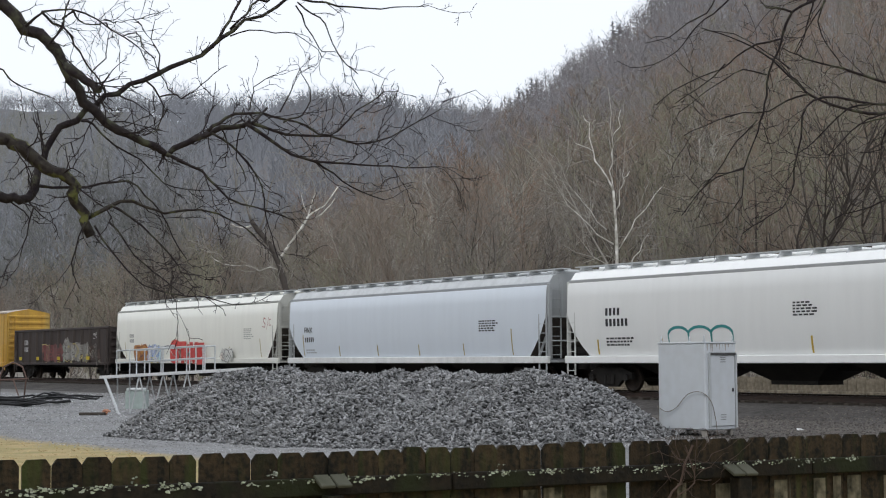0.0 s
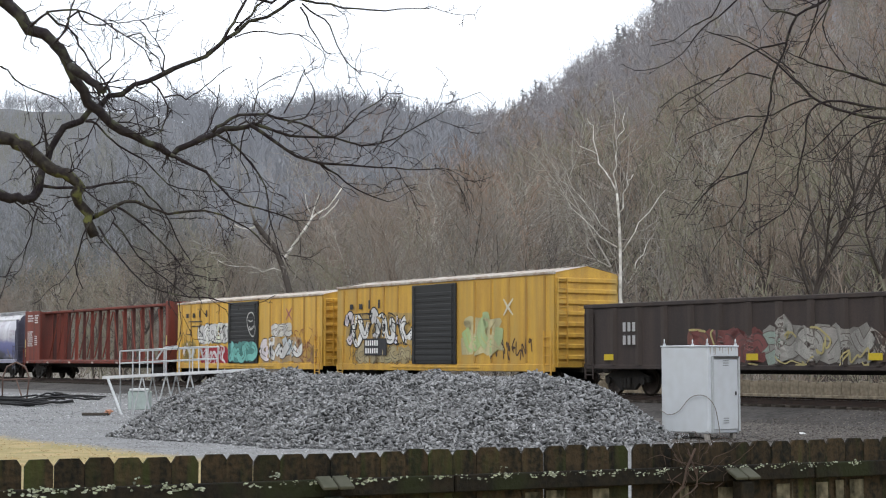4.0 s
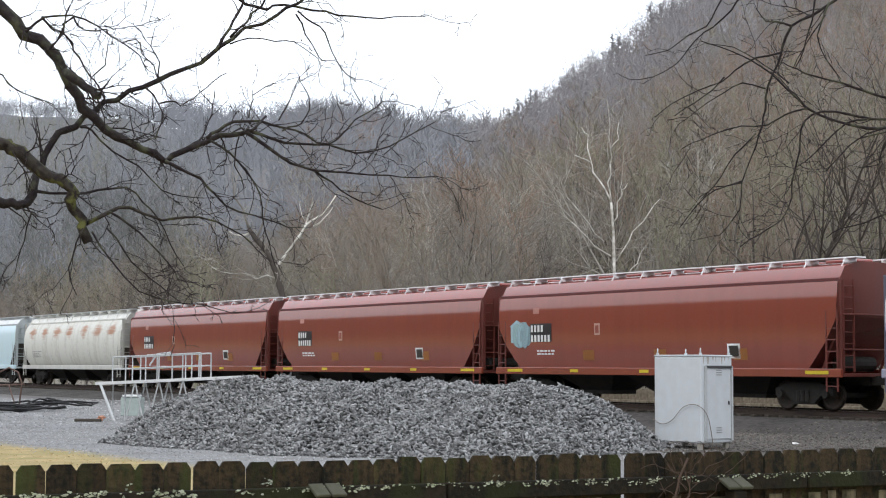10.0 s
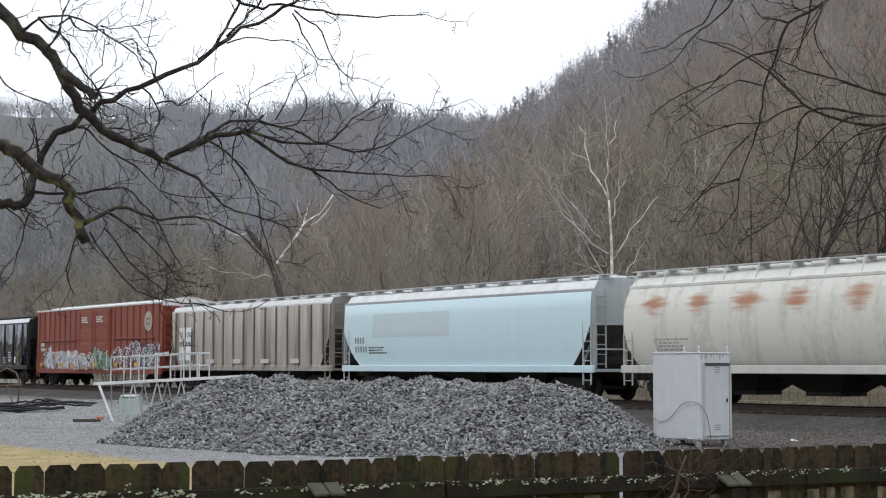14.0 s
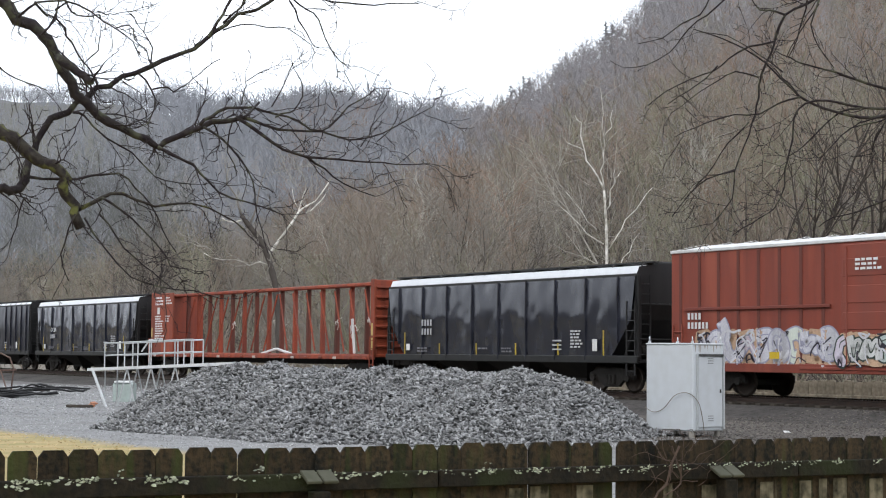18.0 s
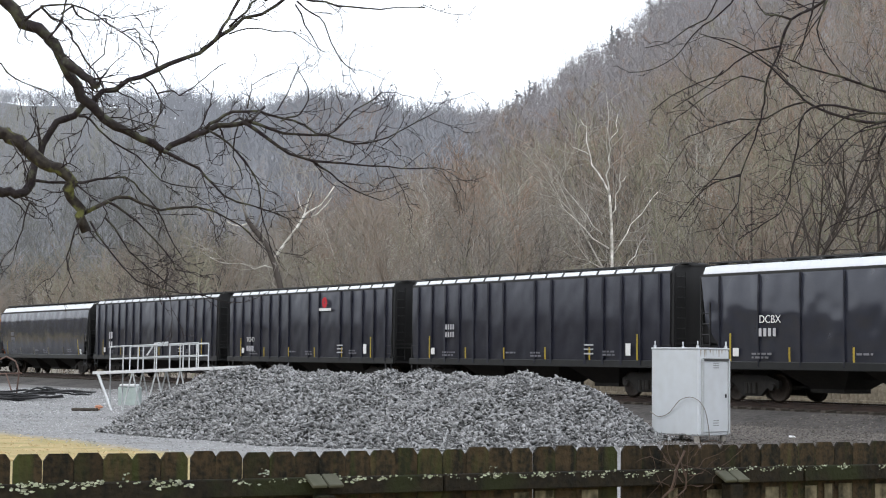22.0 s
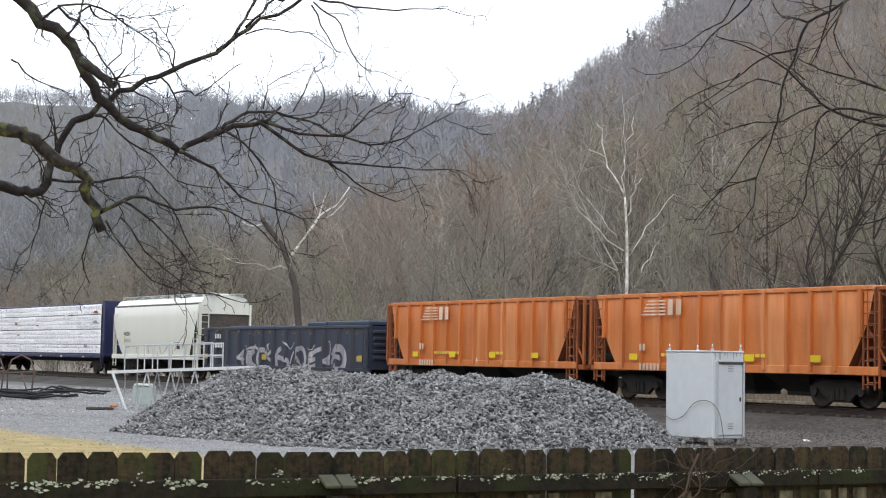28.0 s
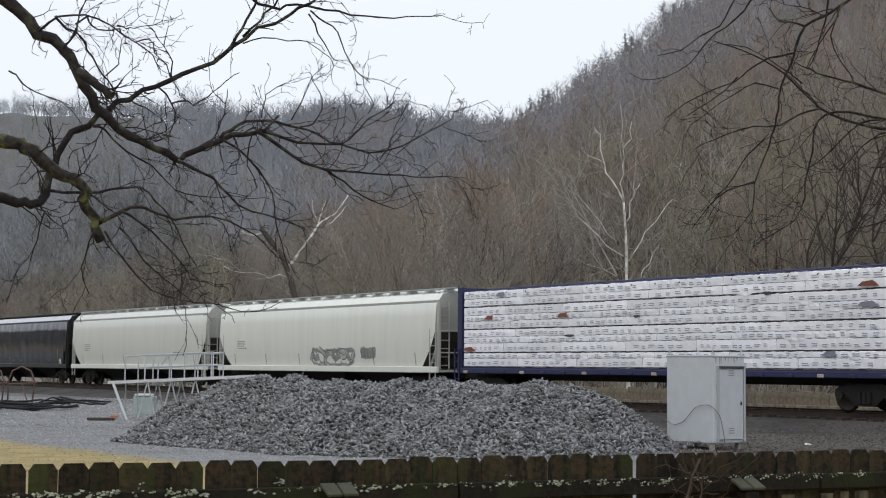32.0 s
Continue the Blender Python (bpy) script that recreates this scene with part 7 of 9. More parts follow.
def picket_at(i):
    """Place along the fence of a picket: two panels of slightly different spacing."""
    return -1.3676 + (0.1378 if i > -10 else 0.1425) * (i + 9.5)


OPEN = {-16: -1, -15: 1, -10: -1, -9: 1, 4: -1, 5: 1, 8: -1, 9: 1}  # pickets beside an open joint
for i in range(-30, 44):
    at = F0 + FD * (picket_at(i) + 0.004 * OPEN.get(i, 0))
    part("picket", shared(("picket",), WOOD, picket_shape), None, fence,
         at=pose(at.x, at.y, 1.234 - 1.83 + fr.uniform(-0.006, 0.006), fr.uniform(-0.3, 0.3), fr.uniform(-0.15, 0.15), FTURN + fr.uniform(-0.8, 0.8)) @ Matrix.Diagonal(((0.975 if i > -10 else 1.0) * (0.95 if i in OPEN else 1.0), 1, 1, 1)))
# below the rail the rain has washed some boards bare
for i in range(4, 42):
    at = F0 + FD * picket_at(i) - FN * 0.0115
    if fr.random() < 0.75:
        w = fr.uniform(0.03, 0.06)
        part("bare_patch", Geo().cbox(-w, w, -0.0015, 0.0015, 0.0, 0.96 + fr.uniform(0, 0.03), 0.001, Matrix.Translation(at) @ pose(fr.uniform(-0.02, 0.02), 0, 0, 0, 0, FTURN)), BARE_WOOD, fence)
for z in (1.04, -0.2):
    for k in range(-2, 3):
        m = Matrix.Translation(F0 + FD * (k * 2.36) - FN * 0.03) @ pose(0, 0, z, 0, 0, FTURN)
        part("fence_rail", Geo().cbox(0, 2.35, -0.038, 0.0, -0.045, 0.045, 0.006, m), RAIL_WOOD, fence)
for k in range(-2, 4):
    at = F0 + FD * (-0.70 + k * 2.50) - FN * 0.115
    m = Matrix.Translation(at) @ pose(0, 0, 0, 0, 0, FTURN)
    post = part("fence_post", Geo().cbox(-0.045, 0.045, -0.045, 0.045, -0.7, 1.0, 0.006, m), RAIL_WOOD, fence)
    m = m @ pose(0, 0, 1.07 - 0.03 * (k > 0), 24)
    for x in (-0.085, 0.004):
        part("cap_board", Geo().cbox(x, x + 0.08, -0.06, 0.06, -0.008, 0.010, 0.004, m), CAPWOOD, post)

# pale lichen on the rail and the lower pickets
spots = Geo()
for i in range(230):
    # clusters of small crusts, thickest where the rail lies in shade
    u = -4.2 + 7.6 * fr.random() ** 1.9
    cz = 1.083 - abs(fr.gauss(0, 0.012))
    up = i % 9 == 0 and u < 0.5
    for j in range(fr.randrange(2, 10)):
        c = F0 + FD * (u + fr.gauss(0, 0.020)) - FN * (0.0135 if up else 0.0705)
        z = (fr.uniform(1.09, 1.12) if up else cz) + fr.gauss(0, 0.006)
        r = fr.uniform(0.0014, 0.0056) * (1.7 if u < -1.2 else 1.15)
        ring = [c + FD * (r * fr.uniform(0.6, 2.2) * math.cos(k * 1.05)) + Vector((0, 0, z + r * fr.uniform(0.4, 1.2) * math.sin(k * 1.05))) - FN * 0.002 for k in range(6)]
        spots.add(ring, [tuple(range(6))])
part("lichen", spots, MOSS, fence)["kind"] = "stuff"

# dry vine over the fence
vine = tagged(new("dry_vine"), "leafless reddish-brown vine sprawling over the fence", "vine")
VINE = surface("vine_bark", (0.085, 0.058, 0.045), (0.05, 0.036, 0.03), 0.9, 0, 20, 5, 0.6)
vr = random.Random(77)
for i in range(20):
    u = 1.46 + vr.gauss(0, 0.09) if i < 16 else vr.uniform(1.3, 2.4)
    p = F0 + FD * u - FN * 0.10 + Vector((0, 0, vr.uniform(0.95, 1.2)))
    d = Vector((vr.gauss(0.1, 0.7), -0.05, vr.uniform(-0.3, 0.9))).normalized()
    pts = [p.copy()]
    for k in range(8):
        d = (d + Vector((vr.gauss(0, 0.35), vr.gauss(0, 0.08), vr.gauss(0, 0.3) - (0.15 if k > 4 else 0)))).normalized()
        p = p + d * vr.uniform(0.018, 0.04)
        p.z = min(p.z, 1.30)
        pts.append(p.copy())
    part("stem", Geo().path(pts, [vr.uniform(0.0014, 0.0032) * (1 - 0.07 * k) for k in range(len(pts))], 5), VINE, vine)
for k, lean in enumerate((0.0, 0.05)):
    a0 = F0 + FD * (1.33 + lean) - FN * 0.12
    part("stem", Geo().path(smooth_path([a0 + FD * (-0.10 - lean) + Vector((0, 0, -0.6)), a0 + FD * -0.12 + Vector((0, 0, 0.4)), a0 + FD * -0.06 + Vector((0, 0, 0.85)), a0 + FD * (0.05 + lean) + Vector((0, 0, 0.98)), a0 + FD * 0.08 + Vector((0, 0, 1.08)), a0 + FD * (0.14 - 2 * lean) + Vector((0, 0, 1.19))], vr, 0.06, 0.006), 0.0065 - 0.0025 * k, 6), VINE, vine)

# ---- equipment cabinet ----
CAB = surface("pale_grey_enamel", (0.56, 0.59, 0.62), (0.44, 0.45, 0.45), 0.45, 0, 4, 0.8, 0.35, True, 0.04)
cab = tagged(new("equipment_cabinet"), "pale grey metal trackside equipment cabinet on short legs", "cabinet")
cm = Matrix.Translation((5.48, 35.0, 0)) @ pose(0, 0, 0, 0, 0, -51)
cab.matrix_basis = cm
part("body", Geo().cbox(-1.36, 0, 0, 1.0, 0.14, 1.98, 0.02), CAB, cab)
part("roof", Geo().cbox(-1.37, 0.01, -0.01, 1.01, 1.98, 2.02, 0.012), CAB, cab)
door = part("door", Geo().cbox(0.0, 0.035, 0.16, 0.92, 0.22, 1.72, 0.01), CAB, cab)
part("door_frame", Geo().box(0.0, 0.05, 0.10, 0.15, 0.18, 1.78).box(0.0, 0.05, 0.93, 0.98, 0.18, 1.78), plain((0.42, 0.44, 0.45)), cab)
# dark bar along the top of the door
part("drip_rail", Geo().cbox(0, 0.06, 0.14, 0.94, 1.745, 1.79, 0.006), plain((0.07, 0.07, 0.07)), cab)
part("handle", Geo().cbox(0.035, 0.07, 0.82, 0.85, 0.95, 1.03, 0.008), plain((0.05, 0.05, 0.05)), door)
for z in (0.35, 1.58):
    part("vent", Geo().box(0.036, 0.042, 0.45, 0.62, z, z + 0.02).box(0.036, 0.042, 0.45, 0.62, z + 0.05, z + 0.07).box(0.036, 0.042, 0.45, 0.62, z + 0.1, z + 0.12), plain((0.25, 0.26, 0.26)), door)
for x in (-1.3, -0.1):
    for y in (0.08, 0.9):
        part("leg", Geo().cbox(x - 0.05, x + 0.05, y - 0.05, y + 0.05, -0.02, 0.15, 0.01), plain((0.3, 0.28, 0.25)), cab)
for x, y in ((-1.3, 0.05), (-0.05, 0.05), (-0.05, 0.95), (-1.3, 0.95)):
    part("lifting_eye", Geo().path([(x + 0.034 * math.cos(w), y - 0.034 * math.cos(w), 2.105 + 0.045 * math.sin(w)) for w in np.linspace(0, 2 * math.pi, 13)], 0.013, 6).cbox(x - 0.025, x + 0.025, y - 0.025, y + 0.025, 2.02, 2.065, 0.006), CAB, cab)
# rusty runs below the roof edge
runs = random.Random(5)
for i in range(9):
    y = 0.08 + 0.1 * i + runs.uniform(-0.03, 0.03)
    w, tail = runs.uniform(0.008, 0.028), runs.uniform(0.06, 0.17)
    part("rust_run", Geo().add([(0.002, y - w, 1.975), (0.002, y + w, 1.975), (0.002, y + w * 0.4, 1.975 - tail), (0.002, y - w * 0.3, 1.975 - tail)], [(0, 1, 2, 3)]), plain((0.36, 0.33, 0.29)), cab, "rusty run")
part("cable", Geo().path(smooth_path([(-1.37, -0.03, 0.62), (-1.1, -0.05, 0.52), (-0.8, -0.05, 0.6), (-0.45, -0.05, 0.9), (-0.05, -0.07, 0.95), (0.06, 0.12, 0.75), (0.07, 0.24, 0.4), (0.07, 0.3, 0.05)], fr, 0.06, 0.0), 0.008, 5), plain((0.2, 0.17, 0.14)), cab)


# ---- tubular platform beside the heap ----
plat = tagged(new("access_platform"), "raised walkway of pale galvanised tube with handrails", "platform")
PL, PR = Vector((-10.91, 51.5, 1.2)), Vector((-6.2, 50.4, 1.44))
PD = (PR - PL).normalized()
PB = Vector((0.23, 0.97, 0))


def plat_at(u, back, up):
    return PL + PD * u + PB * back + Vector((0, 0, up))


DECK = surface("pale_deck", (0.66, 0.67, 0.68), (0.45, 0.46, 0.47), 0.5, 0.1, 14, 2, 0.4)
part("deck", Geo().add([plat_at(u, b, z) for z in (-0.09, 0) for b in (0, 0.95) for u in (0, 4.8)], [(0, 2, 3, 1), (4, 5, 7, 6), (0, 1, 5, 4), (2, 6, 7, 3), (0, 4, 6, 2), (1, 3, 7, 5)]), DECK, plat)
for back, us in ((0.05, (0.56, 1.0, 1.5, 2.05, 2.55, 2.9, 3.2, 3.5)), (0.9, (0.85, 1.3, 1.75, 2.2, 2.65, 3.1, 3.5))):
    for u in us:
        part("post", Geo().path([plat_at(u, back, 0), plat_at(u, back, 0.75)], 0.022, 6), GALV, plat)
    for up in (0.37, 0.75):
        part("handrail", Geo().path([plat_at(us[0], back, up), plat_at(us[-1], back, up)], 0.024, 6), GALV, plat)
part("brace", Geo().path([plat_at(1.6, 0.5, 0.45), plat_at(1.85, 0.5, 0.8), plat_at(2.3, 0.5, 0.82)], 0.03, 6), GALV, plat)
part("leg", Geo().path([plat_at(0.15, 0.05, -0.05), Vector((-10.19, 51.0, 0.0))], 0.045, 8), GALV, plat)
for u, back, spread in ((0.2, 0.9, 0.0), (1.3, 0.1, 0.28), (1.3, 0.9, 0.25), (2.1, 0.1, 0.3), (2.1, 0.9, 0.28), (2.9, 0.1, 0.3), (3.6, 0.9, 0.3), (0.62, 0.9, 0.0)):
    foot = plat_at(u, back, -0.05)
    for s in ((-1, 1) if spread else (1,)):
        part("leg", Geo().path([foot, Vector((foot.x + s * spread, foot.y, -0.02))], 0.026, 6), GALV, plat)

pad = tagged(new("utility_box"), "small grey-green metal utility box with a pale lid", "utility box")
part("body", Geo().cbox(-11.1, -10.4, 56.6, 57.3, -0.02, 0.64, 0.03), surface("grey_green_enamel", (0.36, 0.42, 0.40), None, 0.5, 0, 10, 2, 0.4), pad)
part("lid", Geo().cbox(-11.05, -10.5, 56.55, 57.3, 0.64, 0.72, 0.02), plain((0.7, 0.72, 0.72)), pad)

pp = random.Random(19)
for k in range(9):
    bar = tagged(new("black_pipe"), "long black plastic pipe lying on the gravel", "pipe", "pipes on the gravel")
    y0 = 58.2 + k * 0.42
    pts = [(-24 + k * 0.4, y0 - 2.4, 0.05), (-21, y0 - 1.2 + pp.uniform(-0.5, 0.5), 0.06 + 0.12 * pp.random()), (-18.8, y0 - 0.3, 0.05 + 0.035 * k), (-17.2 + 0.2 * k, y0 + pp.uniform(0, 0.9), 0.10 + 0.25 * pp.random()), (-15.3, y0 + 1.6 + pp.uniform(-0.6, 0.6), 0.06 + 0.05 * k), (-13.4 - pp.uniform(0, 2.2), y0 + 3.0 + 0.35 * k, 0.05 + 0.2 * pp.random())]
    part("tube", Geo().path(smooth_path(pts, pp, 0.4, 0.04), pp.uniform(0.03, 0.05), 6), plain((0.016, 0.016, 0.017)), bar, smooth=True)
beam = tagged(new("timber_offcut"), "flat dark timber offcut on the gravel", "timber")
part("beam", Geo().cbox(-11.3, -10.5, 50.4, 50.6, 0, 0.09, 0.02), TIE, beam)
coil = tagged(new("orange_hose"), "short coil of faded orange hose", "hose")
part("coil", Geo().path([(-10.62 + 0.11 * math.cos(a * 0.9) + 0.008 * a, 50.7 + 0.16 * math.sin(a * 0.7), 0.04 + 0.006 * a) for a in range(20)], 0.03, 6), plain((0.55, 0.26, 0.16)), coil, smooth=True)
for k in range(3):
    rack = tagged(new("pipe_rack"), "rusty bent-tube rack standing on the gravel", "rack", "racks by the track")
    x = -16.4 - k * 1.15
    RUST = plain((0.13, 0.085, 0.07))
    part("hoop", Geo().path([(x - 0.5, 62, 0), (x - 0.5, 62, 1.05), (x - 0.35, 62, 1.45), (x, 62, 1.62), (x + 0.35, 62, 1.45), (x + 0.5, 62, 1.05), (x + 0.4, 62, 0)], 0.035, 6), RUST, rack, smooth=True)
    part("cross_bar", Geo().path([(x - 0.5, 62, 0.95), (x + 0.6, 62, 1.0)], 0.035, 6), RUST, rack)
    part("stay", Geo().path([(x, 62, 1.0), (x + 0.45, 61.6, 0)], 0.03, 6), RUST, rack)

# ---- low board wall on the far side of the track ----
wall = tagged(new("board_wall"), "low wall of pale weathered boards behind the track", "wall")
PLANK = surface("pale_weathered_board", (0.26, 0.225, 0.17), (0.09, 0.075, 0.055), 0.9, 0, 8, 1.5, 0.8, True, 0.4)
for i in range(120):
    s = -66 + i * 0.42
    q = along(s, TRACK + 7.2)
    part("board", shared(("board",), PLANK, lambda g: g.cbox(-0.2, 0.2, -0.03, 0.03, -1.5, 0.95, 0.01)), None, wall, at=pose(q.x, q.y, vr.uniform(-0.05, 0.03), 0, 0, HEADING))
part("cap_beam", Geo().cbox(-25.5, 25.5, -0.12, -0.04, 0.30, 0.46, 0.02, Matrix.Translation(along(-41, TRACK + 7.2)) @ pose(0, 0, 0, 0, 0, HEADING)), PLANK, wall)

# scrap on the gravel
scrap = tagged(new("paper_scrap"), "crumpled white paper scrap on the gravel", "litter")
part("paper", Geo().add([(7.98, 37.65, 0.02), (8.14, 37.6, 0.02), (8.11, 37.75, 0.05), (8.0, 37.78, 0.06)], [(0, 1, 2, 3)]).add([(8.0, 37.65, 0.01), (8.08, 37.6, 0.07), (8.11, 37.75, 0.02)], [(0, 1, 2)]), plain((0.75, 0.75, 0.75)), scrap)


# ---- what moves ----
def motions():
    """The train rolls by at an even speed."""
    for thing, at in MOVING:
        rows = []
        for t in (0.0, 8.0, 16.0, 24.0, 32.0):
            q = along(at + SPEED * t, TRACK, RAIL_Z)
            rows.append((t, pose(q.x, q.y, q.z, 0, 0, HEADING)))
        walk(thing, rows)
    # all wheels are alike and roll at one rate: one set of keys serves them
    turn = math.degrees(SPEED / 0.43) / FPS
    walk(WHEELS[0], [(k / FPS, pose(0, 0, 0, 0, turn * k, 0)) for k in range(32 * FPS + 1)])
    roll = WHEELS[0].animation_data
    for w in WHEELS[1:]:
        w.rotation_mode = "QUATERNION"
        keys = w.animation_data_create()
        keys.action = roll.action
        keys.action_slot = roll.action_slot

# ---- limbs that reach in over the yard ----
LIMB_BARK = surface("dark_mossy_bark", (0.017, 0.012, 0.016), (0.044, 0.038, 0.034), 0.9, 0, 26, 24.0, 0.6, False, 0.9, depth=0.012, third=(0.075, 0.078, 0.052))
MOSSY_BARK = surface("moss_covered_bark", (0.022, 0.017, 0.018), (0.06, 0.055, 0.042), 0.95, 0, 26, 30.0, 0.7, False, 0.9, depth=0.014, third=(0.13, 0.138, 0.048))
TWIG_BARK = surface("thin_dark_twigs", (0.028, 0.021, 0.023), None, 0.9, 0, 12, 3.0, 0.4, False, 0.0)


def limb(tree, pts, radii, rng, shoots, seed_len=0.5, hang=0.0, name="limb", mat=None, wob=0.010, step=0.07, sides=7, twig=0.0022, dense=0.55):
    """One limb of a tree; its side shoots are added to the list."""
    path = smooth_path(pts, rng, step, wob)
    n = len(path)
    rad = [(radii[0] + (radii[1] - radii[0]) * (i / n) ** 0.8) * rng.uniform(0.9, 1.12) for i in range(n)]
    part(name, Geo().path(path, rad, sides), mat or LIMB_BARK, tree, smooth=True)
    for i in range(2, n):
        if rng.random() > dense:
            continue
        d = (path[min(i + 1, n - 1)] - path[i - 1]).normalized()
        o = d.orthogonal().normalized()
        o.rotate(Matrix.Rotation(rng.uniform(0, 6.28), 3, d))
        ang = rng.uniform(0.4, 1.0)
        sprout(shoots, path[i], (d * math.cos(ang) + o * math.sin(ang)).normalized(), seed_len * rng.uniform(0.3, 1.25), max(min(rad[i] * 0.5, 0.006), twig), rng, hang, 0, twig)


def sprout(out, p, d, length, r, rng, hang, level, thin):
    """A crooked shoot: it kinks at every bud, and spurs leave it there."""
    n = max(3, int(length / (0.05 if thin < 0.01 else 0.35)))
    side, bend = 1, Vector((rng.gauss(0, 0.09), rng.gauss(0, 0.09), rng.gauss(0, 0.09)))
    for i in range(n):
        side = -side
        o = d.orthogonal().normalized()
        o.rotate(Matrix.Rotation(rng.uniform(-0.9, 0.9) + (0 if side > 0 else math.pi), 3, d))
        d = (d + o * rng.uniform(0.05, 0.5) + bend + Vector((rng.gauss(0, 0.15), rng.gauss(0, 0.15), rng.gauss(0, 0.15) - hang + 0.03))).normalized()
        q = p + d * (length / n) * rng.uniform(0.7, 1.3)
        ra, rb = (max(thin * (1 if level == 0 else 0.72), r * (1 - 0.75 * t / n)) for t in (i, i + 1))
        out.append((*p, *q, ra, rb))
        p = q
        if level < 2 and rng.random() < (0.75 if level == 0 else 0.5):
            a = rng.uniform(0.5, 1.1)
            o = d.orthogonal().normalized()
            o.rotate(Matrix.Rotation(rng.uniform(0, 6.28), 3, d))
            sprout(out, p, (d * math.cos(a) + o * math.sin(a)).normalized(), length * rng.uniform(0.22, 0.5), r * 0.65, rng, hang, level + 1, thin)


def twigs_of(tree, shoots, mat):
    v, q = tubes(np.array(shoots))
    part("twigs", soup("twigs", v, q, [mat]), None, tree)["kind"] = "stuff"


oak = tagged(new("yard_tree"), "gnarled leafless tree with mossy dark limbs over the yard", "tree")
rng, shoots = random.Random(31), []
# the trunk stands at the side of the yard and carries the limbs
part("trunk", Geo().path([(-4.6, 8.9, -0.7), (-4.5, 8.9, 1.0), (-4.2, 8.9, 2.2), (-3.9, 8.95, 3.4), (-3.6, 9.0, 4.6)], [0.26, 0.21, 0.18, 0.15, 0.10], 12), LIMB_BARK, oak, smooth=True)
part("limb", Geo().path([(-3.65, 9.0, 4.5), (-3.1, 9.0, 4.12), (-2.58, 9.0, 3.77)], [0.07, 0.05, 0.040], 8), LIMB_BARK, oak, smooth=True)
part("limb", Geo().path([(-4.2, 8.85, 2.3), (-3.4, 8.8, 2.75), (-2.85, 8.8, 2.92), (-2.5, 8.8, 2.92)], [0.08, 0.055, 0.043, 0.038], 8), LIMB_BARK, oak, smooth=True)
part("limb", Geo().path([(-4.3, 8.95, 1.9), (-3.4, 9.05, 2.45), (-2.9, 9.1, 2.62), (-2.57, 9.1, 2.635)], [0.07, 0.045, 0.034, 0.031], 8), LIMB_BARK, oak, smooth=True)
limb(oak, [(-2.60, 9.00, 3.78), (-2.47, 9.03, 3.67), (-2.35, 9.06, 3.57), (-2.23, 9.09, 3.47), (-2.14, 9.11, 3.34), (-2.06, 9.14, 3.20), (-1.99, 9.17, 3.10), (-1.92, 9.20, 3.03), (-1.79, 9.23, 2.95), (-1.65, 9.26, 2.92), (-1.60, 9.29, 2.88), (-1.49, 9.31, 2.93), (-1.36, 9.34, 2.99), (-1.24, 9.37, 3.04), (-1.14, 9.40, 3.06)],
     (0.0400, 0.0135), rng, shoots, 0.34, 0.00, dense=0.9, wob=0.018)
limb(oak, [(-2.11, 9.00, 3.33), (-2.02, 8.97, 3.26), (-1.94, 8.93, 3.21), (-1.90, 8.90, 3.18)],
     (0.0270, 0.0200), rng, shoots, 0.29, 0.00, dense=0.8)
limb(oak, [(-2.54, 8.80, 2.92), (-2.40, 8.82, 2.90), (-2.35, 8.84, 2.89), (-2.27, 8.87, 2.83), (-2.19, 8.89, 2.76), (-2.09, 8.91, 2.70), (-2.04, 8.93, 2.64), (-2.04, 8.96, 2.56), (-1.99, 8.98, 2.47), (-1.96, 9.00, 2.38)],
     (0.0384, 0.0279), rng, shoots, 0.29, 0.00, mat=MOSSY_BARK, wob=0.018)
limb(oak, [(-2.60, 9.10, 2.64), (-2.48, 9.13, 2.62), (-2.40, 9.16, 2.60), (-2.34, 9.19, 2.62), (-2.32, 9.22, 2.70), (-2.31, 9.25, 2.79), (-2.28, 9.28, 2.90), (-2.21, 9.31, 3.01), (-2.13, 9.34, 3.08), (-2.03, 9.36, 3.17), (-1.90, 9.39, 3.24), (-1.76, 9.42, 3.31), (-1.61, 9.45, 3.39), (-1.43, 9.48, 3.48), (-1.32, 9.51, 3.57), (-1.18, 9.54, 3.68), (-1.00, 9.57, 3.78), (-0.82, 9.60, 3.90)],
     (0.0310, 0.0070), rng, shoots, 0.29, 0.00, wob=0.018)
limb(oak, [(-1.32, 9.30, 3.51), (-1.27, 9.33, 3.60), (-1.23, 9.35, 3.70), (-1.18, 9.38, 3.79), (-1.16, 9.40, 3.87)],
     (0.0106, 0.0059), rng, shoots, 0.29, 0.00)
limb(oak, [(-1.25, 9.40, 3.61), (-1.16, 9.43, 3.71), (-1.08, 9.47, 3.81), (-1.04, 9.50, 3.89)],
     (0.0079, 0.0053), rng, shoots, 0.29, 0.00)
limb(oak, [(-1.26, 9.50, 3.89), (-1.18, 9.54, 3.84), (-1.07, 9.59, 3.82), (-0.96, 9.63, 3.85), (-0.72, 9.67, 3.82), (-0.49, 9.71, 3.80), (-0.31, 9.76, 3.81), (-0.10, 9.80, 3.83)],
     (0.0106, 0.0022), rng, shoots, 0.22, 0.00, dense=0.25)
limb(oak, [(-0.87, 9.50, 3.79), (-0.78, 9.52, 3.72), (-0.71, 9.54, 3.67), (-0.67, 9.56, 3.55), (-0.59, 9.58, 3.43), (-0.52, 9.60, 3.38)],
     (0.0059, 0.0022), rng, shoots, 0.22, 0.00, dense=0.25)
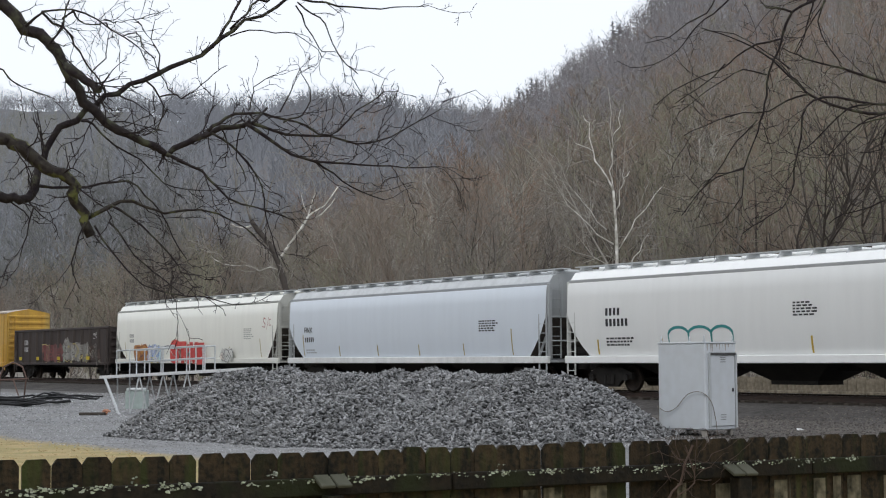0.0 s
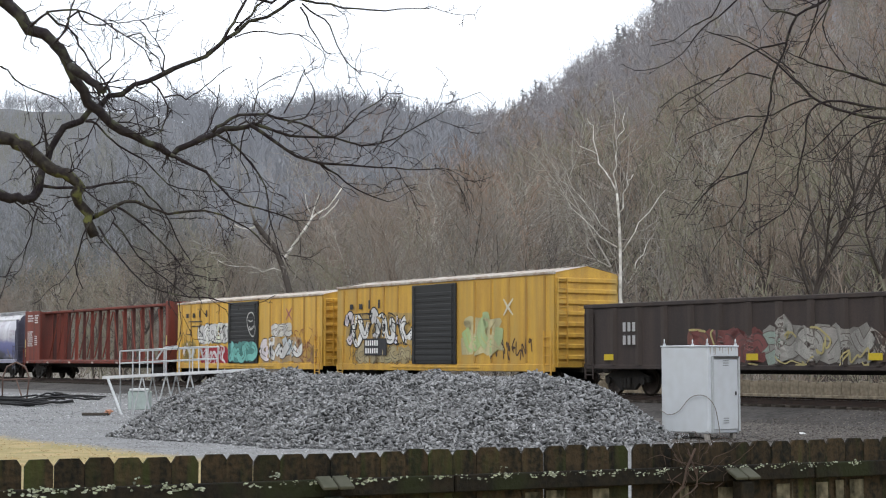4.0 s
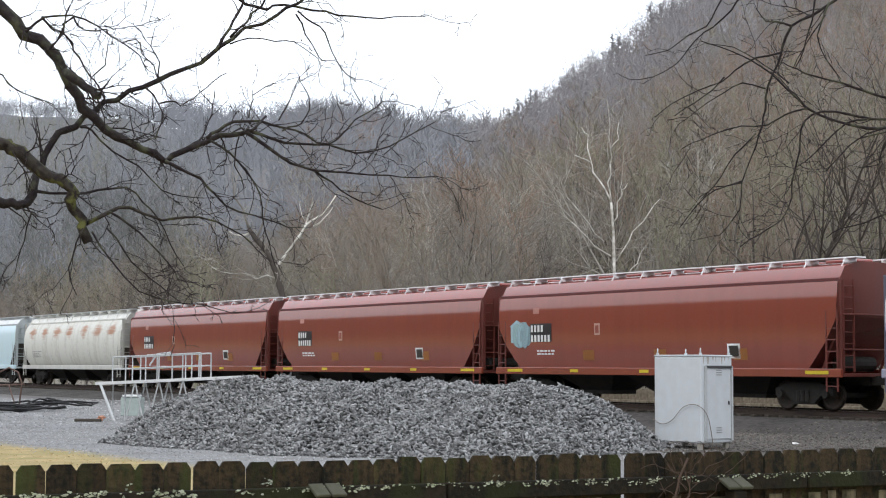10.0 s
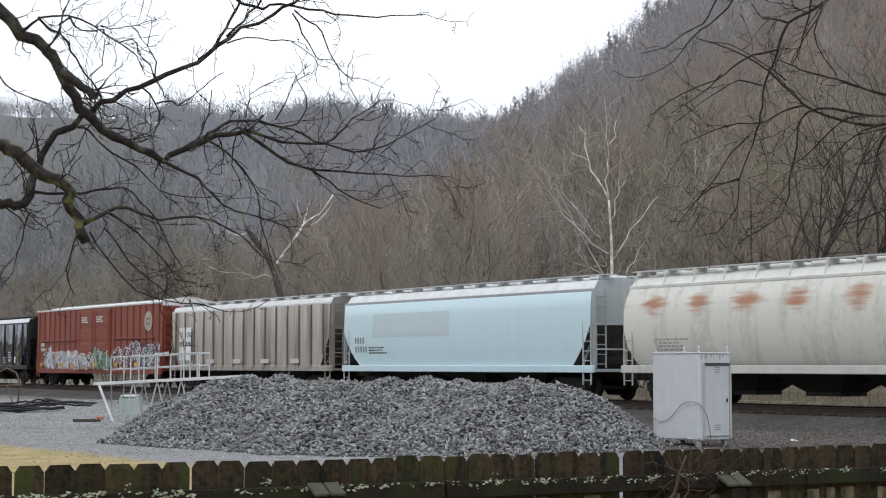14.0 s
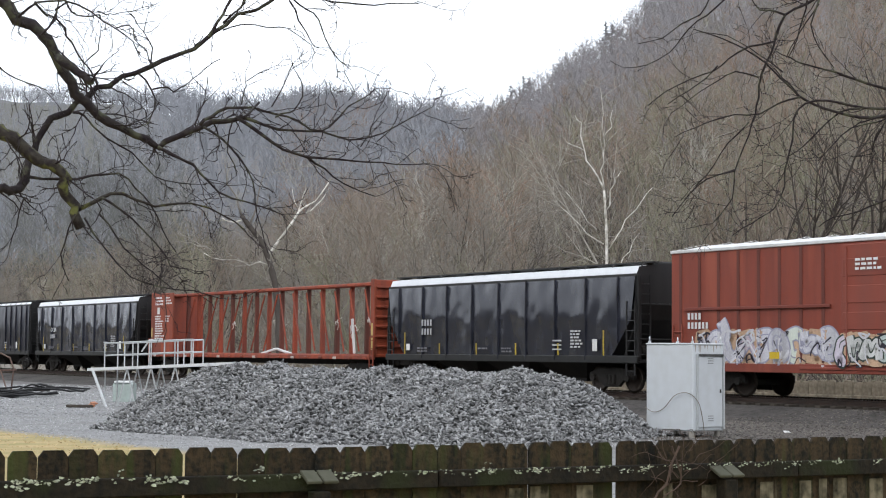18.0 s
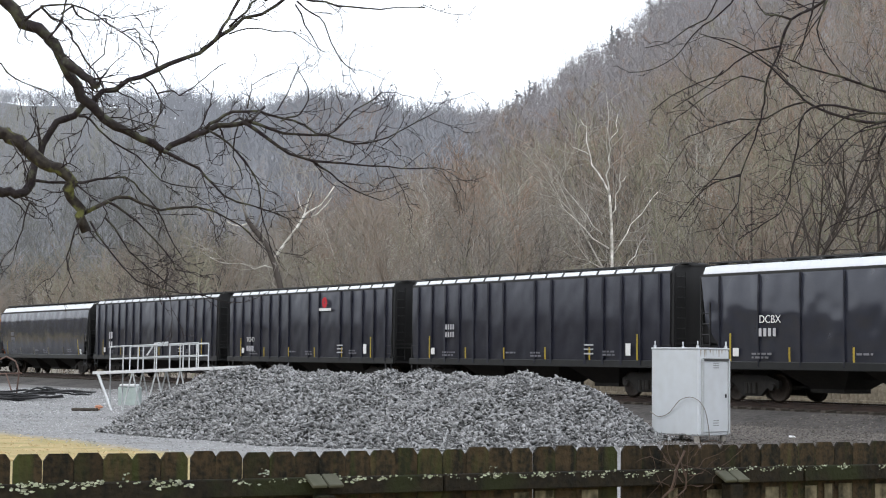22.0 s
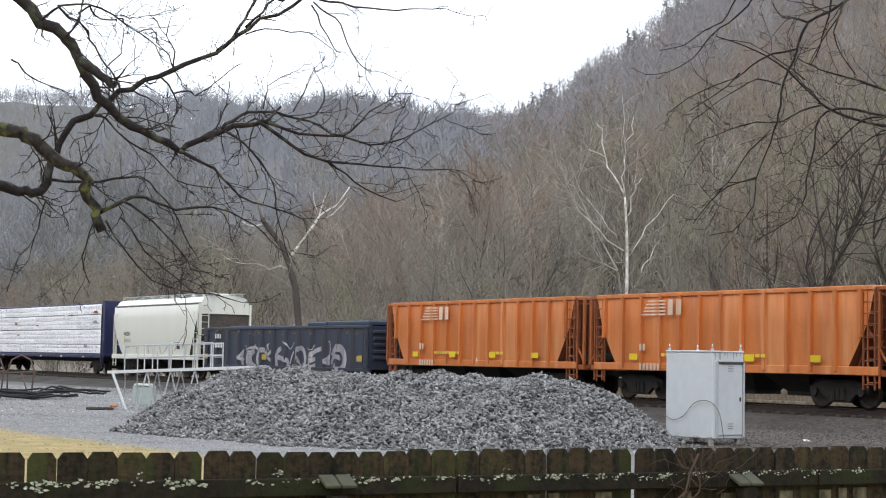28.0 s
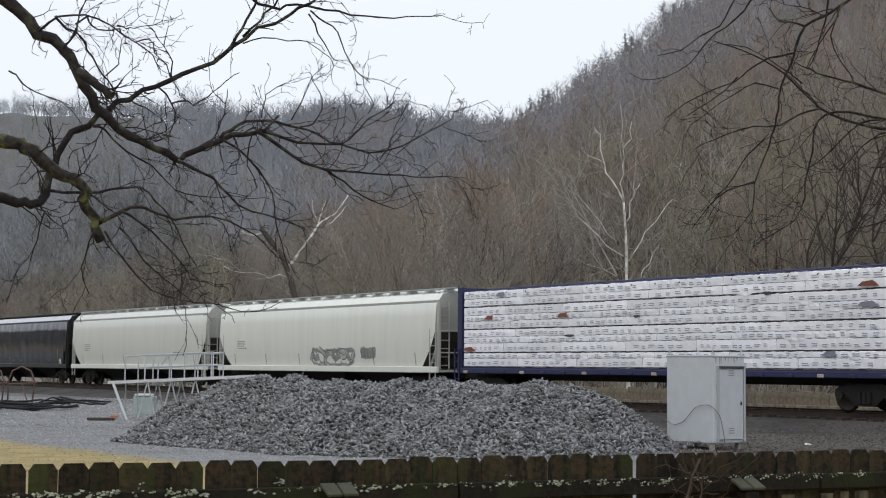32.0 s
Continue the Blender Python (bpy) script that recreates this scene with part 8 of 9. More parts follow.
limb(oak, [(-0.88, 9.50, 3.77), (-0.82, 9.53, 3.66), (-0.75, 9.57, 3.53), (-0.71, 9.60, 3.51)],
     (0.0053, 0.0022), rng, shoots, 0.22, 0.00, dense=0.25)
limb(oak, [(-1.25, 9.40, 3.57), (-1.14, 9.43, 3.61), (-0.99, 9.45, 3.60), (-0.88, 9.47, 3.59), (-0.75, 9.50, 3.51)],
     (0.0046, 0.0022), rng, shoots, 0.22, 0.00, dense=0.25)
limb(oak, [(-1.36, 9.30, 3.00), (-1.30, 9.31, 3.05), (-1.21, 9.32, 3.10), (-1.06, 9.33, 3.11), (-0.93, 9.34, 3.07), (-0.80, 9.36, 3.03), (-0.67, 9.37, 2.98), (-0.58, 9.38, 3.07), (-0.45, 9.39, 3.18), (-0.36, 9.40, 3.24)],
     (0.0112, 0.0026), rng, shoots, 0.29, 0.01, dense=0.95)
limb(oak, [(-1.15, 9.35, 3.05), (-1.02, 9.36, 2.97), (-0.89, 9.38, 2.88), (-0.76, 9.39, 2.84), (-0.58, 9.41, 2.82), (-0.41, 9.42, 2.81), (-0.23, 9.44, 2.80), (-0.05, 9.45, 2.81)],
     (0.0119, 0.0022), rng, shoots, 0.29, 0.01, dense=0.95)
limb(oak, [(-1.14, 9.35, 3.06), (-0.93, 9.38, 2.99), (-0.67, 9.42, 2.98), (-0.52, 9.45, 2.95), (-0.40, 9.48, 2.96), (-0.23, 9.52, 3.04), (-0.03, 9.55, 3.16)],
     (0.0099, 0.0022), rng, shoots, 0.29, 0.01, dense=0.95)
limb(oak, [(-0.76, 9.40, 2.84), (-0.65, 9.43, 2.77), (-0.54, 9.47, 2.68), (-0.36, 9.50, 2.62)],
     (0.0073, 0.0022), rng, shoots, 0.29, 0.01, dense=0.95)
limb(oak, [(-1.58, 9.20, 2.86), (-1.39, 9.24, 2.77), (-1.31, 9.28, 2.68), (-1.18, 9.32, 2.58), (-1.04, 9.36, 2.55), (-0.89, 9.40, 2.50)],
     (0.0106, 0.0026), rng, shoots, 0.29, 0.05, dense=0.7, twig=0.0022)
limb(oak, [(-1.34, 9.30, 2.99), (-1.23, 9.32, 2.92), (-1.14, 9.33, 2.82), (-1.06, 9.35, 2.69), (-1.04, 9.37, 2.56), (-1.01, 9.38, 2.41), (-0.97, 9.40, 2.28)],
     (0.0079, 0.0022), rng, shoots, 0.29, 0.05, dense=0.7, twig=0.0022)
limb(oak, [(-1.98, 9.00, 2.48), (-1.85, 9.04, 2.55), (-1.75, 9.09, 2.58), (-1.63, 9.13, 2.53), (-1.53, 9.17, 2.53), (-1.38, 9.21, 2.54), (-1.22, 9.26, 2.49), (-1.09, 9.30, 2.40)],
     (0.0132, 0.0026), rng, shoots, 0.29, 0.05, mat=MOSSY_BARK, dense=0.7, twig=0.0022)
limb(oak, [(-1.85, 9.00, 2.55), (-1.76, 9.04, 2.49), (-1.64, 9.08, 2.39), (-1.54, 9.12, 2.28), (-1.48, 9.16, 2.19), (-1.38, 9.20, 2.17)],
     (0.0079, 0.0022), rng, shoots, 0.29, 0.05, dense=0.7, twig=0.0022)
limb(oak, [(-2.25, 9.00, 2.66), (-2.10, 9.04, 2.65), (-1.92, 9.09, 2.68), (-1.78, 9.13, 2.70), (-1.70, 9.17, 2.63), (-1.62, 9.21, 2.54), (-1.55, 9.26, 2.39), (-1.48, 9.30, 2.27)],
     (0.0092, 0.0022), rng, shoots, 0.29, 0.05, dense=0.7, twig=0.0022)
limb(oak, [(-2.02, 9.00, 3.02), (-1.96, 9.04, 3.01), (-1.84, 9.08, 2.90), (-1.71, 9.12, 2.82), (-1.59, 9.16, 2.69), (-1.38, 9.20, 2.65)],
     (0.0079, 0.0022), rng, shoots, 0.35, 0.00, dense=0.7, twig=0.0022)
limb(oak, [(-2.31, 8.90, 3.53), (-2.21, 8.92, 3.62), (-2.07, 8.93, 3.63), (-1.92, 8.95, 3.57), (-1.80, 8.97, 3.50), (-1.70, 8.98, 3.41), (-1.65, 9.00, 3.34)],
     (0.0079, 0.0022), rng, shoots, 0.29, 0.00, dense=0.8)
limb(oak, [(-2.47, 8.90, 3.31), (-2.44, 8.93, 3.29), (-2.38, 8.95, 3.22), (-2.28, 8.97, 3.19), (-2.16, 9.00, 3.14)],
     (0.0059, 0.0022), rng, shoots, 0.29, 0.00, dense=0.8)
limb(oak, [(-2.18, 8.90, 3.43), (-2.11, 8.93, 3.53), (-2.10, 8.97, 3.65), (-2.06, 9.00, 3.76)],
     (0.0066, 0.0022), rng, shoots, 0.29, 0.00, dense=0.8)
limb(oak, [(-1.66, 9.00, 3.24), (-1.60, 9.03, 3.17), (-1.57, 9.05, 3.06), (-1.62, 9.07, 2.98), (-1.69, 9.10, 2.95)],
     (0.0059, 0.0022), rng, shoots, 0.29, 0.00, dense=0.8)
limb(oak, [(-1.97, 8.90, 2.45), (-2.03, 8.93, 2.29), (-2.05, 8.97, 2.17), (-2.02, 9.00, 2.09)],
     (0.0053, 0.0022), rng, shoots, 0.29, 0.05, dense=0.7, twig=0.0022)
limb(oak, [(-1.84, 8.90, 2.45), (-1.75, 8.93, 2.33), (-1.65, 8.95, 2.21), (-1.55, 8.97, 2.14), (-1.43, 9.00, 2.04)],
     (0.0059, 0.0022), rng, shoots, 0.29, 0.05, dense=0.7, twig=0.0022)
limb(oak, [(-2.25, 8.90, 2.54), (-2.30, 8.95, 2.38), (-2.35, 9.00, 2.27)],
     (0.0053, 0.0022), rng, shoots, 0.29, 0.05, dense=0.7, twig=0.0022)
limb(oak, [(-1.92, 8.90, 2.43), (-1.81, 8.92, 2.27), (-1.67, 8.94, 2.12), (-1.51, 8.96, 2.06), (-1.34, 8.98, 2.04), (-1.18, 9.00, 2.00)],
     (0.0059, 0.0022), rng, shoots, 0.29, 0.05, dense=0.7, twig=0.0022)
limb(oak, [(-2.09, 9.10, 3.66), (-2.07, 9.16, 3.62), (-2.01, 9.22, 3.60), (-1.97, 9.29, 3.63), (-1.95, 9.35, 3.62)],
     (0.0050, 0.0040), rng, shoots, 0.24, 0.00, dense=0.75, twig=0.0018)
limb(oak, [(-1.92, 9.10, 3.61), (-1.88, 9.16, 3.61), (-1.85, 9.22, 3.62), (-1.76, 9.29, 3.65), (-1.65, 9.35, 3.70)],
     (0.0040, 0.0020), rng, shoots, 0.24, 0.00, dense=0.75, twig=0.0018)
limb(oak, [(-1.82, 9.10, 3.51), (-1.75, 9.16, 3.55), (-1.72, 9.22, 3.48), (-1.68, 9.29, 3.42), (-1.66, 9.35, 3.36)],
     (0.0040, 0.0030), rng, shoots, 0.24, 0.00, dense=0.75, twig=0.0018)
limb(oak, [(-2.27, 9.10, 3.66), (-2.24, 9.13, 3.63), (-2.23, 9.16, 3.60), (-2.18, 9.19, 3.59), (-2.13, 9.22, 3.54), (-2.10, 9.26, 3.46), (-2.03, 9.29, 3.36), (-1.99, 9.32, 3.30), (-1.96, 9.35, 3.23)],
     (0.0075, 0.0045), rng, shoots, 0.24, 0.00, dense=0.75, twig=0.0018)
limb(oak, [(-2.09, 9.10, 3.66), (-2.16, 9.16, 3.63), (-2.19, 9.22, 3.60), (-2.24, 9.29, 3.55), (-2.28, 9.35, 3.55)],
     (0.0060, 0.0040), rng, shoots, 0.24, 0.00, dense=0.75, twig=0.0018)
limb(oak, [(-1.98, 9.10, 3.32), (-1.93, 9.18, 3.40), (-1.94, 9.27, 3.49), (-1.95, 9.35, 3.59)],
     (0.0040, 0.0020), rng, shoots, 0.24, 0.00, dense=0.75, twig=0.0018)
limb(oak, [(-1.60, 9.10, 3.17), (-1.53, 9.14, 3.19), (-1.49, 9.18, 3.18), (-1.42, 9.22, 3.23), (-1.36, 9.27, 3.29), (-1.31, 9.31, 3.35), (-1.26, 9.35, 3.39)],
     (0.0050, 0.0020), rng, shoots, 0.24, 0.00, dense=0.75, twig=0.0018)
limb(oak, [(-1.60, 9.10, 3.29), (-1.57, 9.22, 3.23), (-1.56, 9.35, 3.22)],
     (0.0030, 0.0020), rng, shoots, 0.24, 0.00, dense=0.75, twig=0.0018)
limb(oak, [(-1.08, 9.10, 3.02), (-1.05, 9.22, 3.08), (-1.03, 9.35, 3.14)],
     (0.0080, 0.0060), rng, shoots, 0.24, 0.00, dense=0.75, twig=0.0018)
limb(oak, [(-0.91, 9.10, 3.02), (-0.84, 9.15, 3.06), (-0.78, 9.20, 3.10), (-0.77, 9.25, 3.20), (-0.79, 9.30, 3.27), (-0.84, 9.35, 3.35)],
     (0.0055, 0.0022), rng, shoots, 0.24, 0.00, dense=0.75, twig=0.0018)
limb(oak, [(-1.10, 9.10, 3.09), (-1.09, 9.16, 3.18), (-1.09, 9.22, 3.23), (-1.03, 9.29, 3.30), (-0.97, 9.35, 3.33)],
     (0.0045, 0.0020), rng, shoots, 0.24, 0.00, dense=0.75, twig=0.0018)
limb(oak, [(-0.93, 9.10, 3.08), (-0.89, 9.18, 3.17), (-0.86, 9.27, 3.27), (-0.84, 9.35, 3.37)],
     (0.0045, 0.0020), rng, shoots, 0.24, 0.00, dense=0.75, twig=0.0018)
limb(oak, [(-0.57, 9.10, 3.08), (-0.61, 9.22, 3.19), (-0.63, 9.35, 3.26)],
     (0.0030, 0.0020), rng, shoots, 0.24, 0.00, dense=0.75, twig=0.0018)
limb(oak, [(-0.50, 9.10, 3.12), (-0.48, 9.22, 3.20), (-0.52, 9.35, 3.28)],
     (0.0030, 0.0020), rng, shoots, 0.24, 0.00, dense=0.75, twig=0.0018)
limb(oak, [(-0.43, 9.10, 2.86), (-0.39, 9.18, 2.95), (-0.36, 9.27, 3.03), (-0.29, 9.35, 3.12)],
     (0.0035, 0.0020), rng, shoots, 0.24, 0.00, dense=0.75, twig=0.0018)
limb(oak, [(-0.34, 9.10, 2.89), (-0.24, 9.22, 3.01), (-0.23, 9.35, 3.11)],
     (0.0035, 0.0020), rng, shoots, 0.24, 0.00, dense=0.75, twig=0.0018)
limb(oak, [(-1.15, 9.10, 2.99), (-1.18, 9.18, 2.90), (-1.19, 9.27, 2.84), (-1.15, 9.35, 2.72)],
     (0.0045, 0.0025), rng, shoots, 0.24, 0.00, dense=0.75, twig=0.0018)
twigs_of(oak, shoots, TWIG_BARK)

maple = tagged(new("fine_branched_tree"), "slender drooping bare branches of a second yard tree", "tree")
rng, shoots = random.Random(32), []
part("trunk", Geo().path([(6.2, 11.6, -0.7), (6.1, 11.6, 2.0), (5.9, 11.6, 4.5), (5.6, 11.6, 6.5)], [0.22, 0.17, 0.12, 0.07], 12), LIMB_BARK, maple, smooth=True)
part("limb", Geo().path([(5.95, 11.6, 3.9), (4.6, 11.5, 3.55), (3.3, 11.5, 3.45)], [0.06, 0.035, 0.018], 8), LIMB_BARK, maple, smooth=True)
part("limb", Geo().path([(5.7, 11.6, 6.0), (4.0, 11.6, 5.6), (2.65, 11.6, 4.45)], [0.06, 0.035, 0.018], 8), LIMB_BARK, maple, smooth=True)
limb(maple, [(3.22, 11.50, 3.59), (3.15, 11.53, 3.63), (2.99, 11.57, 3.69), (2.83, 11.60, 3.75), (2.63, 11.63, 3.81), (2.53, 11.67, 3.86), (2.43, 11.70, 3.92)],
     (0.0128, 0.0032), rng, shoots, 0.42, 0.03, wob=0.006, dense=0.5)
limb(maple, [(3.25, 11.60, 3.44), (3.17, 11.62, 3.44), (3.03, 11.64, 3.43), (2.84, 11.66, 3.48), (2.70, 11.68, 3.53), (2.60, 11.70, 3.59), (2.48, 11.72, 3.71), (2.36, 11.74, 3.84), (2.21, 11.76, 3.95), (2.00, 11.78, 4.04), (1.86, 11.80, 4.09)],
     (0.0144, 0.0032), rng, shoots, 0.22, 0.02, wob=0.006, dense=0.18)
limb(maple, [(3.19, 11.40, 3.46), (3.11, 11.42, 3.46), (2.91, 11.44, 3.48), (2.75, 11.45, 3.52), (2.59, 11.47, 3.50), (2.52, 11.49, 3.40), (2.51, 11.51, 3.25), (2.46, 11.53, 3.03), (2.46, 11.55, 2.92), (2.39, 11.56, 2.76), (2.29, 11.58, 2.70), (2.10, 11.60, 2.57)],
     (0.0112, 0.0032), rng, shoots, 0.42, 0.03, wob=0.006, dense=0.5)
limb(maple, [(2.84, 11.60, 4.39), (2.76, 11.62, 4.33), (2.64, 11.63, 4.25), (2.49, 11.65, 4.17), (2.43, 11.67, 4.02), (2.40, 11.68, 3.90), (2.33, 11.70, 3.75), (2.31, 11.72, 3.58), (2.29, 11.73, 3.46), (2.22, 11.75, 3.24), (2.15, 11.77, 3.05), (2.13, 11.78, 2.86), (1.99, 11.80, 2.67)],
     (0.0128, 0.0032), rng, shoots, 0.42, 0.03, wob=0.006, dense=0.5)
limb(maple, [(2.41, 11.60, 3.97), (2.23, 11.62, 3.93), (2.08, 11.63, 3.84), (1.98, 11.65, 3.76), (1.81, 11.67, 3.70), (1.64, 11.68, 3.61), (1.51, 11.70, 3.51)],
     (0.0080, 0.0024), rng, shoots, 0.22, 0.02, wob=0.006, dense=0.18)
limb(maple, [(2.14, 11.70, 4.42), (2.11, 11.72, 4.36), (2.00, 11.73, 4.23), (1.81, 11.75, 4.08), (1.68, 11.77, 3.91), (1.51, 11.78, 3.82), (1.34, 11.80, 3.80)],
     (0.0080, 0.0024), rng, shoots, 0.22, 0.02, wob=0.006, dense=0.18)
limb(maple, [(2.56, 11.50, 3.55), (2.41, 11.52, 3.51), (2.29, 11.54, 3.44), (2.11, 11.56, 3.43), (1.90, 11.58, 3.37), (1.69, 11.60, 3.27)],
     (0.0080, 0.0024), rng, shoots, 0.42, 0.03, wob=0.006, dense=0.5)
limb(maple, [(2.10, 11.50, 3.02), (1.91, 11.53, 2.97), (1.79, 11.57, 2.86), (1.67, 11.60, 2.70)],
     (0.0064, 0.0024), rng, shoots, 0.42, 0.03, wob=0.006, dense=0.5)
limb(maple, [(3.18, 11.40, 2.83), (3.10, 11.43, 2.80), (2.96, 11.45, 2.74), (2.78, 11.47, 2.69), (2.69, 11.50, 2.63)],
     (0.0088, 0.0024), rng, shoots, 0.42, 0.03, wob=0.006, dense=0.5)
limb(maple, [(3.19, 11.40, 3.42), (3.11, 11.43, 3.38), (2.91, 11.45, 3.33), (2.79, 11.47, 3.21), (2.69, 11.50, 3.10)],
     (0.0080, 0.0024), rng, shoots, 0.42, 0.03, wob=0.006, dense=0.5)
limb(maple, [(2.96, 11.40, 3.46), (2.83, 11.43, 3.44), (2.69, 11.45, 3.31), (2.59, 11.47, 3.21), (2.48, 11.50, 3.13)],
     (0.0088, 0.0024), rng, shoots, 0.42, 0.03, wob=0.006, dense=0.5)
limb(maple, [(2.63, 11.50, 4.35), (2.61, 11.53, 4.19), (2.56, 11.57, 3.98), (2.50, 11.60, 3.85)],
     (0.0088, 0.0024), rng, shoots, 0.42, 0.03, wob=0.006, dense=0.5)
limb(maple, [(1.98, 11.60, 4.35), (1.87, 11.62, 4.16), (1.75, 11.65, 4.10), (1.60, 11.67, 4.00), (1.44, 11.70, 3.96)],
     (0.0072, 0.0024), rng, shoots, 0.22, 0.02, wob=0.006, dense=0.18)
limb(maple, [(3.10, 11.40, 3.32), (3.07, 11.43, 3.24), (3.06, 11.47, 3.15), (2.92, 11.50, 3.13)],
     (0.0080, 0.0024), rng, shoots, 0.42, 0.03, wob=0.006, dense=0.5)
limb(maple, [(2.46, 11.50, 4.14), (2.36, 11.53, 4.18), (2.29, 11.57, 4.19), (2.23, 11.60, 4.29)],
     (0.0096, 0.0024), rng, shoots, 0.42, 0.03, wob=0.006, dense=0.5)
limb(maple, [(2.73, 11.50, 4.31), (2.65, 11.53, 4.08), (2.72, 11.57, 3.92), (2.83, 11.60, 3.78)],
     (0.0080, 0.0024), rng, shoots, 0.42, 0.03, wob=0.006, dense=0.5)
limb(maple, [(1.98, 11.50, 3.77), (1.91, 11.57, 3.69), (1.79, 11.63, 3.61), (1.65, 11.70, 3.52)],
     (0.0062, 0.0024), rng, shoots, 0.34, 0.03, wob=0.006, dense=0.45)
limb(maple, [(2.20, 11.50, 3.37), (2.11, 11.54, 3.27), (2.01, 11.58, 3.15), (1.93, 11.62, 3.01), (1.83, 11.66, 2.93), (1.75, 11.70, 2.83)],
     (0.0062, 0.0024), rng, shoots, 0.34, 0.03, wob=0.006, dense=0.45)
limb(maple, [(2.10, 11.50, 3.03), (2.01, 11.57, 3.00), (1.92, 11.63, 3.00), (1.84, 11.70, 2.92)],
     (0.0062, 0.0024), rng, shoots, 0.34, 0.03, wob=0.006, dense=0.45)
limb(maple, [(3.17, 11.50, 3.43), (2.99, 11.55, 3.37), (2.88, 11.60, 3.30), (2.80, 11.65, 3.20), (2.74, 11.70, 3.14)],
     (0.0062, 0.0024), rng, shoots, 0.34, 0.03, wob=0.006, dense=0.45)
limb(maple, [(3.17, 11.50, 3.39), (3.13, 11.60, 3.28), (3.12, 11.70, 3.21)],
     (0.0062, 0.0024), rng, shoots, 0.34, 0.03, wob=0.006, dense=0.45)
limb(maple, [(2.44, 11.50, 3.73), (2.37, 11.55, 3.80), (2.23, 11.60, 3.92), (2.07, 11.65, 4.01), (1.87, 11.70, 4.05)],
     (0.0062, 0.0024), rng, shoots, 0.34, 0.03, wob=0.006, dense=0.45)
limb(maple, [(2.70, 11.50, 4.22), (2.63, 11.57, 4.10), (2.56, 11.63, 3.99), (2.51, 11.70, 3.87)],
     (0.0062, 0.0024), rng, shoots, 0.34, 0.03, wob=0.006, dense=0.45)
limb(maple, [(2.54, 11.50, 3.58), (2.42, 11.60, 3.75), (2.35, 11.70, 3.85)],
     (0.0062, 0.0024), rng, shoots, 0.34, 0.03, wob=0.006, dense=0.45)
limb(maple, [(2.27, 11.50, 3.69), (2.12, 11.55, 3.74), (2.00, 11.60, 3.68), (1.88, 11.65, 3.61), (1.68, 11.70, 3.46)],
     (0.0062, 0.0024), rng, shoots, 0.34, 0.03, wob=0.006, dense=0.45)
twigs_of(maple, shoots, TWIG_BARK)

# ---- pale trees that stand out at the foot of the wood ----
syc = tagged(new("sycamore_tree"), "tall bare sycamore with a white trunk and limbs", "tree")
rng, shoots = random.Random(33), []
limb(syc, [(8.1, 76.00, -1.3), (7.98, 76.00, 2.0), (7.92, 76.00, 4.68), (7.89, 76.00, 6.38), (7.85, 76.00, 8.08), (7.77, 76.00, 9.45)],
     (0.13, 0.05), rng, shoots, 1.7, -0.02, "trunk", BARK_WHITE, 0.07, 0.5, 7, 0.010, 0.6)
limb(syc, [(7.77, 76.00, 9.45), (7.46, 76.00, 10.02), (7.00, 76.00, 10.93), (6.78, 76.00, 11.50), (6.61, 76.00, 12.53), (6.39, 76.00, 12.99)],
     (0.05, 0.01), rng, shoots, 1.7, -0.02, "limb", BARK_WHITE, 0.10, 0.45, 6, 0.010, 0.8)
limb(syc, [(6.87, 76.00, 11.29), (6.44, 76.00, 11.56), (6.04, 76.00, 11.67)],
     (0.02, 0.01), rng, shoots, 1.7, -0.02, "limb", BARK_WHITE, 0.10, 0.45, 6, 0.010, 0.8)
limb(syc, [(7.88, 76.00, 8.53), (8.08, 76.00, 9.10), (8.23, 76.00, 9.79), (8.28, 76.00, 10.47)],
     (0.04, 0.01), rng, shoots, 1.7, -0.02, "limb", BARK_WHITE, 0.10, 0.45, 6, 0.010, 0.8)
limb(syc, [(7.77, 76.00, 9.45), (7.71, 76.00, 10.36), (7.76, 76.00, 11.16), (7.78, 76.00, 11.96), (7.70, 76.00, 13.22), (7.59, 76.00, 14.26)],
     (0.04, 0.01), rng, shoots, 1.7, -0.02, "limb", BARK_WHITE, 0.10, 0.45, 6, 0.010, 0.8)
limb(syc, [(8.14, 76.00, 9.56), (8.34, 76.00, 10.02), (8.54, 76.00, 10.36)],
     (0.02, 0.01), rng, shoots, 1.7, -0.02, "limb", BARK_WHITE, 0.10, 0.45, 6, 0.010, 0.8)
limb(syc, [(7.76, 76.00, 6.94), (6.99, 76.00, 7.51), (6.31, 76.00, 8.19), (5.86, 76.00, 8.53), (5.41, 76.00, 9.21)],
     (0.04, 0.01), rng, shoots, 1.7, -0.02, "limb", BARK_WHITE, 0.10, 0.45, 6, 0.010, 0.8)
limb(syc, [(8.57, 76.00, 5.92), (8.74, 76.00, 6.38), (9.14, 76.00, 6.95), (9.40, 76.00, 7.46)],
     (0.03, 0.01), rng, shoots, 1.7, -0.02, "limb", BARK_WHITE, 0.10, 0.45, 6, 0.010, 0.8)
limb(syc, [(8.01, 76.00, 6.72), (8.81, 76.00, 8.08), (9.61, 76.00, 9.11), (10.04, 76.00, 9.62)],
     (0.03, 0.01), rng, shoots, 1.7, -0.02, "limb", BARK_WHITE, 0.10, 0.45, 6, 0.010, 0.8)
limb(syc, [(7.45, 76.00, 7.62), (6.77, 76.00, 8.42), (6.09, 76.00, 9.33), (5.18, 76.00, 10.01)],
     (0.02, 0.01), rng, shoots, 1.7, -0.02, "limb", BARK_WHITE, 0.10, 0.45, 6, 0.010, 0.8)
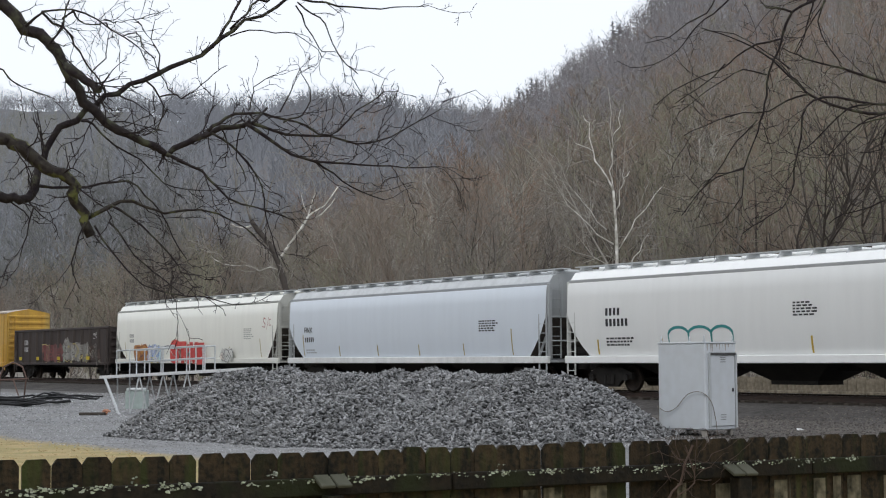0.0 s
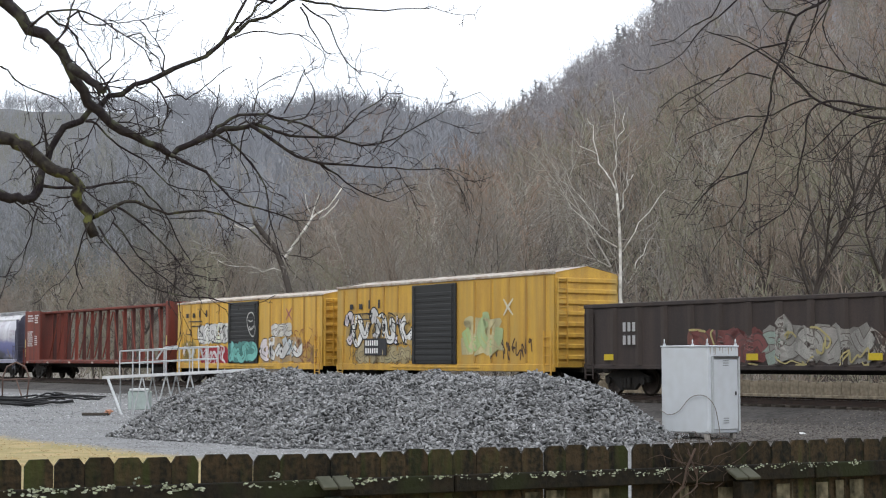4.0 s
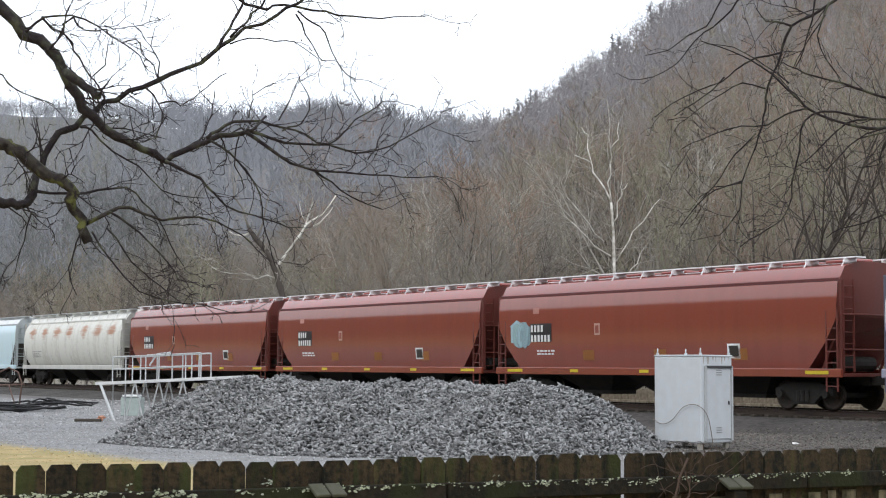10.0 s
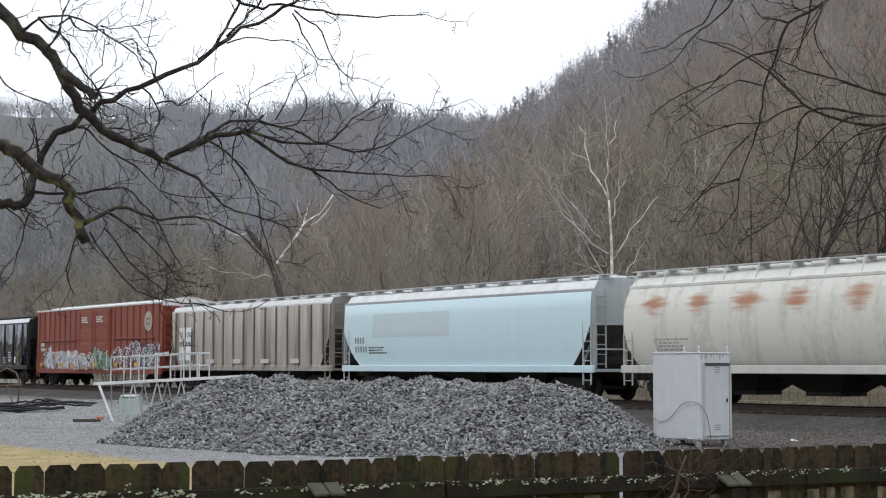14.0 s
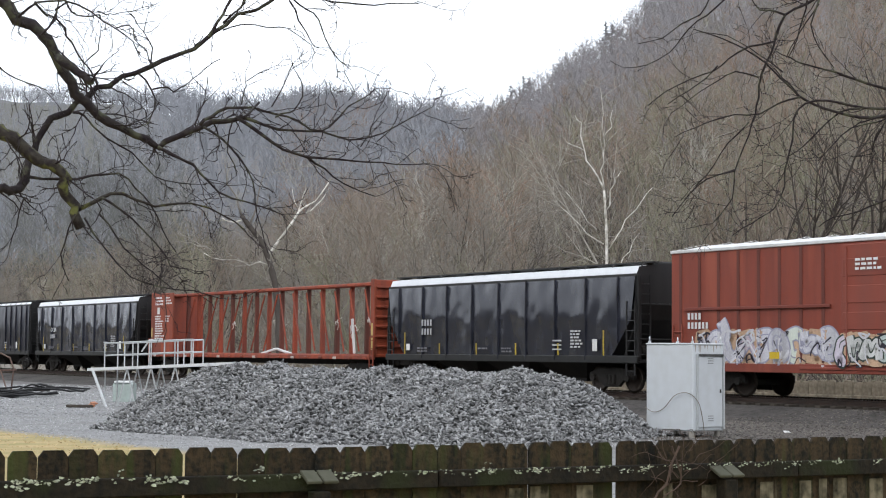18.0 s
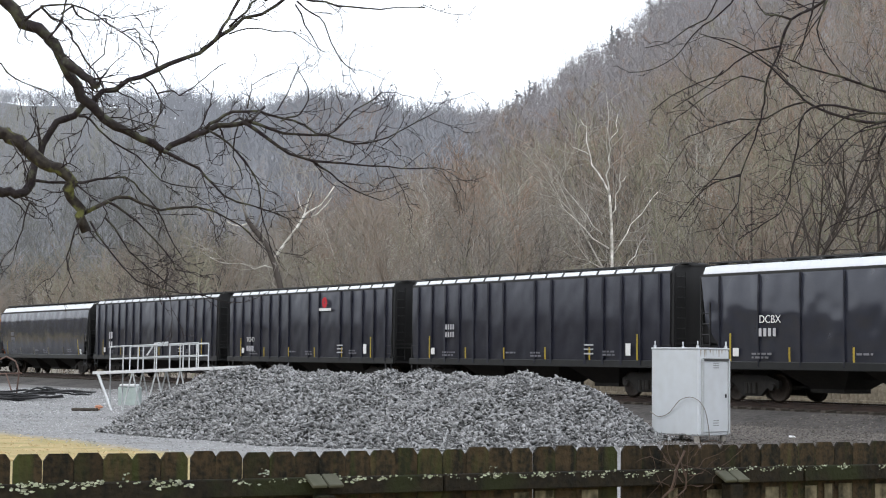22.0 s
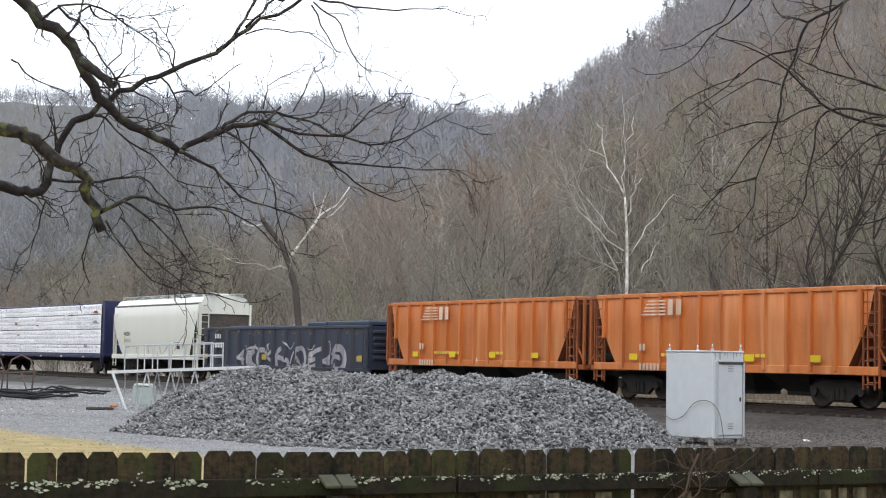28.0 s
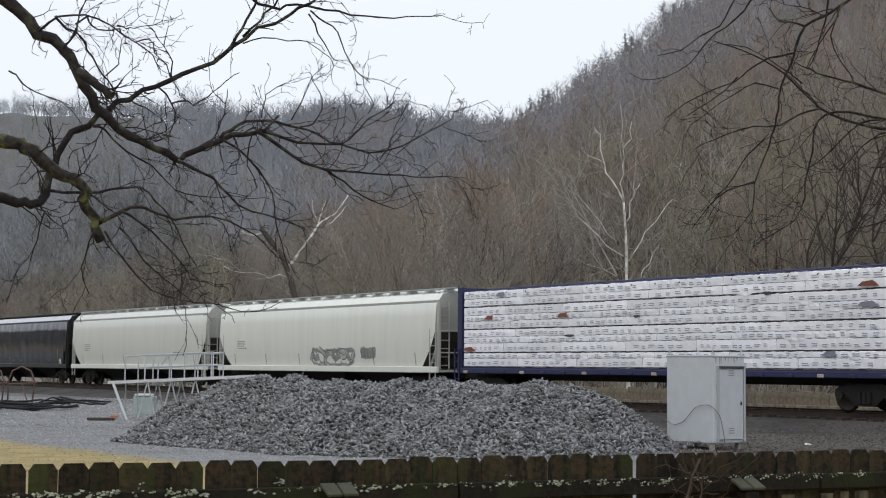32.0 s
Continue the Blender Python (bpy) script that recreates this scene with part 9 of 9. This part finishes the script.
limb(syc, [(7.76, 76.00, 11.96), (8.03, 76.00, 12.53), (8.15, 76.00, 13.22)],
     (0.02, 0.01), rng, shoots, 1.7, -0.02, "limb", BARK_WHITE, 0.10, 0.45, 6, 0.010, 0.8)
twigs_of(syc, shoots, BARK_PALE)
leaning = tagged(new("leaning_tree"), "leaning bare tree with pale upper limbs", "tree")
rng, shoots = random.Random(34), []
limb(leaning, [(-9.28, 98.00, -1.19), (-9.32, 98.00, 1.96), (-9.45, 98.00, 4.50), (-9.68, 98.00, 5.98), (-9.99, 98.00, 7.16), (-10.52, 98.00, 8.34), (-11.27, 98.00, 9.38), (-11.72, 98.00, 9.97)],
     (0.30, 0.12), rng, shoots, 3.0, -0.02, "trunk", BARK_DARK, 0.05, 0.7, 6, 0.014)
limb(leaning, [(-9.99, 98.00, 7.68), (-9.48, 98.00, 8.50), (-8.90, 98.00, 9.23), (-8.46, 98.00, 9.98), (-8.02, 98.00, 10.43), (-7.29, 98.00, 10.88), (-6.48, 98.00, 12.07)],
     (0.11, 0.03), rng, shoots, 3.0, -0.02, "limb", BARK_WHITE, 0.05, 0.7, 6, 0.014)
limb(leaning, [(-8.75, 98.00, 9.38), (-8.31, 98.00, 10.28), (-8.10, 98.00, 11.03), (-7.88, 98.00, 11.62)],
     (0.06, 0.02), rng, shoots, 3.0, -0.02, "limb", BARK_WHITE, 0.05, 0.7, 6, 0.014)
limb(leaning, [(-7.88, 98.00, 10.13), (-7.28, 98.00, 10.58), (-6.69, 98.00, 11.32)],
     (0.05, 0.02), rng, shoots, 3.0, -0.02, "limb", BARK_WHITE, 0.05, 0.7, 6, 0.014)
limb(leaning, [(-8.39, 98.00, 10.50), (-8.70, 98.00, 11.17), (-8.67, 98.00, 11.69)],
     (0.03, 0.01), rng, shoots, 3.0, -0.02, "limb", BARK_WHITE, 0.05, 0.7, 6, 0.014)
limb(leaning, [(-9.77, 98.00, 6.90), (-10.58, 98.00, 7.19), (-11.24, 98.00, 7.01), (-12.13, 98.00, 7.34), (-12.87, 98.00, 7.27), (-13.91, 98.00, 7.65)],
     (0.04, 0.01), rng, shoots, 3.0, -0.02, "limb", BARK_WHITE, 0.05, 0.7, 6, 0.014)
limb(leaning, [(-11.72, 98.00, 9.67), (-12.45, 98.00, 9.60), (-12.90, 98.00, 9.82)],
     (0.06, 0.02), rng, shoots, 3.0, -0.02, "limb", BARK_WHITE, 0.05, 0.7, 6, 0.014)
limb(leaning, [(-11.72, 98.00, 9.97), (-12.02, 98.00, 11.01), (-12.63, 98.00, 11.90), (-12.79, 98.00, 13.09)],
     (0.08, 0.02), rng, shoots, 3.0, -0.02, "limb", BARK_GREY, 0.05, 0.7, 6, 0.014)
limb(leaning, [(-11.27, 98.00, 9.38), (-10.83, 98.00, 10.42), (-10.70, 98.00, 11.61), (-10.26, 98.00, 12.80)],
     (0.07, 0.02), rng, shoots, 3.0, -0.02, "limb", BARK_GREY, 0.05, 0.7, 6, 0.014)
twigs_of(leaning, shoots, BARK_PALE)


motions()
